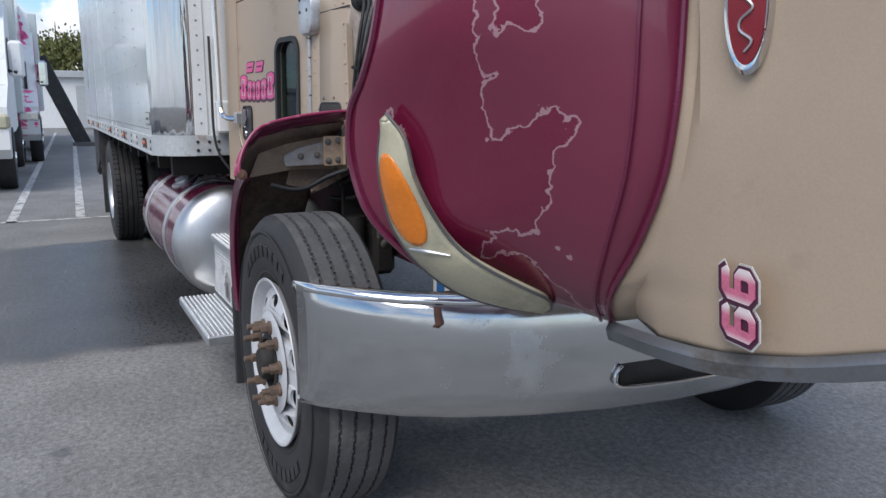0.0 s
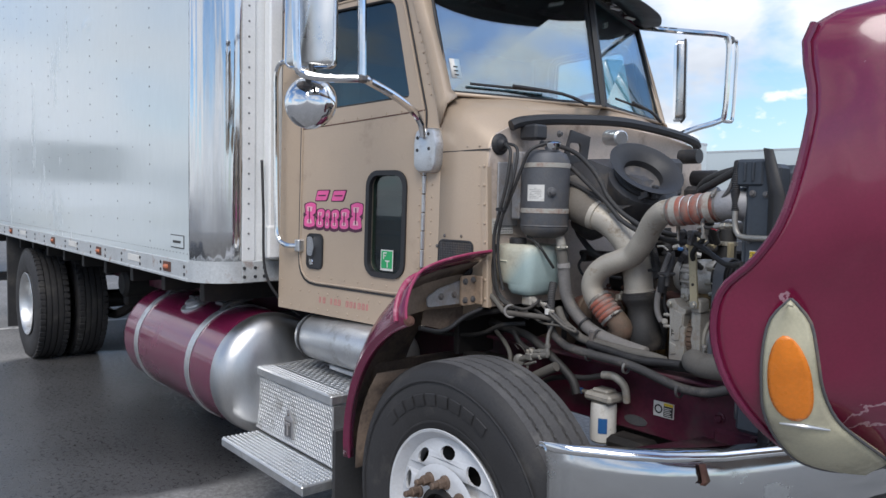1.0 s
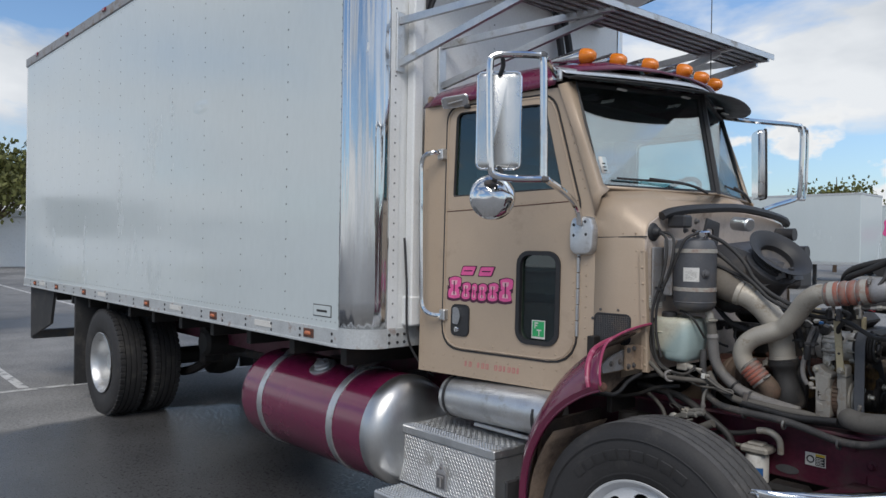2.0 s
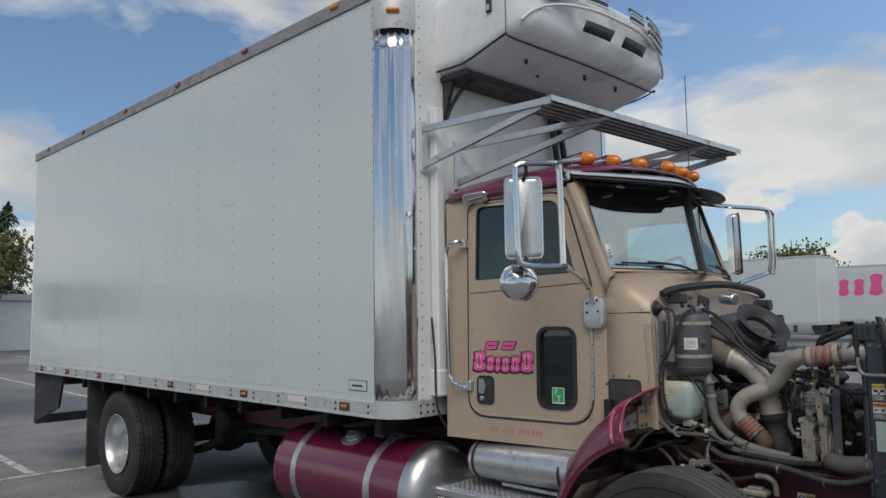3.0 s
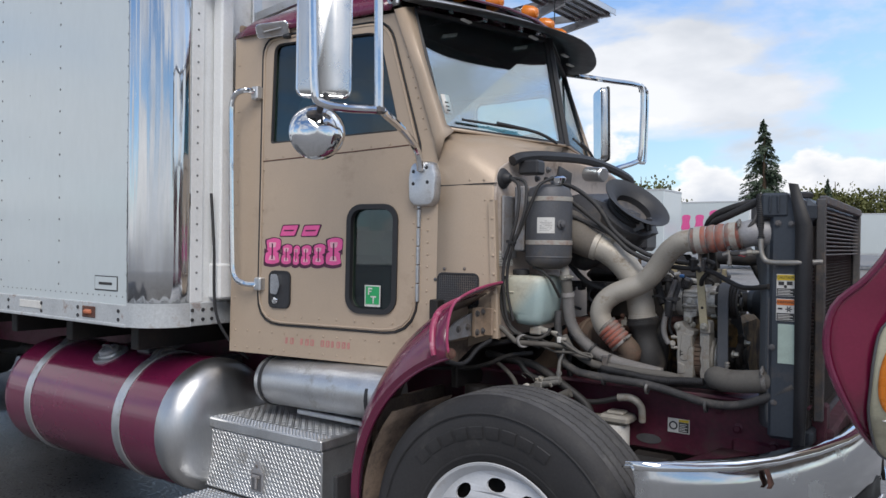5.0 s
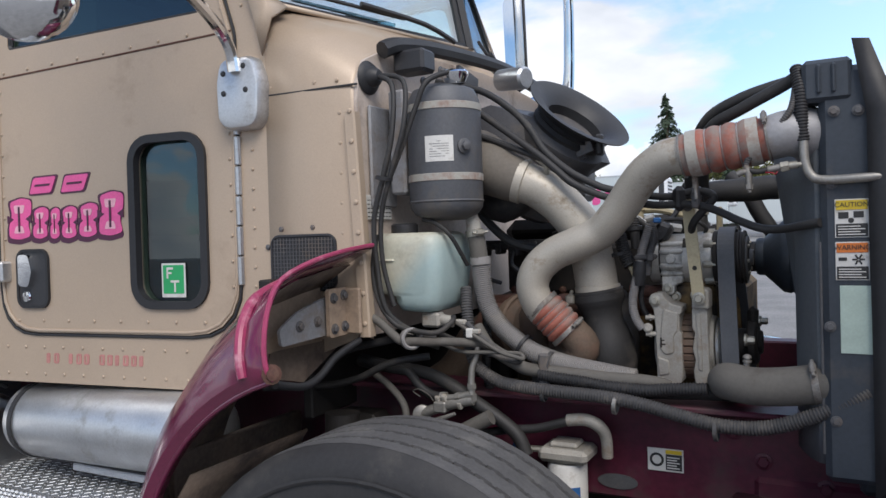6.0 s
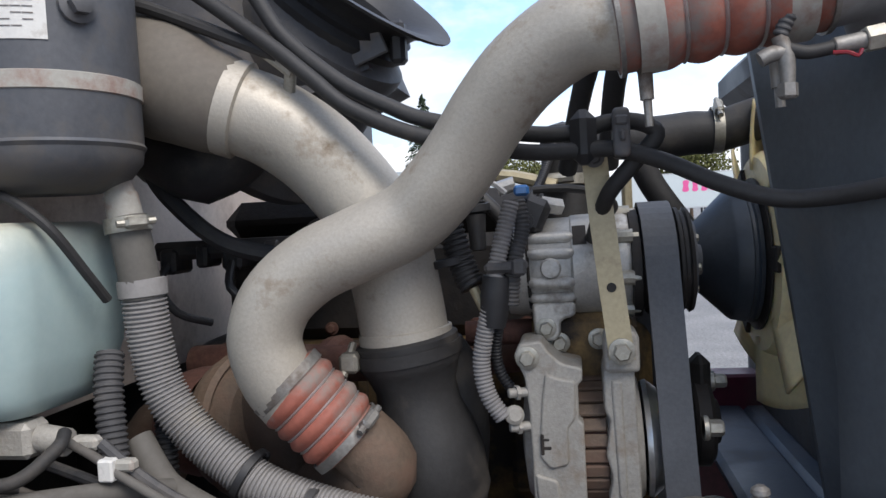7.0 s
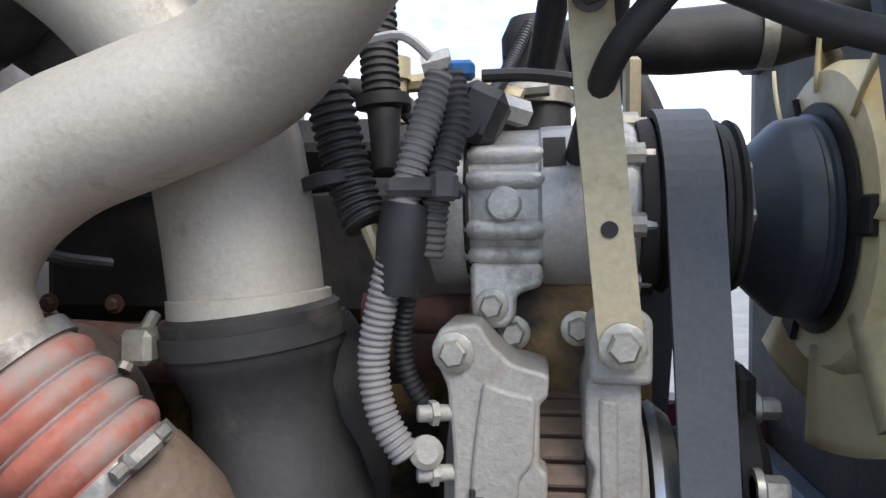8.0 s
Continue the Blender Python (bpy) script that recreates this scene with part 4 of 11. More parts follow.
def tree(at, height, spread, conifer, seed):
    rng = random.Random(seed)
    t = thing("conifer_tree" if conifer else "leafy_tree", at, "tall dark green conifer behind the trailers" if conifer else "broad yellowing leafy tree beyond the lot", "tree")
    trunk = Shape().tube([at, (at[0] + 0.1, at[1], at[2] + height * 0.5), (at[0], at[1] + 0.1, at[2] + height * 0.98)], [height * 0.022, height * 0.014, height * 0.003], 8)
    crown, limbs = Shape(), []
    if conifer:
        for n in range(190):
            k = (n + rng.random()) / 190
            az, long_ = rng.uniform(0, 6.283), spread * (1.02 - k) ** 0.85 * rng.uniform(0.62, 1.08)
            z0 = at[2] + height * (0.08 + 0.91 * k)
            for q in range(52):
                f = rng.random() ** 0.7
                r, a = long_ * f, az + rng.gauss(0, 0.16)
                c = Vector((at[0] + r * math.cos(a), at[1] + r * math.sin(a), z0 + 0.10 * long_ * f - 0.34 * long_ * f * f + rng.gauss(0, 0.05 * height * (1 - k) * 0.25 + 0.04)))
                sz = height * 0.0125 * (1.25 - 0.6 * k) * rng.uniform(0.6, 1.3)
                m = Euler((rng.uniform(-0.9, 0.9), rng.uniform(0.1, 1.1), a)).to_matrix()
                crown.add([c + m @ Vector(p) * sz for p in ((-0.6, -0.45, 0), (1.3, -0.12, 0), (1.2, 0.25, -0.1), (-0.5, 0.5, 0.1))], [(0, 1, 2, 3)])
    for i in range(0 if conifer else 4200):
        if i % 130 == 0:
            a, k = rng.uniform(0, 6.283), rng.uniform(0.3, 0.95)
            lump = Vector((at[0] + spread * 0.8 * math.cos(a) * rng.random(), at[1] + spread * 0.8 * math.sin(a) * rng.random(), at[2] + height * (0.38 + 0.5 * k * (1 - 0.3 * rng.random()))))
            limbs.append(lump)
        c = lump + Vector((rng.gauss(0, spread * 0.17), rng.gauss(0, spread * 0.17), rng.gauss(0, height * 0.06)))
        s = height * 0.017
        q = Euler((rng.uniform(0, 6), rng.uniform(0, 6), rng.uniform(0, 6))).to_matrix()
        crown.add([c + q @ Vector(p) * s for p in ((-1, -0.6, 0), (1, -0.5, 0.15), (0.8, 0.7, -0.1), (-0.7, 0.6, 0.2))], [(0, 1, 2, 3)])
    for l in limbs:
        trunk.tube([(at[0], at[1], at[2] + height * 0.3), ((at[0] + l.x) / 2, (at[1] + l.y) / 2, at[2] + height * 0.45), l], [height * 0.01, height * 0.006, height * 0.002], 5, 3)
    part("trunk", trunk, BARK, t)
    tagged(part("crown", crown, LEAF_DARK if conifer else LEAF, t), kind="stuff")


tree((-11.1, 58, 0), 11.5, 3.0, True, 3)
tree((-7.4, 64, 0), 7.2, 1.5, True, 5)
tree((-20.8, 58, 0), 7.6, 3.8, False, 7)
tree((-7.6, 70, 0), 7.6, 3.2, False, 9)
tree((-3.0, 70, 0), 7.4, 3.8, False, 11)
tree((-46.0, 5.5, 0), 8.0, 4.2, False, 13)
tree((-52.0, 9.5, 0), 9.5, 3.6, True, 15)
tree((-62.0, -0.6, 0), 7.6, 4.2, False, 17)
tree((12.0, 76, 0), 8.4, 5.0, False, 19)

# ---- the truck ----
truck = thing("box_truck", (0, 0, 0), "tan and maroon conventional box truck with its hood tilted open", "truck")
TIRE_R, HUB_Z = 0.52, 0.505


def dome(shape, p, d, r=0.006, h=0.004, seg=6):
    """A rivet or bolt head at p, standing out along d."""
    shape.lathe([(r, 0.0), (r * 0.8, h * 0.7), (r * 0.25, h)], axis(p, d), seg)


def hexhead(shape, p, d, r=0.012, h=0.009, roll=0.0, washer=True):
    m = axis(p, d, roll)
    r = r * 0.8
    if washer:
        shape.lathe([(r * 1.45, 0.0), (r * 1.45, h * 0.22), (r * 1.2, h * 0.3)], m, 16)
    shape.lathe([(r, 0.0), (r, h * 0.85), (r * 0.8, h)], m, 6)


# -- box body
BX0, BX1, BY, BZ0 = -8.78, -1.70, 1.28, 1.125
RC = 0.19
side = Shape().box((BX0, -BY, 1.22), (BX1 - RC, -BY + 0.05, 3.86), 0.003)
side.box((BX0, BY - 0.05, 1.22), (BX1 - RC, BY, 3.86), 0.003)
body = part("box_body", side, WHITE_BOX, truck, "white riveted aluminium box side panels")
part("box_front", Shape().box((BX1 - 0.05, -BY + RC, 1.22), (BX1, BY - RC, 3.93), 0.004), WHITE, truck, "white box front wall")
part("box_roof", Shape().box((BX0, -BY + 0.03, 3.9), (BX1 - 0.02, BY - 0.03, 3.94), 0.01), WHITE, truck)
part("box_floor", Shape().box((BX0, -BY + 0.06, 1.14), (BX1 - 0.06, BY - 0.06, 1.2), 0.004), GRIME_AND_SHADE, truck)
part("rear_door", Shape().box((BX0 - 0.04, -BY, 1.13), (BX0, BY, 3.93), 0.01), WHITE, truck)
for sgn in (-1, 1):
    part("bottom_rail", Shape().box((BX0 - 0.05, sgn * BY - 0.008, BZ0), (BX1 - RC, sgn * BY + 0.008, 1.225), 0.003).box((BX0 - 0.05, sgn * BY - 0.014, BZ0 - 0.004), (BX1 - RC, sgn * BY + 0.014, BZ0 + 0.012), 0.003), RAIL, truck, "riveted metal rail with rust spots")
    part("top_rail", Shape().box((BX0 - 0.05, sgn * BY - 0.012, 3.85), (BX1 - 0.1, sgn * BY + 0.012, 3.955), 0.008), BRACKET_GREY, truck)
    cx, cy = BX1 - RC, sgn * (BY - RC)
    m = Matrix.Translation((cx, cy, 0))
    a0 = -90 if sgn < 0 else 0
    post = []
    for j in range(17):
        z = 1.235 + 2.405 * j / 16
        post.append([m @ Vector(((RC + 0.006 + 0.0022 * math.sin(i * 1.9 + 0.5 * math.sin(j * 0.7)) + 0.0016 * math.sin(i * 0.9 + j * 0.35)) * math.cos(radians(a0 + 90 * i / 20)), (RC + 0.006 + 0.0022 * math.sin(i * 1.9 + 0.5 * math.sin(j * 0.7)) + 0.0016 * math.sin(i * 0.9 + j * 0.35)) * math.sin(radians(a0 + 90 * i / 20)), z)) for i in range(21)])
    part("corner_post", Shape().loft(post), STEEL, truck, "polished stainless corner panel with dents", solid=0.004)
    part("corner_rail", Shape().lathe([(RC + 0.002, BZ0), (RC + 0.010, BZ0), (RC + 0.010, 1.235), (RC + 0.002, 1.235)], m, 20, cap=False, arc=90, start=a0), RAIL, truck)
    cap = part("corner_cap", Shape().lathe([(RC + 0.012, 3.63), (RC + 0.016, 3.70), (RC + 0.012, 3.86), (RC * 0.86, 3.94), (RC * 0.4, 3.975), (0.01, 3.985)], m, 14, arc=90, start=a0), RAIL, truck, "cast aluminium corner cap")
    d = Vector((math.cos(radians(-45)), sgn * math.sin(radians(45)), 0))
    p = Vector((cx, cy, 3.745)) + d * (RC + 0.02)
    part("marker_lamp", Shape().box((-0.045, -0.02, -0.014), (0.045, 0.02, 0.014), 0.01, Matrix.Translation(p) @ Matrix.Rotation(radians(45 * sgn * -1 + 90 if sgn > 0 else 45), 4, "Z")), AMBER, cap, "amber marker lamp")
part("front_rail", Shape().box((BX1 - 0.02, -BY + RC, BZ0), (BX1 + 0.012, BY - RC, 1.235), 0.004), RAIL, truck)
part("front_edge_strip", Shape().box((BX1, -BY + RC, 1.235), (BX1 + 0.008, -BY + RC + 0.07, 3.93), 0.003), WHITE, truck, "white riveted edge strip")
rv = Shape()
cols = [-2.49 - 0.598 * i for i in range(11)]
for x in cols:
    for i in range(24):
        dome(rv, (x, -BY, 1.3 + i * 0.109), (0, -1, 0), 0.0065, 0.003)
        if i % 2:
            dome(rv, (x - 0.3, -BY, 1.3 + i * 0.109), (0, -1, 0), 0.0045, 0.0015, 5)
for i in range(140):
    dome(rv, (-1.93 - i * 0.049, -BY, 1.262), (0, -1, 0), 0.004, 0.003, 5)
    dome(rv, (-1.93 - i * 0.049, -BY, 3.83), (0, -1, 0), 0.004, 0.003, 5)
for i in range(34):
    dome(rv, (-1.9, -BY, 1.29 + i * 0.074), (0, -1, 0), 0.005, 0.004)
    dome(rv, (BX1 + 0.008, -BY + RC + 0.035, 1.3 + i * 0.076), (1, 0, 0), 0.006, 0.004)
    dome(rv, (BX1, -0.25, 1.3 + i * 0.076), (1, 0, 0), 0.005, 0.003)
tagged(part("rivets", rv, RIVET, truck, "rows of small rivets"), kind="stuff")
bl = Shape()
for i in range(20):
    for dz in (0.03, 0.07):
        bl.lathe([(0.009, 0), (0.009, 0.004)], axis((-1.95 - i * 0.345, -BY - 0.008, BZ0 + dz), (0, -1, 0)), 8)
for dy in (-1.16, -1.02, -0.97):
    for dz in (0.03, 0.075):
        bl.lathe([(0.009, 0), (0.009, 0.004)], axis((BX1 + 0.012, max(dy, -1.08), BZ0 + dz), (1, 0, 0)), 8)
tagged(part("rail_bolts", bl, BLACK_PLASTIC, truck), kind="stuff")
for x in (-2.196, -3.476, -4.75, -6.44, -7.4, -8.3):
    lamp = part("side_marker_lamp", Shape().box((x - 0.03, -BY - 0.026, 1.165), (x + 0.03, -BY - 0.006, 1.190), 0.008), FADED_LAMP, truck, "amber side marker lamp, faded")
    part("base", Shape().box((x - 0.055, -BY - 0.014, 1.15), (x + 0.055, -BY - 0.006, 1.205), 0.004), RUST, lamp)
for x in (-2.75, -4.15, -5.9, -8.0):
    part("reflector", Shape().box((x - 0.11, -BY - 0.0115, 1.165), (x + 0.11, -BY - 0.0075, 1.205), 0.002), LABEL_WHITE, truck, "worn reflector tape")
for i in range(6):
    x = -2.3 - i * 1.2
    part("roof_marker", Shape().box((x - 0.045, -BY - 0.03, 3.905), (x + 0.045, -BY - 0.01, 3.945), 0.01), EMBLEM_RED if i else AMBER, truck)
dent = Shape().lathe([(0.15, 0.0), (0.09, 0.002), (0.05, 0.005), (0.025, 0.0035), (0.001, 0.0025)], axis((-3.75, -BY + 0.0005, 2.72), (0, -1, 0)) @ Matrix.Diagonal((1.1, 0.4, 1, 1)), 20, cap=False)
part("dent", dent, WHITE_BOX, body, "shallow dent in the panel")
label = part("box_label", Shape().box((-2.16, -BY - 0.003, 1.285), (-1.97, -BY + 0.001, 1.355), 0.001), LABEL_BLACK, truck, "small outlined label")
part("face", Shape().box((-2.155, -BY - 0.0045, 1.29), (-1.975, -BY - 0.0025, 1.35), 0.001), WHITE_BOX, label)
part("print", Shape().box((-2.12, -BY - 0.006, 1.312), (-2.01, -BY - 0.004, 1.325), 0.001), LABEL_BLACK, label)
# vertical conduit and drain hose on the box front
part("conduit", Shape().box((BX1 + 0.01, -0.975, 1.32), (BX1 + 0.075, -0.90, 3.13), 0.008).box((BX1 + 0.0, -0.985, 1.25), (BX1 + 0.085, -0.89, 1.42), 0.01), WHITE, truck, "white vertical cable conduit")
part("drain_hose", Shape().tube([(-1.66, -1.0, 1.75), (-1.63, -1.005, 1.5), (-1.62, -1.0, 1.2), (-1.6, -0.93, 1.05), (-1.62, -0.8, 0.95)], 0.007, 10), RUBBER, truck)
pieces("refrigerant_hose", Shape().tube([(-1.66, 0.3, 3.35), (-1.64, 0.36, 3.0), (-1.66, 0.42, 2.6)], 0.025, 8).tube([(-1.66, 0.38, 3.35), (-1.62, 0.43, 3.0), (-1.66, 0.5, 2.6)], 0.025, 8), RUBBER, truck)
# skirt, flaps and rear bumper under the box
part("rear_skirt", Shape().sheet([(-8.78, 1.12), (-8.76, 0.48), (-7.9, 0.72), (-7.75, 1.12)], [], lambda u, v, w: (u, -1.22 + w, v), 0.03), FLAP, truck, "black under-run plate")
for sgn in (-1, 1):
    part("rear_flap", Shape().box((-6.82, sgn * 0.95 - 0.32, 0.18), (-6.79, sgn * 0.95 + 0.32, 1.12), 0.004), FLAP, truck, "black rubber mud flap")
part("rear_bumper_bar", Shape().box((-8.86, -1.2, 0.45), (-8.76, 1.2, 0.56), 0.01), GREY_STEEL, truck)
for sgn in (-1, 1):
    part("frame_rail", Shape().box((-8.7, sgn * 0.48 - 0.04, 0.76), (0.9, sgn * 0.48 + 0.04, 1.0), 0.006), MAROON_DUSTY, truck, "dusty maroon frame rail")
# cross members coloured black so that the underbody shade is in their colour
for i in range(12):
    part("cross_member", Shape().box((-8.4 + i * 0.58, -BY + 0.1, 1.0), (-8.34 + i * 0.58, BY - 0.1, 1.14), 0.004), GRIME_AND_SHADE, truck)
part("rear_axle", Shape().cyl((-6.05, -1.0, 0.505), (-6.05, 1.0, 0.505), 0.09, seg=16).lathe([(0.1, -0.2), (0.22, -0.12), (0.24, 0), (0.22, 0.12), (0.1, 0.2)], axis((-6.05, 0, 0.505), (0, 1, 0)), 20), GRIME_AND_SHADE, truck)
part("front_axle", Shape().box((-0.06, -0.9, 0.34), (0.06, 0.9, 0.44), 0.02), GRIME_AND_SHADE, truck)
part("air_tank", Shape().cyl((-4.9, -0.72, 0.78), (-4.9, -0.3, 0.78), 0.12, seg=18, bev=0.03), GRIME_AND_SHADE, truck)
part("spring_hanger", Shape().box((-5.2, -0.62, 0.55), (-5.1, -0.4, 1.0), 0.02).tube([(-5.15, -0.5, 0.6), (-5.6, -0.52, 0.42), (-6.05, -0.52, 0.38), (-6.7, -0.5, 0.6)], 0.045, 6), GRIME_AND_SHADE, truck)
part("drive_shaft", Shape().cyl((-5.8, 0, 0.55), (-0.9, 0, 0.8), 0.05, seg=12), GREY_STEEL, truck)


# -- wheels
def tyre_profile():
    prof = [(0.285, -0.115), (0.30, -0.125), (0.36, -0.142), (0.43, -0.145), (0.475, -0.138), (0.497, -0.128), (0.508, -0.118)]
    groove = []
    for g in (-0.075, -0.026, 0.026, 0.075):
        groove += [(TIRE_R, g - 0.0065), (TIRE_R - 0.012, g - 0.005), (TIRE_R - 0.012, g + 0.005), (TIRE_R, g + 0.0065)]
    prof += [(TIRE_R - 0.003, -0.108)] + groove + [(TIRE_R - 0.003, 0.108)]
    prof += [(0.508, 0.118), (0.497, 0.128), (0.475, 0.138), (0.43, 0.145), (0.36, 0.142), (0.30, 0.125), (0.285, 0.115)]
    return prof


def sipes(shape, m, n=150):
    """Small notches along the groove edges, as short blocks."""
    for i in range(n):
        a = 2 * math.pi * i / n
        for g in (-0.075, -0.026, 0.026, 0.075):
            c = Vector((math.cos(a) * (TIRE_R - 0.006), math.sin(a) * (TIRE_R - 0.006), g + (0.005 if i % 2 else -0.005)))
            r = Matrix.Translation(m @ c) @ m.to_3x3().to_4x4() @ Matrix.Rotation(a, 4, "Z")
            shape.add([r @ Vector(p) for p in ((-0.004, -0.004, -0.003), (0.0062, -0.004, -0.003), (0.0062, 0.004, -0.003), (-0.004, 0.004, -0.003), (-0.004, -0.004, 0.003), (0.0062, -0.004, 0.003), (0.0062, 0.004, 0.003), (-0.004, 0.004, 0.003))],
                      [(0, 1, 5, 4), (1, 2, 6, 5), (2, 3, 7, 6), (4, 5, 6, 7), (3, 2, 1, 0)])


def disc_with_holes(m, r_out, r_in, z_at, n_holes, r_mid, hole_w, hole_h, depth):
    """A dished disc with a ring of oval openings, as a bent sheet."""
    outer = [(r_out * math.cos(2 * math.pi * i / 60), r_out * math.sin(2 * math.pi * i / 60)) for i in range(60)]
    holes = []
    for k in range(n_holes):
        a = 2 * math.pi * (k + 0.5) / n_holes
        h = []
        for j in range(12):
            b = 2 * math.pi * j / 12
            u, v = r_mid + hole_h * math.cos(b), hole_w * math.sin(b)
            h.append((u * math.cos(a) - v * math.sin(a), u * math.sin(a) + v * math.cos(a)))
        holes.append(h)
    holes.append([(r_in * math.cos(2 * math.pi * i / 24), r_in * math.sin(2 * math.pi * i / 24)) for i in range(24)])
    return Shape().sheet(outer, holes, lambda u, v, w: m @ Vector((u, v, z_at(math.hypot(u, v)) - w)), depth)


def front_wheel(sgn):
    m = axis((0.10 if sgn > 0 else 0.0, sgn * 1.02, HUB_Z), (0.10 if sgn > 0 else 0.0, sgn, 0))
    wheel = part("front_wheel", Shape().lathe(tyre_profile(), m, 72, cap=False), TYRE, truck, "front tyre with worn ribbed tread")
    s = Shape()
    prof = [p for p in tyre_profile() if p[0] > 0.505]
    s.lathe([(r + 0.0006, z) for r, z in prof if abs(z) < 0.112], m, 72, cap=False)
    sipes(s, m)
    part("tread", s, TREAD, wheel, "grey worn ribbed tread")
    sw = Shape().lathe([(0.455, 0.1465), (0.46, 0.1485), (0.465, 0.1465)], m, 64, cap=False).lathe([(0.315, 0.1315), (0.32, 0.134), (0.325, 0.1335)], m, 64, cap=False)
    for k in range(9):
        sw.lathe([(0.375, 0.1455), (0.378, 0.1475), (0.415, 0.1485), (0.418, 0.146)], m, 4, cap=False, arc=7, start=60 + k * 9)
        sw.lathe([(0.375, 0.1455), (0.378, 0.1475), (0.415, 0.1485), (0.418, 0.146)], m, 4, cap=False, arc=7, start=240 + k * 9)
    tagged(part("sidewall_lettering", sw, TYRE, wheel), kind="stuff")
    rim = part("rim", Shape().lathe([(0.285, -0.1), (0.262, -0.06), (0.255, 0.05), (0.268, 0.10), (0.283, 0.118), (0.294, 0.133), (0.298, 0.139), (0.296, 0.143), (0.288, 0.141), (0.275, 0.126), (0.262, 0.108), (0.250, 0.08)], m, 64, cap=False), WHEEL_WHITE, wheel, "white painted rim")

    def bowl(r):
        if r > 0.165:
            return 0.108 + (0.262 - r) / 0.097 * 0.036
        return 0.144

    part("disc", disc_with_holes(m, 0.262, 0.105, bowl, 10, 0.220, 0.037, 0.023, 0.010), WHEEL_WHITE, wheel, "white wheel disc with oval hand holes")
    disc_core = Shape().lathe([(0.180, 0.1385), (0.165, 0.1445), (0.150, 0.1465), (0.106, 0.1465), (0.104, 0.13)], m, 60, cap=False)
    part("disc_core", disc_core, WHEEL_WHITE, wheel)
    part("wheel_back", Shape().lathe([(0.25, 0.055), (0.02, 0.055)], m, 40, cap=False), GRIME_AND_SHADE, wheel)
    hub = part("hub", Shape().lathe([(0.105, 0.08), (0.105, 0.15), (0.085, 0.155), (0.080, 0.125), (0.062, 0.12), (0.058, 0.175), (0.050, 0.185), (0.0, 0.187)], m, 32, cap=False), GRIME_AND_SHADE, wheel, "greasy black hub")
    for k in range(10):
        a = 2 * math.pi * (k + 0.25) / 10
        p = m @ Vector((0.1335 * math.cos(a), 0.1335 * math.sin(a), 0.145))
        n = Shape()
        d = m.to_3x3() @ Vector((0, 0, 1))
        n.lathe([(0.024, 0), (0.024, 0.008), (0.0175, 0.012)], axis(p, d), 16)
        n.lathe([(0.0175, 0.008), (0.0175, 0.036), (0.015, 0.038)], axis(p, d, k * 17), 6)
        n.lathe([(0.011, 0.036), (0.011, 0.062), (0.009, 0.064)], axis(p, d), 10)
        part("wheel_nut", n, NUT, wheel, "rusty wheel nut on its stud")


front_wheel(-1)
front_wheel(1)
for sgn in (-1, 1):
    for y in (1.105, 0.775):
        m = axis((-6.05, sgn * y, HUB_Z), (0, sgn, 0))
        w = part("rear_wheel", Shape().lathe(tyre_profile(), m, 56, cap=False), TYRE, truck, "dual rear tyre")
        s = Shape()
        for i in range(56):
            a = 2 * math.pi * i / 56
            for z in (-0.1, 0.1):
                s.box((-0.014, -0.02, -0.024), (0.01, 0.02, 0.024), 0.003, m @ Matrix.Rotation(a, 4, "Z") @ Matrix.Translation((TIRE_R - 0.006, 0, z)))
        tagged(part("tread_pattern", s, TYRE, w), kind="stuff")
        if y > 1:
            part("rim", Shape().lathe([(0.285, -0.1), (0.27, 0.08), (0.285, 0.125), (0.297, 0.14), (0.292, 0.143), (0.275, 0.125), (0.262, 0.06), (0.25, -0.06), (0.235, -0.09), (0.15, -0.095), (0.145, 0.0), (0.10, 0.01), (0.09, 0.05), (0.0, 0.055)], m, 48, cap=False), ALU, w, "bright aluminium dished rim")

# -- fuel tank, muffler, tool box and step
TY, TZ, TR = -0.925, 0.64, 0.315
tank = part("fuel_tank", Shape().cyl((-3.10, TY, TZ), (-1.73, TY, TZ), TR, seg=48), MAROON, truck, "maroon painted cylindrical fuel tank")
part("tank_end", Shape().lathe([(TR + 0.002, 0), (TR + 0.002, 0.03), (TR * 0.985, 0.065), (TR * 0.93, 0.10), (TR * 0.8, 0.13), (TR * 0.55, 0.152), (TR * 0.25, 0.163), (0.0, 0.166)], axis((-1.735, TY, TZ), (1, 0, 0)), 48, cap=False), TANK_ALU, tank, "bare aluminium domed tank end")
part("rear_end", Shape().lathe([(TR, 0), (TR * 0.98, 0.035), (TR * 0.85, 0.075), (TR * 0.4, 0.10), (0.0, 0.105)], axis((-3.10, TY, TZ), (-1, 0, 0)), 48, cap=False), MAROON, tank)
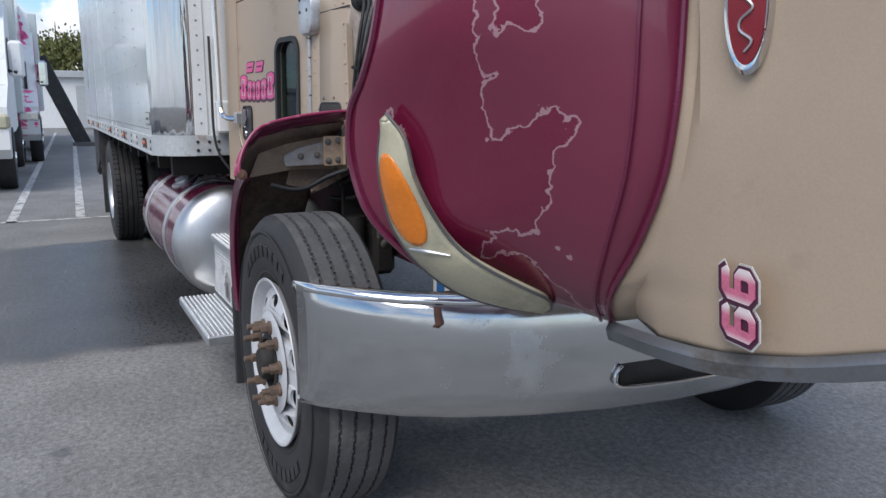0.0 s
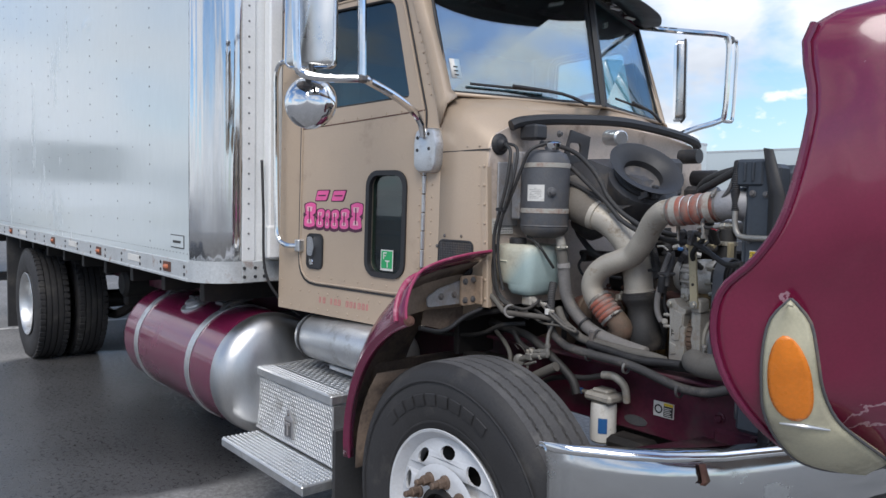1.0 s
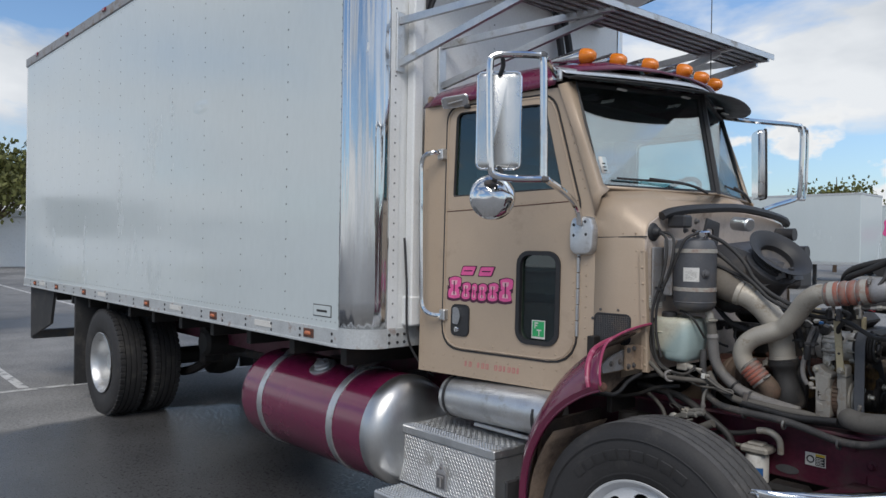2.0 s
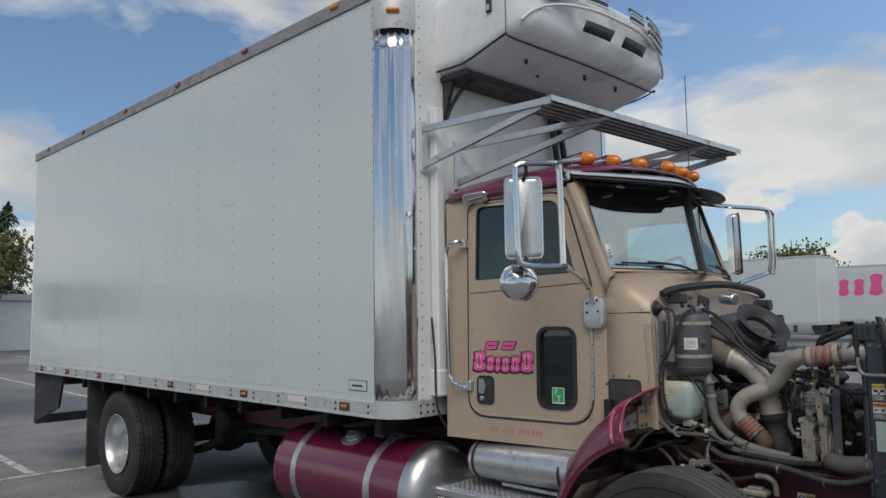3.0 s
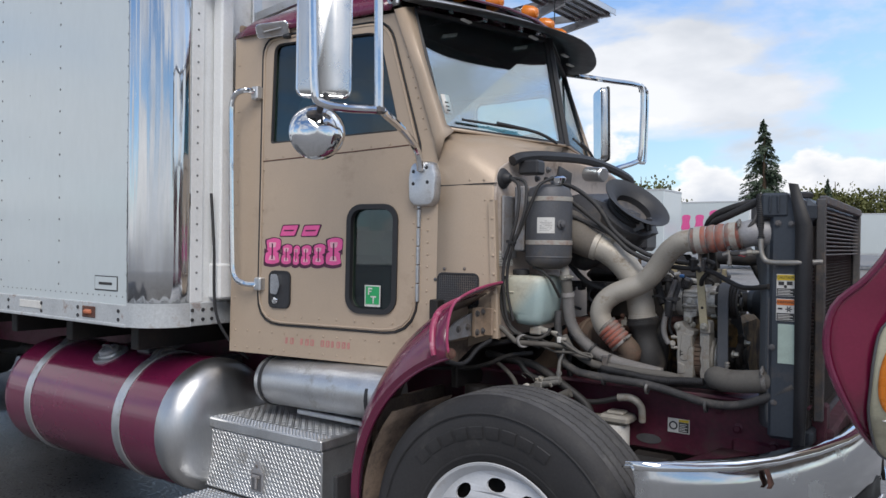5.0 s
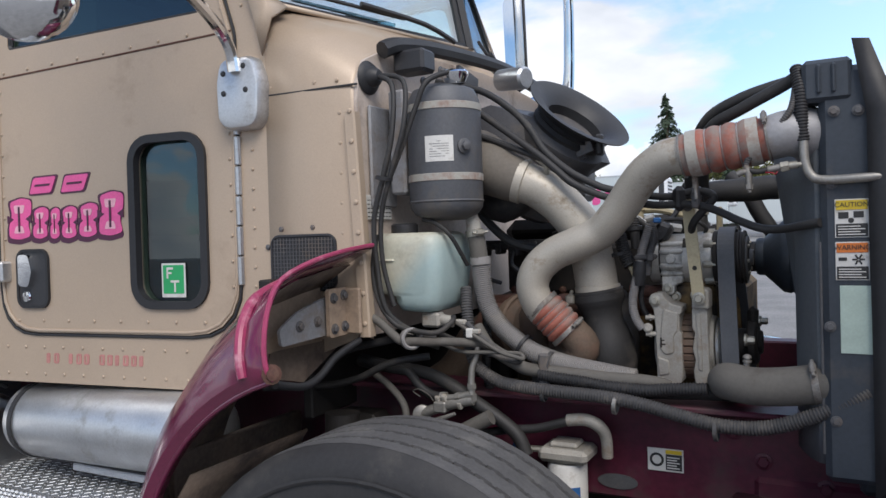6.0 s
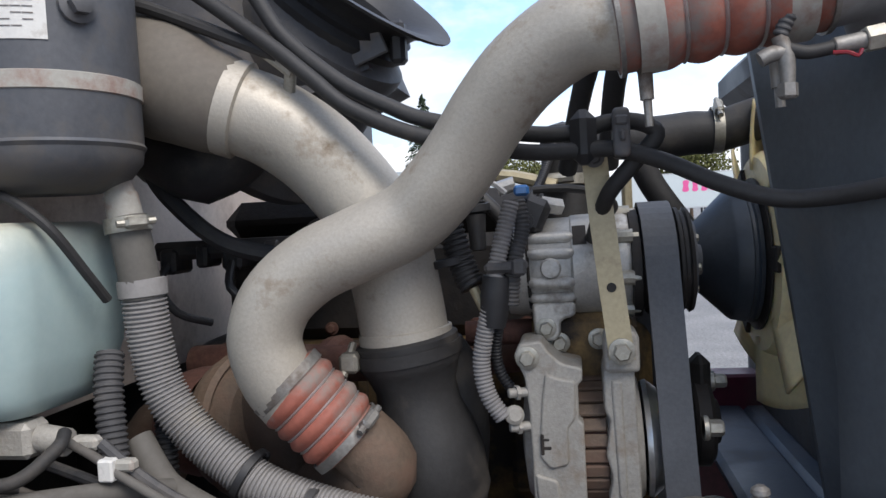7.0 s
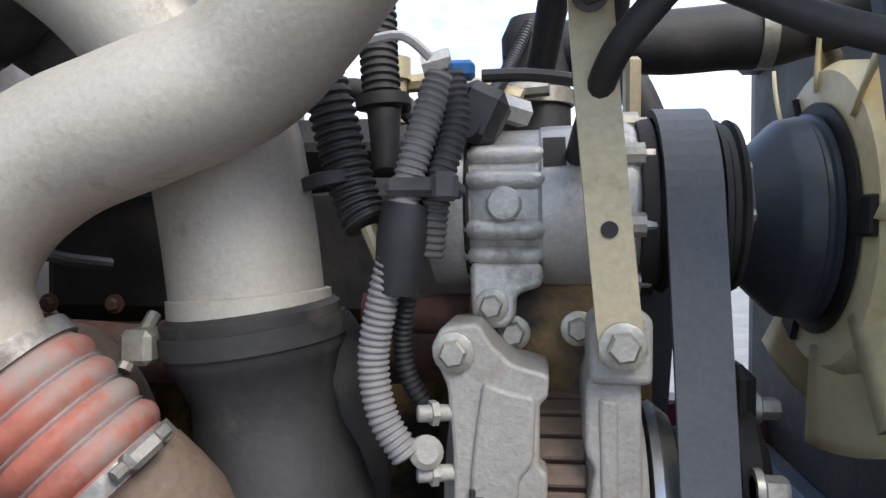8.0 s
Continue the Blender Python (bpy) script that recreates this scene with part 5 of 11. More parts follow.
for x in (-2.87, -2.04):
    st = part("strap", Shape().lathe([(TR + 0.002, -0.03), (TR + 0.007, -0.028), (TR + 0.007, 0.028), (TR + 0.002, 0.03)], axis((x, TY, TZ), (1, 0, 0)), 48, cap=False), ALU, tank, "aluminium tank strap")
    for sy in (-1, 1):
        p0, p1 = Vector((x, TY - 0.130, TZ + TR * 0.93)), Vector((x, TY - 0.02, TZ + TR + 0.028))
        o = Vector((sy * 0.020, 0, 0))
        part("buckle", Shape().tube([p0 + o * 0.35, p0.lerp(p1, 0.5) + o * 0.8 + Vector((0, -0.012, 0.012)), p1 + o], 0.0075, 8, 3), GREY_STEEL, st)
    part("strap_bolt", Shape().cyl((x, TY - 0.07, TZ + TR * 0.99 + 0.010), (x, TY + 0.06, TZ + TR + 0.035), 0.008, seg=10).box((x - 0.026, TY - 0.03, TZ + TR + 0.014), (x + 0.026, TY + 0.0, TZ + TR + 0.040), 0.005), GREY_STEEL, st)
    part("tank_bracket", Shape().box((x - 0.05, -0.7, 0.4), (x + 0.05, -0.5, 0.9), 0.01), GREY_STEEL, tank)
cp = axis((-2.40, TY - 0.125, TZ + TR * 0.905), (0, -0.40, 0.917))
cap = part("filler_neck", Shape().lathe([(0.086, -0.012), (0.086, 0.004), (0.080, 0.008), (0.060, 0.009), (0.058, 0.016), (0.050, 0.016)], cp @ Matrix.Diagonal((1.15, 1, 1, 1)), 32), ALU, tank, "oval filler plate")
part("filler_cap", Shape().lathe([(0.050, 0.010), (0.052, 0.030), (0.046, 0.036), (0.030, 0.037), (0.028, 0.033), (0.0, 0.033)], cp, 28, cap=False), BRACKET_GREY, cap, "round metal filler cap")
part("cap_handle", Shape().tube([cp @ Vector((-0.042, 0.0, 0.036)), cp @ Vector((-0.030, 0.0, 0.052)), cp @ Vector((0.030, 0.0, 0.052)), cp @ Vector((0.042, 0.0, 0.036))], 0.006, 8, 4), GREY_STEEL, cap)
pieces("sender_plate", Shape().box((-2.25, TY - 0.07, TZ + TR - 0.012), (-2.15, TY + 0.01, TZ + TR + 0.006), 0.003).cyl((-2.20, TY - 0.03, TZ + TR), (-2.20, TY - 0.03, TZ + TR + 0.035), 0.012, seg=10), GREY_STEEL, tank, "small sender plate", 0.0)
mf = part("muffler", Shape().lathe([(0.09, 0), (0.108, 0.01), (0.112, 0.03), (0.112, 0.72), (0.108, 0.74), (0.09, 0.75)], axis((-1.43, -0.83, 0.875), (1, 0, 0.02)), 32), ALU, truck, "brushed aluminium air tank under the cab")
for x in (-1.38, -0.74):
    part("clamp_band", Shape().lathe([(0.113, -0.009), (0.117, -0.008), (0.117, 0.008), (0.113, 0.009)], axis((x, -0.83, 0.876), (1, 0, 0.02)), 32, cap=False), RUBBER, mf)
part("under_plate", Shape().box((-1.22, -0.86, 0.742), (-0.80, -0.70, 0.764), 0.004), ALU, mf)
box = part("tool_box", Shape().box((-1.64, -1.045, 0.385), (-0.885, -0.62, 0.665), 0.006), ALU, truck, "aluminium tread-plate tool box")
part("lid", Shape().box((-1.65, -1.058, 0.668), (-0.877, -0.61, 0.712), 0.006), ALU, box, "tread-plate lid that serves as a step")
tp = Shape()
for i in range(33):
    for j in range(14):
        tp.box((-0.0095, -0.0019, -0.0013), (0.0095, 0.0019, 0.0013), 0.0008, Matrix.Translation((-1.628 + i * 0.0225 + (0.01125 if j % 2 else 0.0), -1.0455, 0.400 + j * 0.0192)) @ Matrix.Rotation(radians(90), 4, "X") @ Matrix.Rotation(radians(-48), 4, "Z"))
tagged(part("tread_pattern", tp, ALU, box), kind="stuff")
tp = Shape()
for i in range(37):
    for j in range(4):
        tp.lathe([(0.0072, 0), (0.0055, 0.004), (0.0030, 0.0042), (0.0028, 0.001)], Matrix.Translation((-1.638 + i * 0.0205, -1.047 + j * 0.0205, 0.7118)), 6)
    for j in range(16):
        tp.box((-0.0085, -0.0018, -0.0012), (0.0085, 0.0018, 0.0012), 0.0008, Matrix.Translation((-1.638 + i * 0.0205, -0.955 + j * 0.0215, 0.7124)) @ Matrix.Rotation(radians(48 if (i + j) % 2 else -48), 4, "Z"))
tagged(part("grip_pattern", tp, ALU, box), kind="stuff")
latch = part("latch", Shape().sheet(rpoly([(-1.305, 0.425), (-1.228, 0.425), (-1.228, 0.515), (-1.250, 0.535), (-1.258, 0.562), (-1.275, 0.562), (-1.283, 0.535), (-1.305, 0.515)], 0.005), [], lambda u, v, w: (u, -1.052 + w, v), 0.008), BRACKET_GREY, box, "folding T-handle latch on a pointed plate")
part("recess", Shape().box((-1.297, -1.0545, 0.433), (-1.236, -1.0515, 0.508), 0.002), GREY_STEEL, latch)
part("pull", Shape().box((-1.290, -1.060, 0.488), (-1.243, -1.054, 0.502), 0.002).box((-1.272, -1.060, 0.440), (-1.260, -1.054, 0.49), 0.002), BRACKET_GREY, latch)
part("keyhole", Shape().lathe([(0.008, 0), (0.006, 0.004)], axis((-1.2665, -1.052, 0.540), (0, -1, 0)), 12), GREY_STEEL, latch)
step = part("step", Shape().box((-1.60, -1.24, 0.335), (-0.80, -0.95, 0.378), 0.006), ALU, truck, "aluminium step with raised grip holes")
tp = Shape()
for i in range(38):
    for j in range(9):
        tp.lathe([(0.0068, 0), (0.005, 0.0045), (0.0028, 0.0046)], Matrix.Translation((-1.59 + i * 0.0207, -1.228 + j * 0.0215, 0.3778)), 6)
tagged(part("grip_pattern", tp, ALU, step), kind="stuff")
pieces("step_hanger", Shape().box((-1.5, -0.95, 0.3), (-1.44, -0.60, 0.39), 0.01).box((-0.98, -0.95, 0.3), (-0.92, -0.60, 0.39), 0.01), GREY_STEEL, step)


# -- cab
def cab_y(x, z):
    """Half the cab's width: it tapers towards the firewall and leans in a little."""
    return 0.905 - 0.131 * (x + 1.40) - 0.015 * (z - 1.4)


DOOR = rpoly([(-1.428, 1.145), (-0.585, 1.145), (-0.585, 1.93), (-0.745, 2.475), (-1.428, 2.475)], [0.13, 0.16, 0.02, 0.09, 0.09])
WIN = rpoly([(-1.372, 1.978), (-0.685, 1.998), (-0.795, 2.43), (-1.362, 2.44)], [0.015, 0.02, 0.06, 0.05])
QUARTER = rrect(-0.918, 1.238, -0.700, 1.674, 0.055)
cab_parts = {}
for sgn in (-1, 1):
    near = sgn < 0

    def place(lift):
        return lambda u, v, w: (u, sgn * (cab_y(u, v) + lift - w), v)

    def put(name, outer, holes, lift, thick, mat, parent, label=""):
        s = Shape().sheet(outer, holes, place(lift), thick)
        if sgn > 0:
            s.f = [tuple(reversed(f)) for f in s.f]
        return part(name, s, mat, parent, label)

    shell = put("cab_side", [(-1.595, 1.005), (-0.69, 1.005), (-0.5, 1.06), (-0.5, 1.93), (-0.715, 2.5), (-1.595, 2.5)], [DOOR], 0.0, 0.03, TAN, truck, "tan riveted cab side")
    door = put("door", [(u + (0.006 if u < -1 else -0.006), v + (0.006 if v < 1.8 else -0.006)) for u, v in DOOR], [WIN] + ([QUARTER] if near else []), 0.004, 0.035, TAN, truck, "tan cab door with a quarter window" if near else "tan driver door")
    part("door_seal", Shape().tube([(u, sgn * (cab_y(u, v) + 0.002), v) for u, v in DOOR + DOOR[:1]], 0.0042, 8, 1), RUBBER, door)
    part("door_edge", Shape().tube([(u + (0.013 if u < -1 else -0.013), sgn * (cab_y(u, v) + 0.004), v + (0.013 if v < 1.8 else -0.013)) for u, v in DOOR + DOOR[:1]], 0.005, 8, 1), TAN, door)
    glass = put("side_window", WIN, [], -0.014, 0.005, GLASS_DARK if near else CLEAR_SIDE, door, "dark side window glass" if near else "clear driver side window")
    glass.visible_shadow = False
    part("window_seal", Shape().tube([(u, sgn * (cab_y(u, v) - 0.006), v) for u, v in WIN + WIN[:1]], 0.009, 6, 1), RUBBER, door)
    if near:
        q = put("quarter_window", QUARTER, [], -0.012, 0.005, GLASS_DARK, door, "small dark quarter window in the door")
        q.visible_shadow = False
        ring = Shape().sheet(rrect(-0.936, 1.221, -0.682, 1.692, 0.07), [rrect(-0.914, 1.243, -0.704, 1.670, 0.05)], place(0.013), 0.02)
        part("quarter_seal", ring, RUBBER, door, "thick black rubber window seal")
        put("sticker_border", rrect(-0.850, 1.252, -0.772, 1.344, 0.002), [], -0.0072, 0.001, LABEL_WHITE, door)
        stick = put("sticker", rrect(-0.845, 1.262, -0.777, 1.339, 0.002), [], -0.0065, 0.001, STICKER_GREEN, door, "green square sticker")
        put("sticker_mark", [(-0.8320, 1.303), (-0.8270, 1.303), (-0.8270, 1.315), (-0.8160, 1.315), (-0.8160, 1.320), (-0.8270, 1.320), (-0.8270, 1.327), (-0.8110, 1.327), (-0.8110, 1.333), (-0.8320, 1.333)], [], -0.005, 0.001, LABEL_WHITE, stick)
        put("sticker_mark", [(-0.8080, 1.266), (-0.8030, 1.266), (-0.8030, 1.292), (-0.7920, 1.292), (-0.7920, 1.298), (-0.8190, 1.298), (-0.8190, 1.292), (-0.8080, 1.292)], [], -0.005, 0.001, LABEL_WHITE, stick)
        rec = put("handle_recess", rrect(-1.354, 1.226, -1.240, 1.390, 0.028), [], 0.008, 0.01, BLACK_PLASTIC, door, "black recessed door handle surround")
        put("handle_rim", rrect(-1.358, 1.222, -1.236, 1.394, 0.031), [rrect(-1.350, 1.230, -1.244, 1.386, 0.025)], 0.012, 0.01, RUBBER, rec)
        put("door_handle", rpoly([(-1.338, 1.288), (-1.300, 1.284), (-1.286, 1.330), (-1.300, 1.378), (-1.338, 1.378)], 0.012), [], 0.022, 0.014, CHROME, rec, "chrome paddle handle")
        hole = Shape().lathe([(0.017, 0), (0.015, 0.005), (0.007, 0.006)], axis((-1.322, -cab_y(-1.32, 1.25) - 0.008, 1.256), (0, -1, 0)), 16)
        part("lock", hole, CHROME, rec)
        part("belt_seam", Shape().tube([(u, -cab_y(u, z) - 0.004, z) for u, z in ((-1.418, 1.898), (-1.0, 1.917), (-0.595, 1.938))], 0.0028, 6, 2), RUST, door, "rusty seam under the window")
        rv = Shape()

        def stud(u, z, r=0.0055, lift=0.004):
            dome(rv, (u, -cab_y(u, z) - lift, z), (-0.13, -1, 0), r, 0.004)

        for i in range(9):
            stud(-1.39 + i * 0.094, 1.912 + i * 0.0044)
            stud(-1.36 + i * 0.094, 1.186)
        for i in range(13):
            stud(-1.56 + i * 0.072, 1.030, 0.0055, 0)
            stud(-1.56 + i * 0.072, 1.108, 0.0055, 0)
        for i in range(12):
            stud(-1.57, 1.15 + i * 0.11, 0.005, 0)
        for i in range(10):
            stud(-1.405, 1.3 + i * 0.062, 0.005)
            stud(-0.61, 1.28 + i * 0.066, 0.005)
            stud(-0.625 - i * 0.0128, 2.0 + i * 0.044, 0.005, 0.003)
            stud(-0.545, 1.28 + i * 0.05, 0.005, 0)
            stud(-0.565 - i * 0.0128, 2.0 + i * 0.044, 0.005, 0)
        tagged(part("rivets", rv, TAN, shell), kind="stuff")
        hinge = Shape()
        for k in range(7):
            z0 = 1.285 + k * 0.077
            hinge.cyl((-0.585, -cab_y(-0.585, z0) - 0.004, z0), (-0.585, -cab_y(-0.585, z0) - 0.004, z0 + 0.073), 0.009, seg=8, bev=0.002)
        pieces("door_hinge", hinge, ALU, shell, "piano hinge knuckle")
        bars = Shape()
        for i in range(13):
            if i in (2, 6):
                continue
            u = -1.265 + i * 0.028
            bars.sheet(rpoly([(u, 1.062), (u + 0.019 - (0.006 if i % 3 == 0 else 0), 1.062), (u + 0.021 - (0.006 if i % 3 == 0 else 0), 1.092), (u + 0.002, 1.092)], 0.005, 2), [rpoly([(u + 0.006, 1.068), (u + 0.012, 1.068), (u + 0.012, 1.086), (u + 0.006, 1.086)], 0.002, 2)] if i % 3 else [], place(0.0015), 0.002)
        tagged(part("worn_lettering", bars, DECAL_WORN, shell, "worn pink lettering"), kind="stuff")
        grab = part("grab_rail", Shape().tube([(-1.435, -0.905, 2.215), (-1.465, -0.972, 2.222), (-1.525, -0.99, 2.18), (-1.530, -0.99, 2.0), (-1.520, -0.988, 1.5), (-1.508, -0.985, 1.37), (-1.455, -0.965, 1.33), (-1.405, -0.905, 1.33)], 0.0135, 10), CHROME, truck, "polished vertical grab rail")
        for x, z in ((-1.440, 2.215), (-1.408, 1.33)):
            part("foot", Shape().box((x - 0.022, -0.94, z - 0.03), (x + 0.022, -0.90, z + 0.03), 0.006), ALU, grab)
        pm = axis((-1.335, -0.925, 2.492), (0.42, -0.80, -0.42)) @ Matrix.Rotation(radians(6), 4, "Z") @ Matrix.Diagonal((0.66, 0.8, 0.8, 1))
        pod_rows = [[pm @ Vector((u * k, v * kv, w)) for u, v in rrect(-0.120, -0.042, 0.120, 0.042, 0.026, 4)] for k, kv, w in ((0.96, 0.92, 0.004), (1.0, 1.0, 0.0), (0.99, 0.98, -0.015), (0.88, 0.86, -0.045), (0.62, 0.6, -0.07), (0.3, 0.3, -0.08))]
        pod = part("side_lamp", Shape().loft(pod_rows, closed=True, cap=True, flip=True), CHROME, truck, "small chrome lamp over the side window")
        part("lens", Shape().sheet(rrect(-0.108, -0.033, 0.108, 0.033, 0.020), [], lambda u, v, w: pm @ Vector((u, v, 0.007 - w)), 0.004), BRACKET_GREY, pod, "grey lamp glass")
        part("lens_bar", Shape().tube([pm @ Vector((-0.06, -0.004, 0.008)), pm @ Vector((0.07, 0.006, 0.008))], 0.004, 8, 1), ALU, pod)
        part("mount", Shape().box((-1.30, -0.90, 2.455), (-1.26, -0.865, 2.475), 0.006), BLACK_PLASTIC, pod)
    cab_parts[sgn] = (shell, door)

# the pink name mark on the door, as plain curved shapes
def mark_piece(sh, outline, lift, corner):
    sh.sheet(rpoly(outline, corner, 4), [], lambda u, v, ww: (u, -cab_y(u, v) - 0.004 - lift + ww, v), 0.0012)


def wavy(x, lo, w, h, lean, g):
    """A leaning rounded block with a waist, grown by g."""
    return [(x - g, lo - g), (x + w * 0.5, lo - g - 0.006), (x + w + g, lo + 0.004 - g), (x + w + g - w * 0.16 + lean * 0.4, lo + h * 0.36), (x + w + g + lean * 0.6, lo + h * 0.66), (x + w + g + lean, lo + h + g), (x + w * 0.55 + lean, lo + h + g + 0.008), (x + lean - g, lo + h + g - 0.004), (x - g + w * 0.14 + lean * 0.6, lo + h * 0.62), (x - g + lean * 0.3, lo + h * 0.34)]


mk, mk2, mk3, mk4 = Shape(), Shape(), Shape(), Shape()
ROW = [(-1.386, 1.428, 0.086, 0.108, 0.004), (-1.292, 1.428, 0.058, 0.080, 0.004), (-1.226, 1.426, 0.036, 0.078, 0.002), (-1.182, 1.426, 0.056, 0.080, 0.002), (-1.118, 1.428, 0.066, 0.084, 0.004), (-1.046, 1.430, 0.084, 0.110, 0.004)]
for i, (x, lo, w, h, lean) in enumerate(ROW):
    mark_piece(mk2, wavy(x - 0.004, lo - 0.008, w, h + 0.006, lean, 0.006), 0.0015, 0.012)
    mark_piece(mk, wavy(x, lo, w, h, lean, 0.0), 0.003, 0.014)
    for b0, a0 in ((x - w * 0.05, x + w * 0.24), (x + w * 1.05, x + w * 0.78)):
        tri_ = [(b0, lo + h * 0.38), (a0, lo + h * 0.50), (b0, lo + h * 0.62)]
        mark_piece(mk4, tri_ if b0 < a0 else tri_[::-1], 0.0042, 0.003)
    mark_piece(mk3, [(x + w * 0.30, lo + h * 0.66), (x + w * 0.68, lo + h * 0.66), (x + w * 0.76, lo + h * 0.88), (x + w * 0.26, lo + h * 0.88)], 0.0042, 0.006)
    mark_piece(mk3, [(x + w * 0.24, lo + h * 0.12), (x + w * 0.72, lo + h * 0.12), (x + w * 0.64, lo + h * 0.32), (x + w * 0.34, lo + h * 0.32)], 0.0042, 0.006)
    mark_piece(mk4, [(x + w * 0.46, lo + h * 0.16), (x + w * 0.54, lo + h * 0.16), (x + w * 0.54, lo + h * 0.84), (x + w * 0.46, lo + h * 0.84)], 0.0054, 0.002)
for x in (-1.302, -1.182):
    mark_piece(mk2, [(x - 0.006, 1.548), (x + 0.088, 1.550), (x + 0.112, 1.606), (x + 0.012, 1.604)], 0.0015, 0.010)
    mark_piece(mk, [(x, 1.553), (x + 0.082, 1.555), (x + 0.103, 1.601), (x + 0.018, 1.599)], 0.003, 0.008)
    mark_piece(mk4, [(x + 0.022, 1.574), (x + 0.078, 1.575), (x + 0.081, 1.581), (x + 0.025, 1.580)], 0.0042, 0.001)
sgn_door = cab_parts[-1][1]
pieces("name_mark_shadow", mk2, DECAL_DARK, sgn_door, "dark outline of the name mark", 0.0)
pieces("name_mark", mk, DECAL_PINK, sgn_door, "pink curved name mark", 0.0)
pieces("name_mark_highlight", mk3, DECAL_PALE, sgn_door, "", 0.0)
pieces("name_mark_line", mk4, DECAL_DARK, sgn_door, "", 0.0)

# cowl, shoulders and firewall
FRONT = [(0.757, 1.155), (0.756, 1.35), (0.751, 1.70), (0.742, 1.775), (0.708, 1.832), (0.64, 1.862), (0.40, 1.895), (0.0, 1.915)]
MID = [(0.777, 1.11), (0.774, 1.33), (0.768, 1.74), (0.758, 1.835), (0.722, 1.90), (0.64, 1.93), (0.42, 1.95), (0.0, 1.96)]
BACK = [(0.793, 1.06), (0.790, 1.30), (0.783, 1.76), (0.779, 1.90), (0.762, 1.965), (0.70, 1.995), (0.45, 2.0), (0.0, 2.0)]
XB = [-0.50, -0.50, -0.50, -0.505, -0.512, -0.50, -0.41, -0.31]
for sgn in (-1, 1):
    rows = [[(-0.222 - 0.045 * max(z - 1.2, 0), sgn * (y - 0.006), z - 0.004) for y, z in FRONT], [(-0.240 - 0.045 * max(z - 1.2, 0), sgn * (y + 0.004), z + 0.006) for y, z in FRONT], [(-0.37 + (0.03 if k > 4 else 0), sgn * y, z) for k, (y, z) in enumerate(MID)], [(XB[k], sgn * y, z) for k, (y, z) in enumerate(BACK)]]
    cowl = part("cowl_side", Shape().loft(rows, flip=sgn > 0), TAN, truck, "tan rounded cowl shoulder", solid=0.006)
    if sgn < 0:
        rv = Shape()
        for i in range(8):
            z = 1.19 + i * 0.073
            dome(rv, (-0.233 - 0.045 * max(z - 1.2, 0), -0.7685, z), (0.2, -1, 0), 0.0068, 0.005, 10)
            dome(rv, (-0.292, -cab_y(-0.292, z) - 0.001, z), (-0.1, -1, 0), 0.0065, 0.005)
        for i in range(4):
            dome(rv, (-0.30 - i * 0.062, -cab_y(-0.30 - i * 0.062, 1.79) + 0.002, 1.782), (-0.1, -1, 0.2), 0.006, 0.004)
        for i in range(9):
            dome(rv, (-0.505 + 0.0009 * (i * 5) ** 1.35, -0.70 + i * 0.085, 1.998), (0.3, 0, 1), 0.006, 0.004)
        tagged(part("rivets", rv, TAN, cowl), kind="stuff")
        strip = Shape().loft([[(-0.221 - 0.045 * max(z - 1.2, 0) + dx, dy, z) for dx, dy in ((0.0, -0.742), (0.0, -0.764), (-0.004, -0.768), (-0.026, -0.771), (-0.026, -0.745))] for z in (1.158, 1.2, 1.45, 1.70)], closed=True, cap=True)
        part("corner_strip", strip, TAN, cowl, "tan riveted corner strip")
        part("seam", Shape().tube([(u, -cab_y(u, 1.76), 1.762 + 0.02 * (u + 0.5)) for u in (-0.245, -0.36, -0.505)], 0.003, 5, 3), BLACK_PLASTIC, cowl)
        # vent grille
        mesh = part("vent_grille", Shape().sheet(rrect(-0.492, 1.272, -0.312, 1.406, 0.022), [], lambda u, v, w: (u, -cab_y(u, v) - 0.005 + w, v), 0.008), BLACK_PLASTIC, cowl, "black mesh vent")
        part("vent_rim", Shape().tube([(u, -cab_y(u, v) - 0.005, v) for u, v in rrect(-0.492, 1.272, -0.312, 1.406, 0.022) + [(-0.334, 1.272)]], 0.004, 6, 1), BLACK_PLASTIC, mesh)
        bars = Shape()
        for i in range(19):
            u = -0.483 + i * 0.009
            bars.tube([(u, -cab_y(u, 1.28) - 0.007, 1.277), (u, -cab_y(u, 1.40) - 0.007, 1.401)], 0.0011, 4, 1)
        for i in range(13):
            v = 1.28 + i * 0.0096
            bars.tube([(-0.487, -cab_y(-0.487, v) - 0.0065, v), (-0.317, -cab_y(-0.317, v) - 0.0065, v)], 0.0011, 4, 1)
        tagged(part("mesh", bars, GREY_STEEL, mesh), kind="stuff")
        scr = Shape()
        for u, v in ((-0.505, 1.29), (-0.505, 1.38), (-0.465, 1.424), (-0.375, 1.426)):
            dome(scr, (u, -cab_y(u, v) - 0.001, v), (-0.1, -1, 0), 0.008, 0.006)
        pieces("screw", scr, GREY_STEEL, mesh)
fw = [(y, z) for y, z in FRONT]
outline = [(-y, z) for y, z in fw] + [(y, z) for y, z in reversed(fw[:-1])]
part("firewall", Shape().sheet(outline, [], lambda u, v, w: (-0.246 - w, u, v), 0.012), FIREWALL, truck, "dusty tan firewall")
part("firewall_seal", Shape().tube([(-0.225, -0.66, 1.862), (-0.21, -0.60, 1.882), (-0.195, -0.40, 1.905), (-0.185, 0.0, 1.925), (-0.195, 0.40, 1.905), (-0.21, 0.60, 1.882), (-0.225, 0.66, 1.862)], 0.022, 8), RUBBER, truck, "black rubber hood seal")

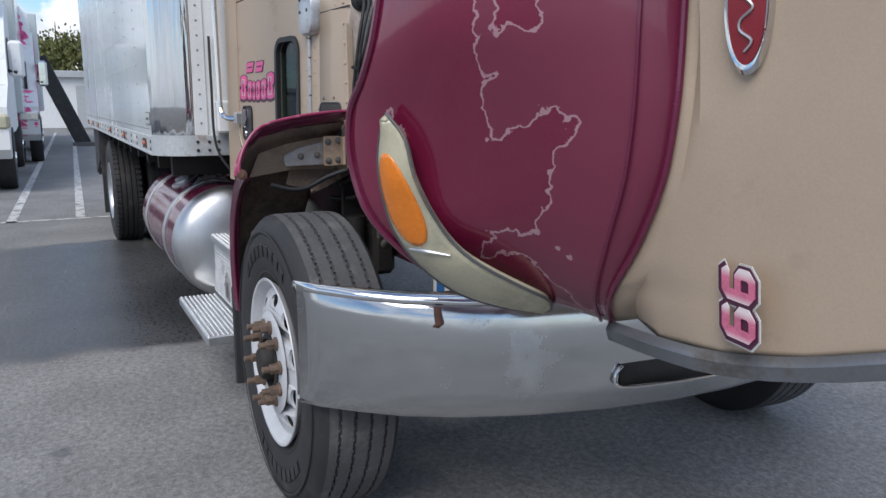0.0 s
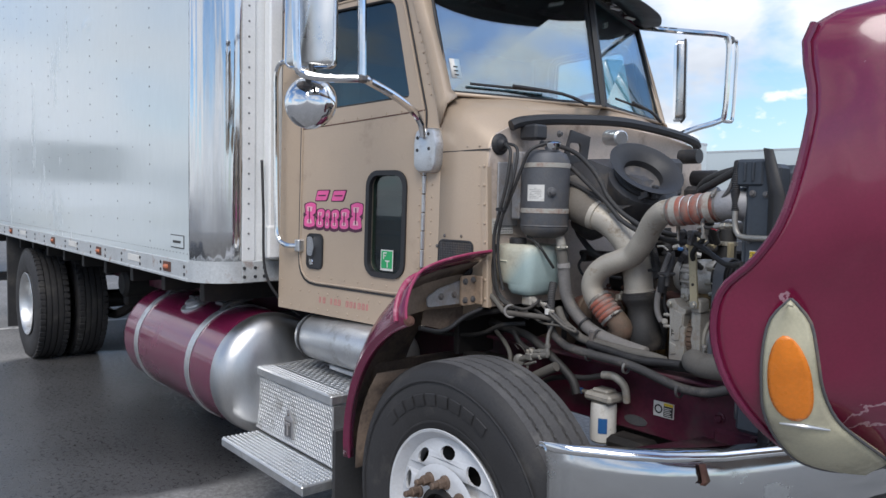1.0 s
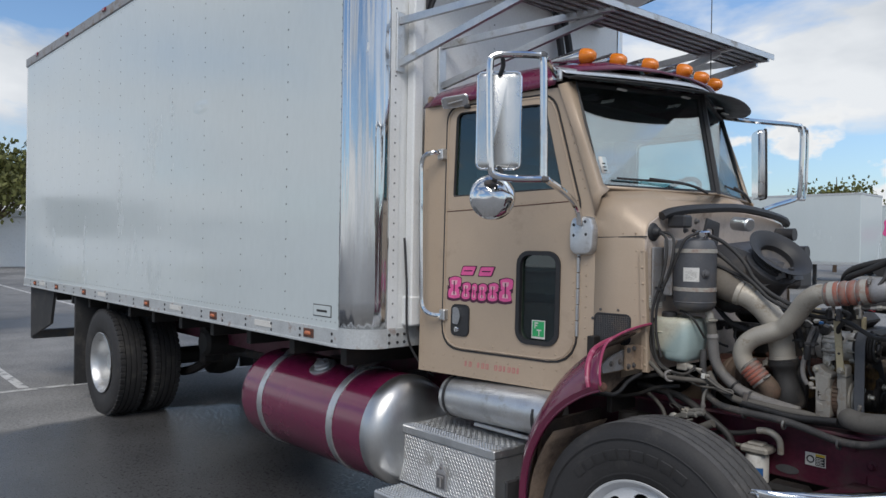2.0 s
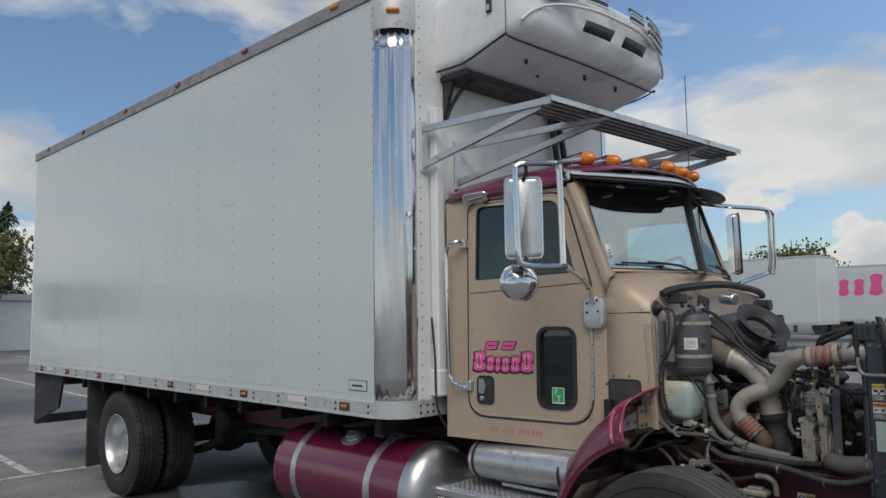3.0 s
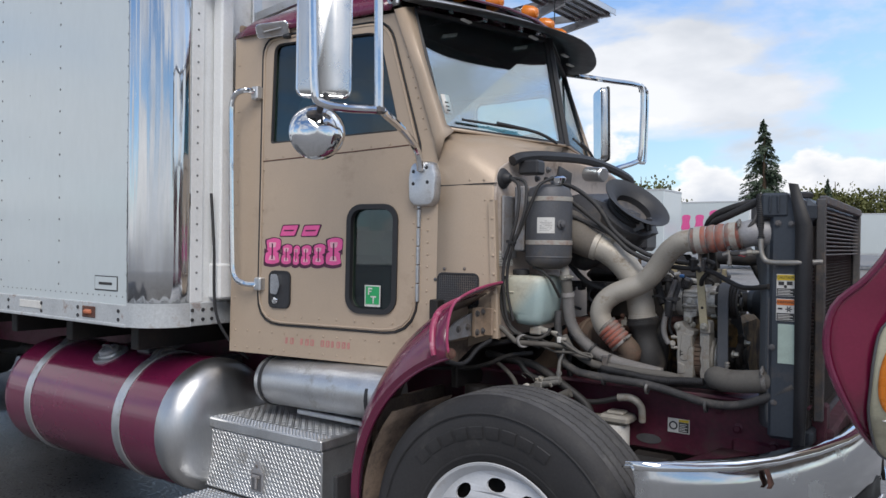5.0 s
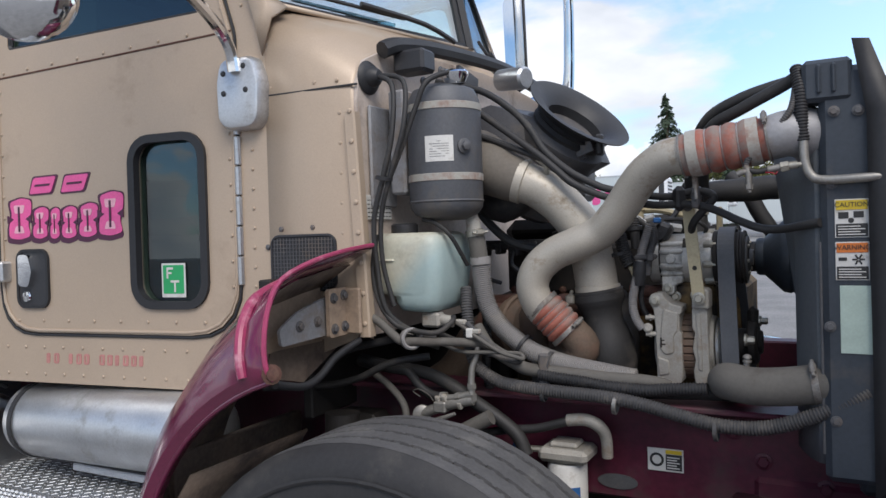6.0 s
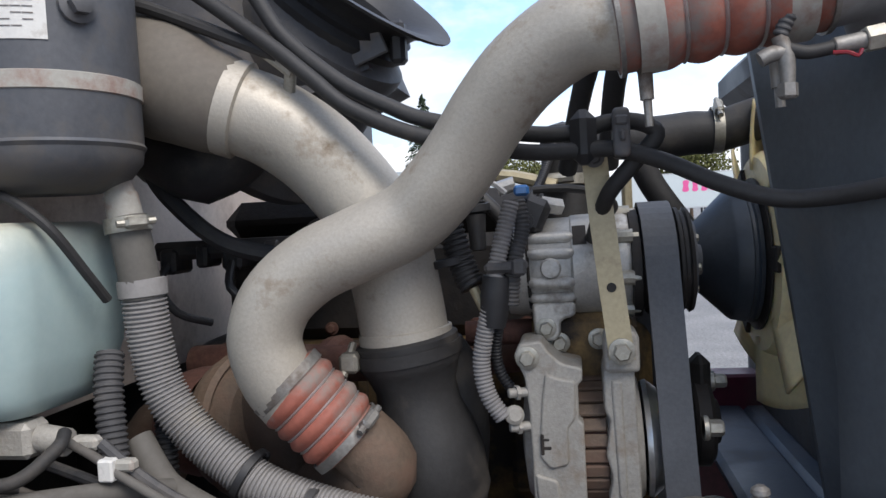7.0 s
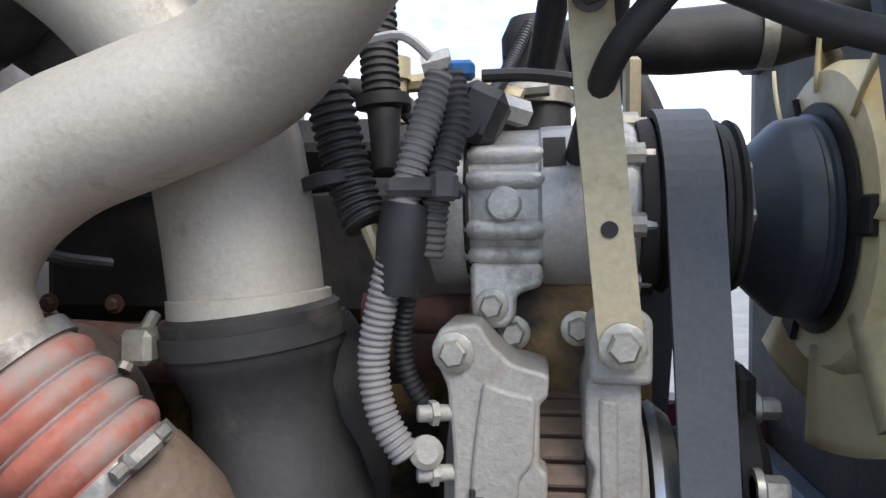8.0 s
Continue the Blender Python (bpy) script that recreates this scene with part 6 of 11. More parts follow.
# windscreen in two panes, frame, roof, visor
W = {-1: [(-0.508, -0.745, 2.005), (-0.312, -0.025, 2.010), (-0.412, -0.025, 2.520), (-0.670, -0.735, 2.520)], 1: [(-0.312, 0.025, 2.010), (-0.508, 0.745, 2.005), (-0.670, 0.735, 2.520), (-0.412, 0.025, 2.520)]}
for sgn in (-1, 1):
    c = [Vector(p) for p in W[sgn]]
    pane = part("windscreen_pane", Shape().loft([[c[0], c[1]], [c[3], c[2]]]), WINDSCREEN, truck, "windscreen pane reflecting clouds", solid=0.006)
    pane.visible_shadow = False
    pane.data.polygons.foreach_set("use_smooth", [False] * len(pane.data.polygons))
    loop = c + [c[0]]
    part("windscreen_seal", Shape().tube(loop, 0.014, 6, 1), RUBBER, truck)
    if sgn < 0:
        n = (c[1] - c[0]).cross(c[3] - c[0]).normalized()
        u = (c[1] - c[0]).normalized()
        v = (c[3] - c[0]).normalized()
        o = c[0] + u * 0.03 + v * 0.07 + n * 0.004
        st = part("inspection_sticker", Shape().loft([[o, o + u * 0.045], [o + v * 0.085, o + u * 0.045 + v * 0.085]]), LABEL_WHITE, truck, "white inspection sticker", solid=0.001)
        ins = Shape()
        for k in range(3):
            q = o + u * 0.012 + v * (0.01 + 0.018 * k) + n * 0.0012
            ins.loft([[q, q + u * 0.02], [q + v * 0.006, q + u * 0.02 + v * 0.006]])
        part("sticker_print", ins, LABEL_BLACK, st)
    off = Vector((0.025, 0, 0.012))
    blade = part("wiper", Shape().tube([c[0] + (c[1] - c[0]) * 0.12 + (c[3] - c[0]) * 0.06 + off, c[0] + (c[1] - c[0]) * 0.62 + (c[3] - c[0]) * 0.05 + off], 0.006, 6, 1), RUBBER, truck, "black wiper")
    part("wiper_arm", Shape().tube([c[0] + (c[1] - c[0]) * 0.38 + (c[3] - c[0]) * 0.06 + off * 1.4, c[0] + (c[1] - c[0]) * 0.7 + (c[3] - c[0]) * 0.02 + off * 1.6, c[0] + (c[1] - c[0]) * 0.86 + Vector((0.05, 0, -0.01))], 0.008, 6, 3), RUBBER, blade)
    # pillar
    rows = [[(-0.497, sgn * 0.790, 1.86), (-0.478, sgn * 0.772, 1.955), (-0.462, sgn * 0.735, 1.985)], [(-0.520, sgn * 0.791, 1.96), (-0.497, sgn * 0.772, 1.995), (-0.500, sgn * 0.738, 2.015)], [(-0.622, sgn * 0.796, 2.25), (-0.588, sgn * 0.775, 2.25), (-0.588, sgn * 0.738, 2.25)], [(-0.725, sgn * 0.803, 2.51), (-0.690, sgn * 0.780, 2.52), (-0.675, sgn * 0.735, 2.53)]]
    part("pillar", Shape().loft(rows, flip=sgn < 0), TAN, truck, solid=0.01)
part("windscreen_divider", Shape().tube([(-0.302, 0, 2.0), (-0.405, 0, 2.53)], 0.02, 6, 1), RUBBER, truck)
part("windscreen_sill", Shape().loft([[(-0.49, -0.75, 1.992), (-0.40, -0.40, 1.994), (-0.295, 0, 1.996), (-0.40, 0.40, 1.994), (-0.49, 0.75, 1.992)], [(-0.512, -0.75, 2.008), (-0.42, -0.40, 2.01), (-0.318, 0, 2.012), (-0.42, 0.40, 2.01), (-0.512, 0.75, 2.008)]], flip=True), TAN, truck, solid=0.01)
rows = []
for x, top, wd, base in ((-1.61, 2.57, 0.905, 2.488), (-1.52, 2.635, 0.918, 2.49), (-1.2, 2.672, 0.878, 2.495), (-0.95, 2.675, 0.845, 2.50), (-0.82, 2.655, 0.828, 2.505), (-0.735, 2.605, 0.815, 2.51)):
    r = []
    for k in (-1.0, -0.985, -0.94, -0.85, -0.6, -0.3, 0.0, 0.3, 0.6, 0.85, 0.94, 0.985, 1.0):
        e = (1 - abs(k) ** 5) ** 0.5 if abs(k) < 1 else 0
        bow = 0.27 * (1 - k * k) * min(max((x + 1.0) / 0.22, 0.0), 1.0)
        r.append((x + bow, k * wd, base + (top - base) * e + 0.02 * (1 - k * k)))
    rows.append(r)
part("roof", Shape().loft(rows), MAROON, truck, "maroon cab roof", solid=0.01)
part("cab_back", Shape().box((-1.60, -0.90, 1.0), (-1.57, 0.90, 2.56), 0.01), TAN_DUSTY, truck)
part("cab_floor", Shape().box((-1.57, -0.74, 1.06), (-0.46, 0.74, 1.10), 0.004), DARK_INSIDE, truck)
part("toe_board", Shape().box((-0.47, -0.72, 0.93), (-0.44, 0.72, 1.12), 0.004), GRIME_AND_SHADE, truck, "grimy black board below the firewall")
part("headliner", Shape().box((-1.56, -0.79, 2.46), (-0.80, 0.79, 2.49), 0.01), DARK_INSIDE, truck)
part("dashboard", Shape().sheet(rpoly([(-0.50, 1.55), (-0.50, 1.90), (-0.60, 1.95), (-0.74, 1.9), (-0.72, 1.55)], 0.04), [], lambda u, v, w: (u, 0.70 - w, v), 1.40), DARK_INSIDE, truck, "dark dashboard")
for sgn in (-1, 1):
    seat = part("seat", Shape().box((-1.30, sgn * 0.48 - 0.25, 1.42), (-0.80, sgn * 0.48 + 0.25, 1.58), 0.05), GREY_CLOTH, truck, "grey cloth cab seat")
    part("backrest", Shape().box((-1.42, sgn * 0.48 - 0.25, 1.55), (-1.27, sgn * 0.48 + 0.25, 2.25), 0.06), GREY_CLOTH, seat)
    part("seat_base", Shape().box((-1.25, sgn * 0.48 - 0.2, 1.05), (-0.85, sgn * 0.48 + 0.2, 1.42), 0.02), DARK_INSIDE, seat)
sw_m = axis((-0.84, 0.45, 1.97), (-0.75, 0, 0.66))
sw = Shape().tube([sw_m @ Vector((0.22 * math.cos(radians(a)), 0.22 * math.sin(radians(a)), 0)) for a in range(0, 361, 15)], 0.015, 8, 1)
for a in (20, 160, 270):
    sw.tube([sw_m @ Vector((0, 0, -0.03)), sw_m @ Vector((0.21 * math.cos(radians(a)), 0.21 * math.sin(radians(a)), 0))], 0.012, 6, 1)
part("steering_wheel", sw, DARK_INSIDE, truck, "dark steering wheel")
part("steering_column", Shape().cyl((-0.84, 0.45, 1.94), (-0.6, 0.45, 1.7), 0.03, seg=10), DARK_INSIDE, truck)
vis_out = [(-0.80, -0.715, -0.585, 2.512), (-0.72, -0.682, -0.475, 2.492), (-0.45, -0.560, -0.315, 2.478), (0.0, -0.430, -0.200, 2.470), (0.45, -0.560, -0.315, 2.478), (0.72, -0.682, -0.475, 2.492), (0.80, -0.715, -0.585, 2.512)]
vis_out = spread(vis_out, 5)
rows = [[(xb, y, 2.568) for y, xb, xf, zf in vis_out], [(xb * 0.6 + xf * 0.4, y, 2.568 * 0.55 + zf * 0.45) for y, xb, xf, zf in vis_out], [(xf - 0.03, y, zf + 0.032) for y, xb, xf, zf in vis_out]]
vis = part("sun_visor", Shape().loft(rows, flip=True), BLACK_PLASTIC, truck, "dark external sun visor", solid=0.006)
part("visor_strip", Shape().loft([[(xb - 0.055, y * 1.01, 2.612) for y, xb, xf, zf in vis_out], [(xb - 0.01, y * 1.01, 2.598) for y, xb, xf, zf in vis_out], [(xb + 0.035, y, 2.566) for y, xb, xf, zf in vis_out]], flip=True), ALU, vis, "stainless strip along the visor", solid=0.004)
for y in (-0.55, -0.16, 0.22, 0.42):
    xm = -0.36 - 0.32 * abs(y)
    part("visor_light", Shape().box((xm, y - 0.035, 2.494), (xm + 0.02, y + 0.035, 2.502), 0.003), LABEL_WHITE, vis)
for y, x in ((-0.558, -0.770), (-0.365, -0.715), (-0.162, -0.652), (0.08, -0.588), (0.31, -0.612), (0.52, -0.640)):
    z = 2.702
    lamp = part("roof_lamp", Shape().lathe([(0.004, -0.24), (0.018, -0.16), (0.036, -0.06), (0.044, 0.0), (0.044, 0.012)], axis((x, y, z), (1, 0, -0.06)), 20), CHROME, truck, "bullet-shaped roof marker lamp")
    part("lens", Shape().lathe([(0.043, 0.012), (0.042, 0.03), (0.035, 0.058), (0.022, 0.078), (0.0, 0.086)], axis((x, y, z), (1, 0, -0.06)), 20, cap=False), AMBER, lamp, "amber lens")
    part("foot", Shape().box((x - 0.10, y - 0.02, z - 0.09), (x - 0.01, y + 0.02, z - 0.025), 0.006), CHROME, lamp)
part("antenna", Shape().tube([(-0.62, 0.50, 2.62), (-0.62, 0.50, 3.42)], 0.003, 5, 1), RUBBER, truck)


# mirrors
def mirror_foot(arm, sgn):
    out = [(-0.612, 1.700), (-0.588, 1.678), (-0.510, 1.680), (-0.492, 1.705), (-0.488, 1.800), (-0.510, 1.862), (-0.602, 1.858), (-0.616, 1.80)]
    rows = [[(u, sgn * (cab_y(u, v) + d), v) for u, v in rpoly([((u - cx) * k + cx, (v - 1.77) * k + 1.77) for u, v in out], 0.02, 3)] for d, k, cx in ((0.0, 1.0, -0.552), (0.03, 1.0, -0.552), (0.04, 0.94, -0.552), (0.043, 0.85, -0.552))]
    part("mirror_foot", Shape().loft(rows, closed=True, cap=True, flip=sgn < 0), ALU, arm, "white cast mirror foot")
    bo = Shape()
    for dx, dz in ((-0.59, 1.82), (-0.53, 1.835), (-0.525, 1.775), (-0.59, 1.77)):
        dome(bo, (dx, sgn * (cab_y(dx, dz) + 0.0425), dz), (0, sgn, 0), 0.008, 0.004, 10)
    pieces("foot_bolt", bo, BLACK_PLASTIC, arm)


def mirror_head(arm, c, aim, sgn):
    """A tall rounded head whose steel back looks along aim; the glass is on its other side."""
    m = axis(c, aim) @ Matrix.Identity(4)
    up = m.inverted().to_3x3() @ Vector((0, 0, 1))
    m = m @ Matrix.Rotation(math.atan2(up.y, up.x) - math.pi / 2, 4, "Z")
    rows = [[m @ Vector((u * k, v * kv, w)) for u, v in rrect(-0.093, -0.212, 0.093, 0.212, 0.024, 4)] for k, kv, w in ((0.97, 0.985, -0.036), (1.0, 1.0, -0.032), (1.0, 1.0, 0.008), (0.97, 0.985, 0.014), (0.80, 0.95, 0.020), (0.45, 0.93, 0.024))]
    head = part("mirror_head", Shape().loft(rows, closed=True, cap=True), MIRROR_STEEL, arm, "stainless mirror head")
    part("edge_trim", Shape().tube([m @ Vector((u, v, 0.008)) for u, v in rrect(-0.094, -0.213, 0.094, 0.213, 0.024, 4) + [(0.069, -0.213)]], 0.006, 8, 1), CHROME if sgn < 0 else BLACK_PLASTIC, head)
    part("mirror_glass", Shape().sheet(rrect(-0.085, -0.203, 0.085, 0.203, 0.02), [], lambda u, v, w: m @ Vector((u, v, -0.039 + w)), 0.003), CHROME, head)


loop = Shape().tube([(-0.735, -0.80, 2.555), (-0.66, -0.93, 2.560), (-0.56, -1.09, 2.555), (-0.505, -1.185, 2.548), (-0.575, -1.30, 2.546), (-0.622, -1.362, 2.535), (-0.634, -1.378, 2.49), (-0.632, -1.376, 2.25), (-0.626, -1.372, 2.06), (-0.612, -1.35, 2.018), (-0.56, -1.27, 2.008), (-0.494, -1.175, 2.010), (-0.500, -1.13, 2.002), (-0.520, -1.01, 1.968), (-0.545, -0.90, 1.925), (-0.552, -0.848, 1.875), (-0.552, -0.836, 1.82)], 0.0155, 10, 4)
arm = part("mirror_frame", loop, CHROME, truck, "polished tubular mirror frame")
part("mirror_stay", Shape().tube([(-0.506, -1.186, 2.545), (-0.500, -1.180, 2.50), (-0.496, -1.178, 2.25), (-0.494, -1.176, 2.012)], 0.0165, 10, 2), CHROME, arm)
part("roof_bracket", Shape().box((-0.76, -0.815, 2.53), (-0.70, -0.79, 2.59), 0.008), ALU, arm)
pieces("stay_clamp", Shape().box((-0.525, -1.20, 2.535), (-0.485, -1.165, 2.565), 0.008).box((-0.515, -1.195, 1.995), (-0.475, -1.155, 2.025), 0.008), GREY_STEEL, arm)
pieces("head_hook", Shape().tube([(-0.60, -1.34, 2.545), (-0.610, -1.32, 2.50), (-0.635, -1.315, 2.46)], 0.010, 8, 3).tube([(-0.60, -1.33, 2.012), (-0.620, -1.315, 2.04), (-0.640, -1.31, 2.07)], 0.010, 8, 3), RUBBER, arm)
mirror_foot(arm, -1)
mirror_head(arm, (-0.648, -1.302, 2.265), (0.64, -0.76, 0.03), -1)
c = Vector((-0.712, -1.269, 1.935))
round_ = part("round_mirror", Shape().lathe([(0.0, 0.045), (0.05, 0.040), (0.085, 0.022), (0.100, 0.0), (0.104, -0.012), (0.10, -0.02), (0.0, -0.022)], axis(c, (0.70, -0.71, 0.05)), 32, cap=False), CHROME, arm, "round convex mirror")
part("clamp", Shape().tube([c + Vector((0.02, -0.02, 0.035)), c + Vector((0.04, -0.03, 0.07)), c + Vector((0.07, -0.05, 0.09))], 0.012, 8, 3).box((c.x - 0.005, c.y - 0.06, c.z + 0.045), (c.x + 0.045, c.y - 0.01, c.z + 0.070), 0.008), GREY_STEEL, round_)

loop = Shape().tube([(-0.72, 0.80, 2.555), (-0.58, 0.83, 2.525), (-0.44, 0.95, 2.505), (-0.345, 1.04, 2.492), (-0.315, 1.075, 2.46), (-0.318, 1.085, 2.25), (-0.330, 1.09, 2.07), (-0.355, 1.075, 2.03), (-0.44, 0.97, 1.985), (-0.52, 0.88, 1.93), (-0.552, 0.840, 1.87), (-0.552, 0.836, 1.82)], 0.0155, 10, 4)
arm = part("mirror_frame", loop, CHROME, truck, "polished tubular mirror frame")
part("mirror_stay", Shape().tube([(-0.330, 1.07, 2.475), (-0.325, 1.15, 2.475), (-0.322, 1.175, 2.45), (-0.325, 1.18, 2.25), (-0.332, 1.18, 2.06), (-0.340, 1.16, 2.035), (-0.345, 1.09, 2.035)], 0.0105, 8, 4), CHROME, arm)
part("stay_clamp", Shape().box((-0.345, 1.085, 2.45), (-0.305, 1.125, 2.49), 0.008), GREY_STEEL, arm)
mirror_foot(arm, 1)
mirror_head(arm, (-0.50, 0.93, 2.245), (0.78, 0.60, 0.02), 1)

# rack over the cab
A, Bq = Vector((-0.73, -0.92, 3.02)), Vector((-0.43, 0.93, 2.92))
d = (Bq - A).normalized()
back = Vector((-1, 0, 0)) - d * d.dot(Vector((-1, 0, 0)))
back.normalize()
for i in range(5):
    o = back * (0.055 * i)
    s = Shape()
    for h0, h1, t0, t1 in ((0.0, 0.004, 0.0, 0.042), (-0.03, 0.004, 0.0, 0.005), (-0.03, 0.004, 0.037, 0.042)):
        p0, p1 = A + o + back * t0 + Vector((0, 0, h0)), Bq + o + back * t0 + Vector((0, 0, h0))
        q = back * (t1 - t0)
        up = Vector((0, 0, h1 - h0))
        s.loft([[p0, p0 + q, p0 + q + up, p0 + up], [p1, p1 + q, p1 + q + up, p1 + up]], closed=True, cap=True)
    part("rack_channel", s, ALU, truck, "aluminium channel of the rack over the cab")
for (y0, y1) in ((-1.03, -0.90), (-0.71, -0.42), (0.71, 0.55), (1.03, 0.90)):
    k = (y1 - A.y) / (Bq.y - A.y)
    end = A.lerp(Bq, min(max(k, 0.01), 0.99)) + Vector((0, 0, -0.02))
    z0 = 2.98 if abs(y0) > 1 else 2.90
    s = Shape()
    for za, e in ((z0, end + back * 0.02), (z0 - 0.24, end + back * 0.1 + Vector((0, 0, -0.015)))):
        p = Vector((BX1 + 0.02, y0, za))
        w, h = Vector((0, 0.012, 0)), Vector((0, 0, 0.02))
        s.loft([[p - w - h, p + w - h, p + w + h, p - w + h], [e - w - h, e + w - h, e + w + h, e - w + h]], closed=True, cap=True)
    arm = part("rack_arm", s, ALU, truck, "white metal rack bracket")
    part("wall_plate", Shape().box((BX1, y0 - 0.03, z0 - 0.29), (BX1 + 0.022, y0 + 0.03, z0 + 0.05), 0.004), ALU, arm)

# refrigeration unit on the box front
UNIT = [(-1.70, 3.37, 3.97, 0.89, 0.0), (-1.45, 3.37, 3.975, 0.89, 0.0), (-1.22, 3.43, 3.98, 0.888, 0.0), (-1.08, 3.475, 3.98, 0.885, 0.0), (-0.97, 3.505, 3.968, 0.878, 0.05), (-0.89, 3.545, 3.945, 0.855, 0.09), (-0.84, 3.60, 3.905, 0.815, 0.12), (-0.82, 3.66, 3.85, 0.75, 0.13)]


def unit_row(x, zb, zt, w, nose):
    """A section across the unit at x: a rounded rectangle whose corners fall back by nose, and whose roof is crowned."""
    return [(x - nose * abs(y / w) ** 2.5, y, z - (0.05 * abs(y / w) ** 3 if z > 3.7 else 0.0)) for y, z in rrect(-w, zb, w, zt, min(0.09, (zt - zb) * 0.3), 4)]


def unit_skin(y, z):
    """The unit's front at y and z."""
    best = -1.7
    for (x0, b0, t0, w0, n0), (x1, b1, t1, w1, n1) in zip(UNIT, UNIT[1:]):
        for f in (0.0, 0.25, 0.5, 0.75, 1.0):
            zb, zt, w, n = b0 + (b1 - b0) * f, t0 + (t1 - t0) * f, w0 + (w1 - w0) * f, n0 + (n1 - n0) * f
            if zb <= z <= zt and abs(y) <= w:
                best = max(best, x0 + (x1 - x0) * f - n * abs(y / w) ** 2.5)
    return best


unit = part("refrigeration_unit", Shape().loft([unit_row(*r) for r in UNIT], closed=True, cap=True), WHITE_PLASTIC, truck, "white rounded truck refrigeration unit")
unit.data.set_sharp_from_angle(angle=radians(50))
for sgn in (-1, 1):
    for y0, y1, zs in ((0.845, 0.44, (3.895, 3.84, 3.785)), (0.36, 0.14, (3.86, 3.80))):
        for z in zs:
            ys = [sgn * (y0 + (y1 - y0) * k / 8) for k in range(9)]
            part("vent_slot", Shape().loft([[(unit_skin(y, z + dz * 0.5) + 0.003, y, z + dz - 0.02 * abs(y / 0.85) ** 3) for y in ys] for dz in (-0.017, 0.017)], flip=sgn > 0), BLACK_PLASTIC, unit, solid=0.006)
            part("vent_lip", Shape().tube([(unit_skin(y, z - 0.01) + 0.006, y, z - 0.022 - 0.02 * abs(y / 0.85) ** 3) for y in ys], 0.008, 6, 1), WHITE_PLASTIC, unit)
    ys = [sgn * (0.07 + 0.30 * k / 6) for k in range(7)]
    part("under_vent", Shape().loft([[(unit_skin(y, z) + 0.004, y, z) for y in ys] for z in (3.585, 3.65)], flip=sgn > 0), BLACK_PLASTIC, unit, solid=0.006)
part("front_lip", Shape().tube([(unit_skin(y, z) + 0.004, y, z) for y, z in ((-0.86, 3.56), (-0.80, 3.62), (-0.68, 3.68), (-0.5, 3.715), (-0.25, 3.73), (0.0, 3.73), (0.25, 3.73), (0.5, 3.715), (0.68, 3.68), (0.80, 3.62), (0.86, 3.56))], 0.010, 6, 3), WHITE_PLASTIC, unit, "moulded edge round the nose")
part("side_latch", Shape().box((-1.235, -0.905, 3.665), (-1.195, -0.885, 3.755), 0.004), BLACK_PLASTIC, unit)
part("latch_face", Shape().box((-1.225, -0.909, 3.675), (-1.205, -0.904, 3.715), 0.002), LABEL_GREEN, unit)
part("panel_joint", Shape().tube([(-1.085, -0.888, 3.93), (-1.085, -0.889, 3.70), (-1.085, -0.888, 3.49)], 0.003, 5, 2), GREY_STEEL, unit)
part("seam", Shape().tube([(-1.69, -0.893, 3.395), (-1.45, -0.893, 3.395), (-1.22, -0.892, 3.455), (-1.08, -0.889, 3.495)], 0.008, 6), RUBBER, unit)
part("lower_seam", Shape().tube([(-1.08, -0.889, 3.495), (-1.075, -0.80, 3.474), (-1.06, 0.0, 3.474), (-1.075, 0.80, 3.474), (-1.08, 0.889, 3.495), (-1.22, 0.892, 3.455), (-1.69, 0.893, 3.395)], 0.006, 6), RUBBER, unit)
pan = Shape()
for x, y in ((-1.2, -0.55), (-1.15, 0.05), (-1.15, 0.45), (-1.3, -0.3)):
    pan.cyl((x, y, 3.44 + 0.12 * (x + 1.22)), (x, y, 3.405 + 0.12 * (x + 1.22)), 0.012, seg=8)
pieces("drain_plug", pan, BLACK_PLASTIC, unit)
part("mount_frame", Shape().box((-1.70, -0.86, 3.33), (-1.45, 0.86, 3.372), 0.008), BLACK_PLASTIC, unit)
part("under_bracket", Shape().sheet([(-1.69, 3.33), (-1.60, 3.33), (-1.69, 3.06)], [], lambda u, v, w: (u, -0.84 + w, v), 0.03), BLACK_PLASTIC, unit)
part("unit_hose", Shape().tube([(-1.45, -0.70, 3.36), (-1.55, -0.76, 3.30), (-1.64, -0.80, 3.18), (-1.68, -0.82, 3.08)], 0.014, 8), RUBBER, unit)

# -- fender half that stays with the cab
FENDER_FROM, FENDER_TO = 103.5, 177.0


def fender_row(t, lift=0.0):
    """One cut across the fender: from the rolled lip over the shoulder to its inner edge."""
    a = radians(FENDER_FROM + (FENDER_TO - FENDER_FROM) * t)
    lip_r, lip_y = 0.652 - 0.045 * t, -1.198 + 0.058 * t
    sh = 0.838 - 0.140 * (1 - (1 - t) ** 1.87)
    top, yi = sh + 0.058 - 0.02 * t, -0.765 - 0.12 * t
    prof = ((lip_r, lip_y + 0.024), (lip_r + 0.002, lip_y), (lip_r + 0.024, lip_y - 0.010), (lip_r + (sh - lip_r) * 0.38, lip_y - 0.002), (lip_r + (sh - lip_r) * 0.72, lip_y + 0.03), (sh, lip_y + 0.085), (sh + (top - sh) * 0.55, lip_y + 0.20), (sh + (top - sh) * 0.85, lip_y + 0.32), (top, yi))
    return [((r + lift) * math.cos(a), y - lift * 0.6, HUB_Z + (r + lift) * math.sin(a)) for r, y in prof]


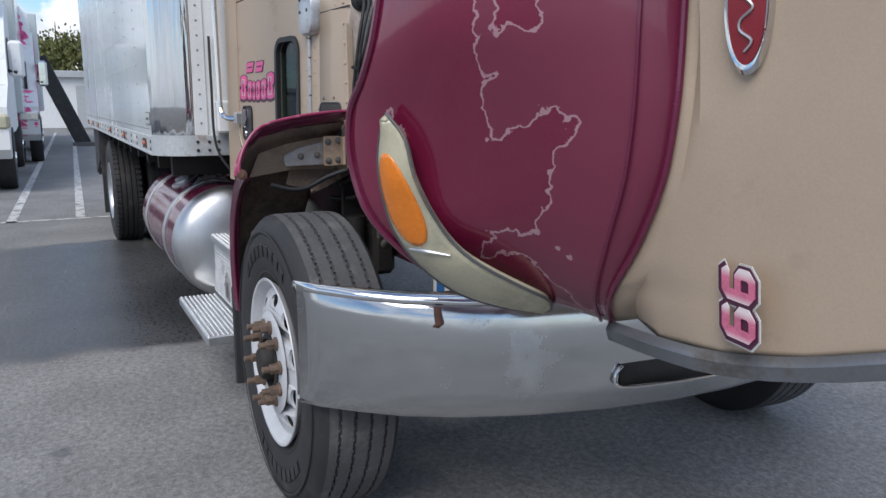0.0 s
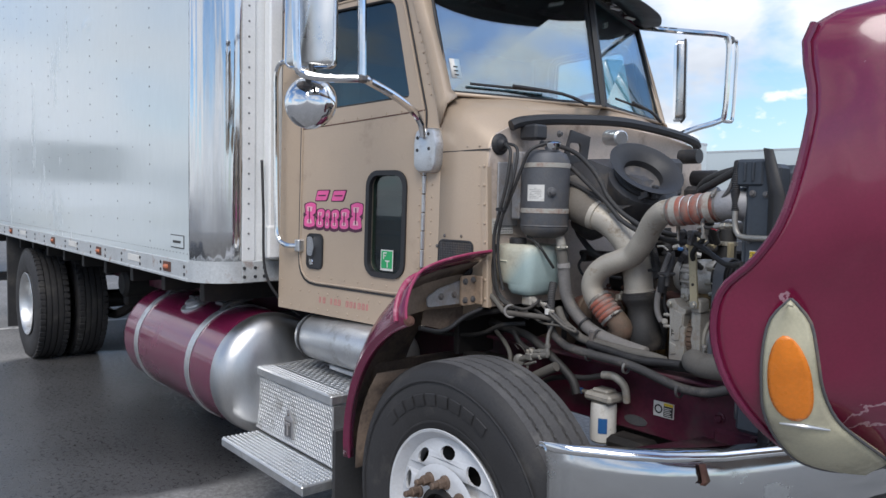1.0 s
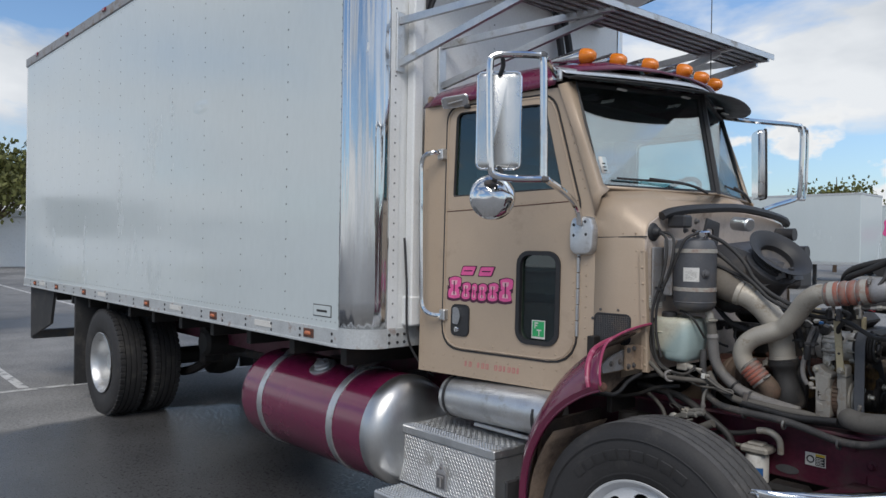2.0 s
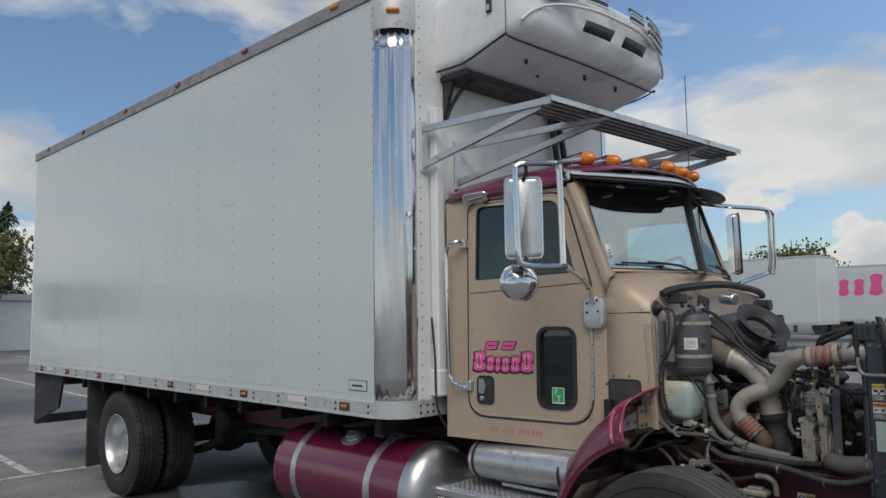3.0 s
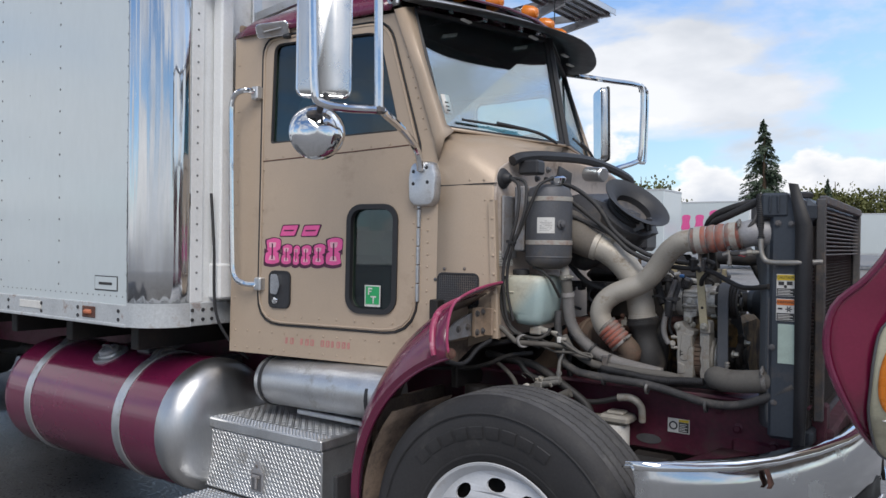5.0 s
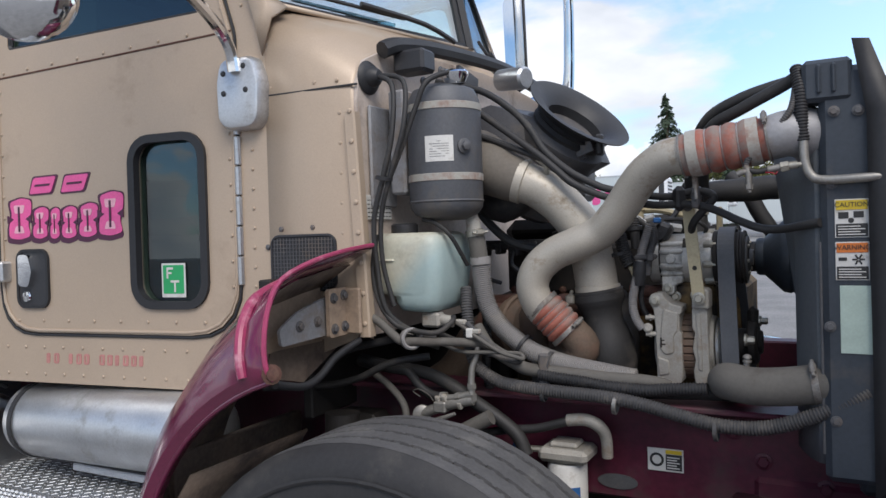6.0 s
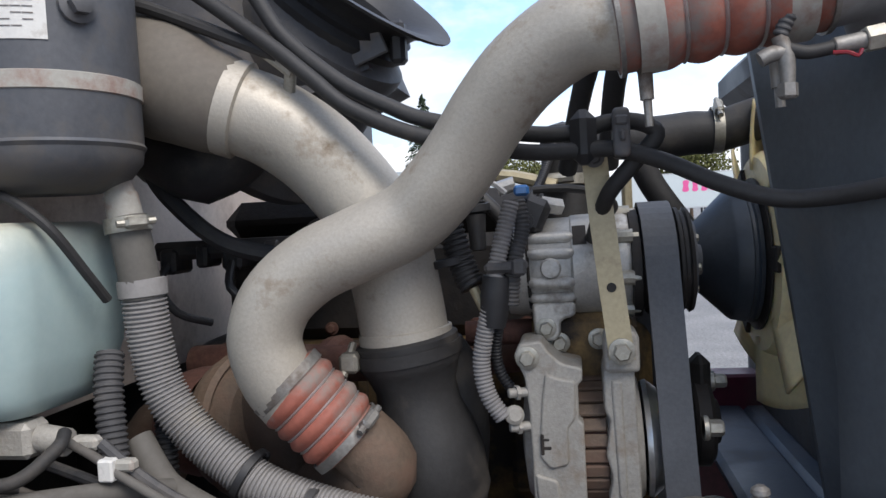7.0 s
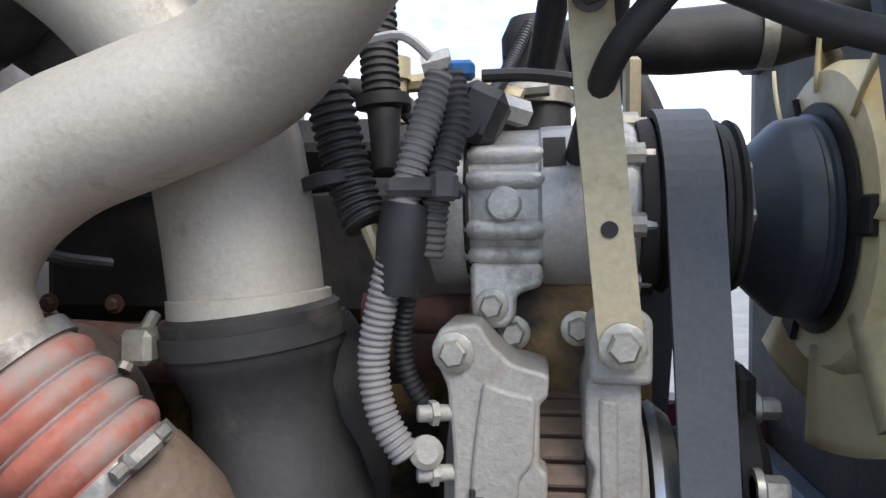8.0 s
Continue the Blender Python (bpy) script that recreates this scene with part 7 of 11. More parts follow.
rows = [fender_row(i / 16) for i in range(17)]
fender = part("fender", Shape().loft(rows), MAROON, truck, "maroon rear half of the wheel fender", solid=0.006)
part("fender_inside", Shape().loft([[Vector(q) for q in fender_row(i / 16, -0.009)[3:]] for i in range(1, 17)], flip=True), MUD, fender, "muddy underside of the fender", solid=0.002)
part("fender_lip", Shape().tube([(p[1][0], p[1][1] + 0.004, p[1][2]) for p in rows], 0.006, 8, 2), MAROON, fender)
part("cut_edge", Shape().tube([Vector(p) + Vector((0.004, -0.001, 0.002)) for p in rows[0][1:]], 0.0055, 8, 3), PINK_WORN, fender, "faded pink cut edge")
part("edge_bead", Shape().tube([Vector(p) for p in fender_row(0.070, 0.001)[2:]], [0.010, 0.011, 0.012, 0.012, 0.010, 0.008, 0.004], 10, 4), PINK_WORN, fender, "sun-faded pink bead behind the edge")
part("edge_bolt", Shape().lathe([(0.019, 0), (0.019, 0.003), (0.012, 0.004), (0.012, 0.010), (0.004, 0.012)], axis((-0.150, -1.200, 1.155), (0.85, -0.5, 0.1)), 12), RUST, fender)
part("inner_liner", Shape().loft([[(0.605 * math.cos(radians(a)) - 0.01, y, HUB_Z + 0.605 * math.sin(radians(a))) for y in (-1.10, -0.95, -0.70)] for a in range(140, 183, 7)], flip=True), MUD, truck, "muddy inner wheel liner", solid=0.006)
part("fender_support", Shape().sheet(rpoly([(-1.13, 1.125), (-0.965, 1.150), (-0.79, 1.148), (-0.79, 1.27), (-0.80, 1.305), (-0.90, 1.29), (-1.0, 1.262), (-1.09, 1.215)], 0.006), [], lambda u, v, w: (-0.345 - w, u, v), 0.006), TAN_DUSTY, truck, "dusty tan inner fender panel")
part("support_back", Shape().box((-0.50, -0.84, 1.16), (-0.46, -0.72, 1.30), 0.004), GRIME_AND_SHADE, truck)
part("support_foot", Shape().sheet(rpoly([(-0.985, 1.092), (-0.86, 1.060), (-0.70, 1.132), (-0.72, 1.150), (-0.97, 1.150)], 0.006), [], lambda u, v, w: (-0.352 - w, u, v), 0.006), MUD, truck, "muddy lower gusset")
part("gusset_seal", Shape().tube([(-0.25, -1.075, 1.104), (-0.25, -0.99, 1.083), (-0.255, -0.925, 1.090), (-0.26, -0.85, 1.124), (-0.25, -0.77, 1.150)], 0.009, 12, 5), RUBBER, truck, "drooping black rubber seal")
br = part("fender_bracket", Shape().sheet(rpoly([(-1.005, 1.168), (-0.838, 1.172), (-0.838, 1.262), (-0.95, 1.236), (-1.01, 1.205)], 0.010), [], lambda u, v, w: (-0.290 - w, u, v), 0.008), BRACKET_GREY, truck, "grey steel fender bracket")
part("tab", Shape().sheet(rpoly([(-0.856, 1.166), (-0.778, 1.168), (-0.778, 1.280), (-0.856, 1.280)], 0.010), [], lambda u, v, w: (-0.272 - w, u, v), 0.010).box((-0.285, -0.790, 1.168), (-0.232, -0.778, 1.278), 0.004), TAN_DUSTY, br, "bolted tan tab")
bo = Shape()
for y, z in ((-0.943, 1.205), (-0.878, 1.208), (-0.838, 1.258), (-0.838, 1.186), (-0.798, 1.262), (-0.798, 1.188)):
    hexhead(bo, (-0.272 if y > -0.85 else -0.290, y, z), (1, 0, 0), 0.011, 0.009, y * 900)
pieces("bolt", bo, GREY_STEEL, br)
part("splash_panel", Shape().box((-0.64, -1.02, 0.50), (-0.615, -0.55, 0.90), 0.004), MUD, truck)
part("front_flap", Shape().box((-0.735, -1.14, 0.17), (-0.715, -0.86, 0.62), 0.006), FLAP, truck, "black mud flap behind the front wheel")
part("flap_bar", Shape().box((-0.75, -1.05, 0.58), (-0.71, -0.7, 0.62), 0.008), GRIME_AND_SHADE, truck)

# -- bumper
PLAN = [(0.495, -1.21), (0.56, -1.165), (0.65, -1.085), (0.735, -0.99), (0.82, -0.85), (0.90, -0.66), (0.96, -0.45), (1.0, -0.22), (1.01, 0.0)]
PLAN = PLAN + [(x, -y) for x, y in reversed(PLAN[:-1])]


def bump_row(z, k, lift=0.0):
    return [(x + k * (1.0 if abs(y) < 1.1 else 0.5), y * (1 + lift), z + 0.03 * max(0.0, (0.8 - x)) * (1 if z > 0.7 else -0.2)) for x, y in PLAN]


bump = part("bumper", Shape().loft([bump_row(0.560, -0.05), bump_row(0.545, -0.015), bump_row(0.56, 0.0), bump_row(0.63, 0.012), bump_row(0.74, 0.014), bump_row(0.83, 0.008), bump_row(0.868, -0.004), bump_row(0.885, -0.02), bump_row(0.888, -0.05), bump_row(0.878, -0.075)]), BUMPER_CHROME, truck, "polished wrap-around bumper with scuffs", solid=0.006)
part("rim_roll", Shape().loft([bump_row(0.872, 0.004), bump_row(0.884, 0.0), bump_row(0.893, -0.010), bump_row(0.897, -0.026), bump_row(0.896, -0.052), bump_row(0.884, -0.060)]), CHROME, bump, "bright flat upper rim", solid=0.003)
for sgn in (-1, 1):
    slot = Shape()
    a, b2 = Vector((0.978, sgn * 0.43, 0.655)), Vector((1.02, sgn * 0.10, 0.655))
    slot.loft([[a + Vector((0.004, 0, 0.03)), (a + b2) / 2 + Vector((0.012, 0, 0.034)), b2 + Vector((0.006, 0, 0.034))], [a + Vector((0.008, 0, -0.03)), (a + b2) / 2 + Vector((0.014, 0, -0.034)), b2 + Vector((0.01, 0, -0.034))]], flip=sgn < 0)
    part("fog_slot", slot, GRIME_AND_SHADE, bump, "dark slot in the bumper", solid=0.01)
    part("slot_edge", Shape().tube([a + Vector((0.01, 0, 0.03)), a + Vector((0.004, -0.02 * sgn * -1, 0)), a + Vector((0.012, 0, -0.032)), (a + b2) / 2 + Vector((0.02, 0, -0.036)), b2 + Vector((0.015, 0, -0.036))], 0.0045, 8, 4), CHROME, bump)
part("scuff", Shape().loft([[(0.787, -0.921, 0.868), (0.797, -0.905, 0.868)], [(0.797, -0.925, 0.845), (0.806, -0.905, 0.845)], [(0.800, -0.922, 0.822), (0.812, -0.902, 0.824)], [(0.797, -0.93, 0.815), (0.806, -0.915, 0.812)]], flip=True), RUST, bump, "rusty scuffed notch under the rim", solid=0.002)
for sgn in (-1, 1):
    part("bumper_bracket", Shape().box((0.6, sgn * 0.48 - 0.05, 0.6), (0.90, sgn * 0.48 + 0.05, 0.85), 0.01), MAROON_DUSTY, bump)
part("bumper_tray", Shape().loft([[(0.62, -0.98, 0.80), (0.80, -0.70, 0.80), (0.93, -0.3, 0.80)], [(0.45, -0.95, 0.80), (0.55, -0.6, 0.80), (0.6, -0.3, 0.80)]], flip=True), MAROON_DUSTY, truck, solid=0.01)
part("cross_tube", Shape().box((0.80, -0.5, 0.72), (0.92, 0.5, 0.92), 0.01), MAROON_DUSTY, truck)

# -- hood, tilted forward
HOOD = [
    (0.955, [(1.10, 0.90), (1.125, 0.86), (1.17, 0.825), (1.26, 0.80), (1.345, 0.79)]),
    (1.03, [(1.065, 1.06), (1.10, 1.02), (1.18, 0.93), (1.29, 0.875), (1.405, 0.85)]),
    (1.15, [(1.02, 1.185), (1.11, 1.137), (1.20, 1.045), (1.31, 0.95), (1.495, 0.868)]),
    (1.27, [(0.985, 1.22), (1.09, 1.185), (1.22, 1.085), (1.35, 0.985), (1.555, 0.875)]),
    (1.38, [(1.00, 1.228), (1.10, 1.20), (1.24, 1.12), (1.38, 1.01), (1.58, 0.88)]),
    (1.46, [(1.075, 1.225), (1.15, 1.205), (1.27, 1.14), (1.40, 1.03), (1.585, 0.88)]),
    (1.56, [(1.13, 1.22), (1.20, 1.20), (1.30, 1.16), (1.42, 1.045), (1.585, 0.88)]),
    (1.76, [(1.165, 1.205), (1.24, 1.19), (1.33, 1.14), (1.44, 1.04), (1.585, 0.88)]),
    (1.94, [(1.15, 1.18), (1.24, 1.16), (1.34, 1.11), (1.45, 1.02), (1.59, 0.875)]),
    (2.02, [(1.33, 1.06), (1.38, 1.03), (1.43, 1.0), (1.50, 0.96), (1.60, 0.87)]),
    (2.22, [(1.46, 0.955), (1.49, 0.94), (1.52, 0.925), (1.56, 0.905), (1.61, 0.865)]),
]


flat = spread([(z, *[v for p in pts for v in p]) for z, pts in HOOD], 4)
HOOD = [(r[0], [(r[1 + 2 * k], r[2 + 2 * k]) for k in range(5)]) for r in flat]
for sgn in (-1, 1):
    rows = [[(p[0], sgn * p[1], z) for p in spread(pts, 3)] for z, pts in HOOD]
    fen = part("hood_fender", Shape().loft(rows, flip=sgn > 0), MAROON_PEEL, truck, "maroon hood fender with flaked clear coat", solid=0.008)
    part("fender_edge", Shape().tube([r[0] for r in rows[:33]], 0.009, 8, 1), MAROON, fen)
    part("crease_lip", Shape().tube([r[-1] for r in rows], 0.007, 8, 1), MAROON, fen)
    part("crease_bead", Shape().tube([Vector(r[-1]).lerp(Vector(r[9]), 0.28) + Vector((0.004, sgn * 0.008, 0)) for r in rows], 0.004, 5, 2), MAROON, fen)
    trow = []
    for z, pts in HOOD:
        cx, cy = pts[-1]
        drop = (1.1 - z) * 0.12 if z < 1.1 else -0.11 * (z - 1.1)
        up = 0.03 * max(0.0, 1.0 - (z - 0.955) / 0.8)
        trow.append([(cx, sgn * (cy - 0.002), z), (cx + 0.04, sgn * (cy - 0.035), z + up * 0.4), (1.52, sgn * (0.835 - drop * 0.6), z + up * 0.65), (1.65, sgn * (0.828 - drop), z + up * 0.9), (1.79, sgn * (0.805 - drop), z + up * 1.9), (1.93, sgn * (0.778 - drop), z + up * 3.5), (2.05, sgn * (0.72 - drop), z + up * 4.6), (2.12, sgn * 0.62, z + up * 5.2), (2.15, sgn * 0.40, z + up * 5.6), (2.16, 0, z + up * 5.6)] if cx < 1.44 else [(cx, sgn * (cy - 0.002), z), (cx + (1.65 - cx) * 0.25, sgn * (cy - 0.02), z + up * 0.4), (cx + (1.65 - cx) * 0.6, sgn * (0.838 - drop), z + up * 0.65), (1.65, sgn * (0.828 - drop), z + up * 0.9), (1.79, sgn * (0.805 - drop), z + up * 1.9), (1.93, sgn * (0.778 - drop), z + up * 3.5), (2.05, sgn * (0.72 - drop), z + up * 4.6), (2.12, sgn * 0.62, z + up * 5.2), (2.15, sgn * 0.40, z + up * 5.6), (2.16, 0, z + up * 5.6)])
    top = part("hood_side", Shape().loft(trow, flip=sgn > 0), TAN, truck, "tan hood side, tilted on end", solid=0.008)
    low = [Vector(p) for p in spread(trow[0][:1] + trow[0][2:], 3)]
    part("nose_trim", Shape().loft([[p + Vector((0.002, sgn * 0.004, 0.004)) for p in low], [p + Vector((0.0, sgn * 0.012, -0.012)) for p in low], [p + Vector((0.0, sgn * 0.006, -0.034)) for p in low], [p + Vector((0.0, -sgn * 0.03, -0.04)) for p in low]], flip=sgn > 0), TRIM_GREY, top, "grey metal trim along the nose edge", solid=0.004)
    # headlamp wrapped round the fender corner
    outer = spread([(1.145, 1.205, 1.383), (1.103, 1.201, 1.336), (1.088, 1.199, 1.268), (1.079, 1.179, 1.185), (1.073, 1.150, 1.121), (1.077, 1.099, 1.056), (1.086, 1.019, 0.992), (1.112, 0.933, 0.956), (1.140, 0.850, 0.939), (1.169, 0.817, 0.944)], 3)
    inner = spread([(1.152, 1.201, 1.376), (1.177, 1.180, 1.335), (1.188, 1.166, 1.264), (1.186, 1.126, 1.188), (1.198, 1.080, 1.122), (1.224, 1.031, 1.078), (1.241, 0.944, 1.028), (1.236, 0.884, 0.998), (1.216, 0.847, 0.975), (1.182, 0.820, 0.950)], 3)
    out_of = Vector((-0.15, 0.75, -0.45)).normalized()

    def on_lens(u, t, lift):
        a, f = min(int(u), len(outer) - 2), u - min(int(u), len(outer) - 2)
        p = Vector(outer[a]).lerp(Vector(outer[a + 1]), f).lerp(Vector(inner[a]).lerp(Vector(inner[a + 1]), f), t)
        p += out_of * (lift + 0.020 * math.sin(math.pi * t))
        return (p.x, sgn * p.y, p.z)

    hr = [[on_lens(u, k / 8, 0.004) for k in range(9)] for u in range(len(outer))]
    lampobj = part("headlamp", Shape().loft(hr, flip=sgn < 0), LENS_CREAM, truck, "yellowed wrap-round headlamp lens", solid=0.012)
    am = []
    for j in range(19):
        half = 0.37 * math.sqrt(max(0.0, 1 - ((j - 9) / 9.1) ** 2))
        am.append([on_lens(3.9 + 8.0 * j / 18, 0.53 + half * (k / 4 - 1), 0.0065) for k in range(9)])
    part("turn_signal", Shape().loft(am, flip=sgn < 0), AMBER, lampobj, "amber turn signal lens", solid=0.002)
    part("lens_step", Shape().tube([on_lens(12.6, 0.25, 0.006), on_lens(12.4, 0.6, 0.008), on_lens(13.2, 0.85, 0.006)], [0.002, 0.006, 0.002], 8, 4), ALU, lampobj, "bright inner step of the lens")
    rim = [h[0] for h in hr] + [h[-1] for h in reversed(hr)]
    part("headlamp_seal", Shape().tube(rim + rim[:1], 0.0035, 8, 1), GREY_STEEL, lampobj)
    if sgn < 0:
        # oval badge, standing on end with the hood
        bm_ = axis((1.705, -0.868, 1.548), (0.20, -0.97, -0.10))
        badge = part("oval_badge", Shape().lathe([(0.105, 0.0), (0.105, 0.008), (0.097, 0.014), (0.090, 0.012)], bm_ @ Matrix.Diagonal((0.36, 1.0, 1, 1)), 40), CHROME, top, "chrome-rimmed red oval badge")
        part("enamel", Shape().lathe([(0.091, 0.008), (0.089, 0.0135), (0.0, 0.015)], bm_ @ Matrix.Diagonal((0.33, 1.0, 1, 1)), 40, cap=False), EMBLEM_RED, badge, "red enamel field")
        part("script_mark", Shape().tube([bm_ @ Vector((0.012 * math.sin(k * 1.9), -0.07 + 0.0155 * k, 0.0165)) for k in range(10)], 0.0022, 5, 4), ALU, badge)
        # number decal, lying on its side
        SIX = [(0.0, 0.014), (0.014, 0.0), (0.040, 0.0), (0.054, 0.014), (0.054, 0.036), (0.042, 0.047), (0.018, 0.047), (0.018, 0.060), (0.048, 0.060), (0.054, 0.066), (0.046, 0.078), (0.014, 0.078), (0.0, 0.064)]
        EYE = [(0.018, 0.014), (0.034, 0.014), (0.037, 0.018), (0.037, 0.030), (0.033, 0.033), (0.018, 0.033)]

        def lying(du, lift):
            return lambda u, v, w: (1.757 - v - 0.012 * (u + du) / 0.12, -0.836 + 0.20 * (0.05 - v) * -1 - lift + w, 1.032 + du + u)

        for k in range(2):
            du = 0.061 * k
            grow = [((u - 0.027) * 1.24 + 0.025, (v - 0.039) * 1.18 + 0.042) for u, v in SIX]
            part("number_edge", Shape().sheet([((u - 0.027) * 1.10 + 0.027, (v - 0.039) * 1.07 + 0.039) for u, v in grow], [], lying(du, 0.0100 + 0.0012 * k), 0.002), LABEL_WHITE, top)
            part("number_shadow", Shape().sheet(grow, [], lying(du, 0.0125 + 0.0012 * k), 0.002), DECAL_DARK, top, "dark outline of the number decal")
            part("hood_number", Shape().sheet(SIX, [EYE], lying(du, 0.0155), 0.002), NUMBER_PINK, top, "pink and white number decal")

# ---- engine bay ----


def clamp_at(p, d, r, w=0.012, mat=None, parent=None, bolt=True, name="hose_clamp"):
    """A band clamp round a hose, with its screw."""
    m = axis(p, d)
    s = Shape().lathe([(r, -w / 2), (r + 0.0025, -w / 2), (r + 0.0025, w / 2), (r, w / 2)], m, 28, cap=False)
    if bolt:
        s.box((-0.012, r, -0.006), (0.012, r + 0.014, 0.006), 0.003, m @ Matrix.Rotation(radians(40), 4, "Z"))
        s.cyl(m @ Matrix.Rotation(radians(40), 4, "Z") @ Vector((-0.02, r + 0.007, 0)), m @ Matrix.Rotation(radians(40), 4, "Z") @ Vector((0.02, r + 0.007, 0)), 0.004, seg=8)
    return part(name, s, mat or BOLT, parent or truck)


def slab(outline, y_front, y_back, r, corner=0.006):
    """A casting with a flat face towards -y: an (x, z) outline with rounded corners and a rolled edge."""
    pts = rpoly(outline, corner, 4)
    if sum(p[0] * q[1] - q[0] * p[1] for p, q in zip(pts, pts[1:] + pts[:1])) < 0:
        pts.reverse()
    n = len(pts)
    nor = []
    for i in range(n):
        t = Vector(pts[(i + 1) % n]) - Vector(pts[i - 1])
        nor.append(Vector((-t.y, t.x)).normalized() if t.length > 1e-9 else Vector((0, 0)))
    rows = [[(u, y_back, v) for u, v in pts]]
    for k in range(5):
        a = math.pi / 2 * k / 4
        d, y = r * (1 - math.cos(a)), y_front + r * (1 - math.sin(a))
        rows.append([(p[0] + m.x * d, y, p[1] + m.y * d) for p, m in zip(pts, nor)])
    s = Shape().loft(rows, closed=True)
    last = [Vector(p) for p in rows[-1]]
    tri = mgeo.tessellate_polygon([[Vector((p.x, p.z, 0)) for p in last]])
    fs = []
    for a, b, c in tri:
        up = (last[b].x - last[a].x) * (last[c].z - last[a].z) - (last[b].z - last[a].z) * (last[c].x - last[a].x) > 0
        fs.append((a, b, c) if up else (a, c, b))
    return s.add(last, fs)


# engine block and head, mostly in shadow
blk = part("engine_block", Shape().box((-0.10, -0.20, 0.72), (0.50, 0.28, 1.20), 0.02), YELLOW_ENGINE, truck, "dirty yellow engine block caked in oil")
part("cylinder_head", Shape().box((-0.12, -0.17, 1.20), (0.48, 0.25, 1.36), 0.02), GRIME_AND_SHADE, blk)
part("valve_cover", Shape().box((-0.14, -0.14, 1.36), (0.42, 0.22, 1.43), 0.03), GRIME_AND_SHADE, blk, "black valve cover")
part("front_cover", Shape().box((0.49, -0.24, 0.74), (0.545, 0.26, 1.24), 0.02), YELLOW_ENGINE, blk)
ribs = Shape()
for i in range(7):
    x = -0.07 + i * 0.082
    ribs.box((x, -0.235, 0.98), (x + 0.03, -0.20, 1.19), 0.008)
pieces("block_rib", ribs, YELLOW_ENGINE, blk)
bo = Shape()
for i in range(8):
    hexhead(bo, (-0.08 + i * 0.075, -0.205, 1.225), (0, -1, 0), 0.009, 0.01, i * 20)
    hexhead(bo, (-0.10 + i * 0.075, -0.205, 0.95), (0, -1, 0), 0.008, 0.01, i * 33)
pieces("block_bolt", bo, RUST, blk)
part("oil_pan", Shape().box((-0.08, -0.17, 0.52), (0.46, 0.22, 0.73), 0.03), GRIME_AND_SHADE, blk)
part("wiring_rail", Shape().box((-0.17, -0.30, 1.345), (0.14, -0.24, 1.372), 0.008).box((-0.150, -0.312, 1.325), (-0.125, -0.255, 1.362), 0.005).box((-0.095, -0.308, 1.333), (-0.078, -0.255, 1.366), 0.004).box((-0.052, -0.315, 1.328), (-0.022, -0.255, 1.360), 0.005).box((0.010, -0.308, 1.336), (0.032, -0.255, 1.368), 0.004).tube([(-0.137, -0.308, 1.34), (-0.14, -0.33, 1.31), (-0.12, -0.32, 1.27), (-0.09, -0.28, 1.25)], 0.006, 10, 4).tube([(-0.036, -0.312, 1.34), (-0.03, -0.335, 1.305), (0.0, -0.32, 1.28), (0.03, -0.27, 1.27)], 0.006, 10, 4), BLACK_PLASTIC, truck, "black wiring rail on the head")
man = Shape().tube([(-0.12, -0.28, 1.19), (0.0, -0.285, 1.192), (0.12, -0.28, 1.185), (0.30, -0.28, 1.19), (0.42, -0.28, 1.20)], 0.026, 12)
for x in (-0.08, 0.08, 0.24, 0.40):
    man.tube([(x, -0.28, 1.19), (x, -0.23, 1.195), (x, -0.19, 1.19)], 0.022, 10, 3)
pieces("exhaust_manifold", man, RUST, truck, "rusty exhaust manifold", 0.0)
# turbocharger
tb = part("turbocharger", Shape().lathe([(0.035, -0.05), (0.070, -0.045), (0.088, -0.02), (0.090, 0.012), (0.075, 0.04), (0.045, 0.05)], axis((0.02, -0.40, 1.135), (0.9, -0.35, 0.1)), 32), IRON_TAN, truck, "dusty tan turbocharger housing")
part("volute", Shape().tube([(0.10 + 0.072 * math.cos(radians(a)) * 0.5, -0.43 - 0.02 * math.sin(radians(a)), 1.13 + 0.072 * math.sin(radians(a))) for a in range(-60, 290, 25)], [0.030 + 0.0012 * i for i in range(14)], 14, 2), IRON_TAN, tb)
part("compressor_outlet", Shape().tube([(0.13, -0.44, 1.06), (0.20, -0.50, 1.09), (0.225, -0.52, 1.12), (0.20, -0.53, 1.155)], [0.044, 0.042, 0.04, 0.039], 16, 4), IRON_TAN, tb, "tan cast compressor outlet")
part("turbo_clamp", Shape().lathe([(0.091, -0.012), (0.097, -0.006), (0.097, 0.006), (0.091, 0.012)], axis((0.028, -0.403, 1.136), (0.9, -0.35, 0.1)), 32, cap=False), IRON_TAN, tb)
part("heat_wrap", Shape().lathe([(0.07, -0.03), (0.074, 0.0), (0.07, 0.03)], axis((-0.055, -0.37, 1.128), (0.9, -0.35, 0.1)), 28, cap=False), RUST, tb, "speckled heat shield")
part("exhaust_pipe", Shape().tube([(-0.05, -0.37, 1.13), (-0.14, -0.33, 1.10), (-0.24, -0.32, 0.98), (-0.4, -0.35, 0.9)], 0.055, 14, 5), IRON_TAN, truck, "tan dusty exhaust pipe")
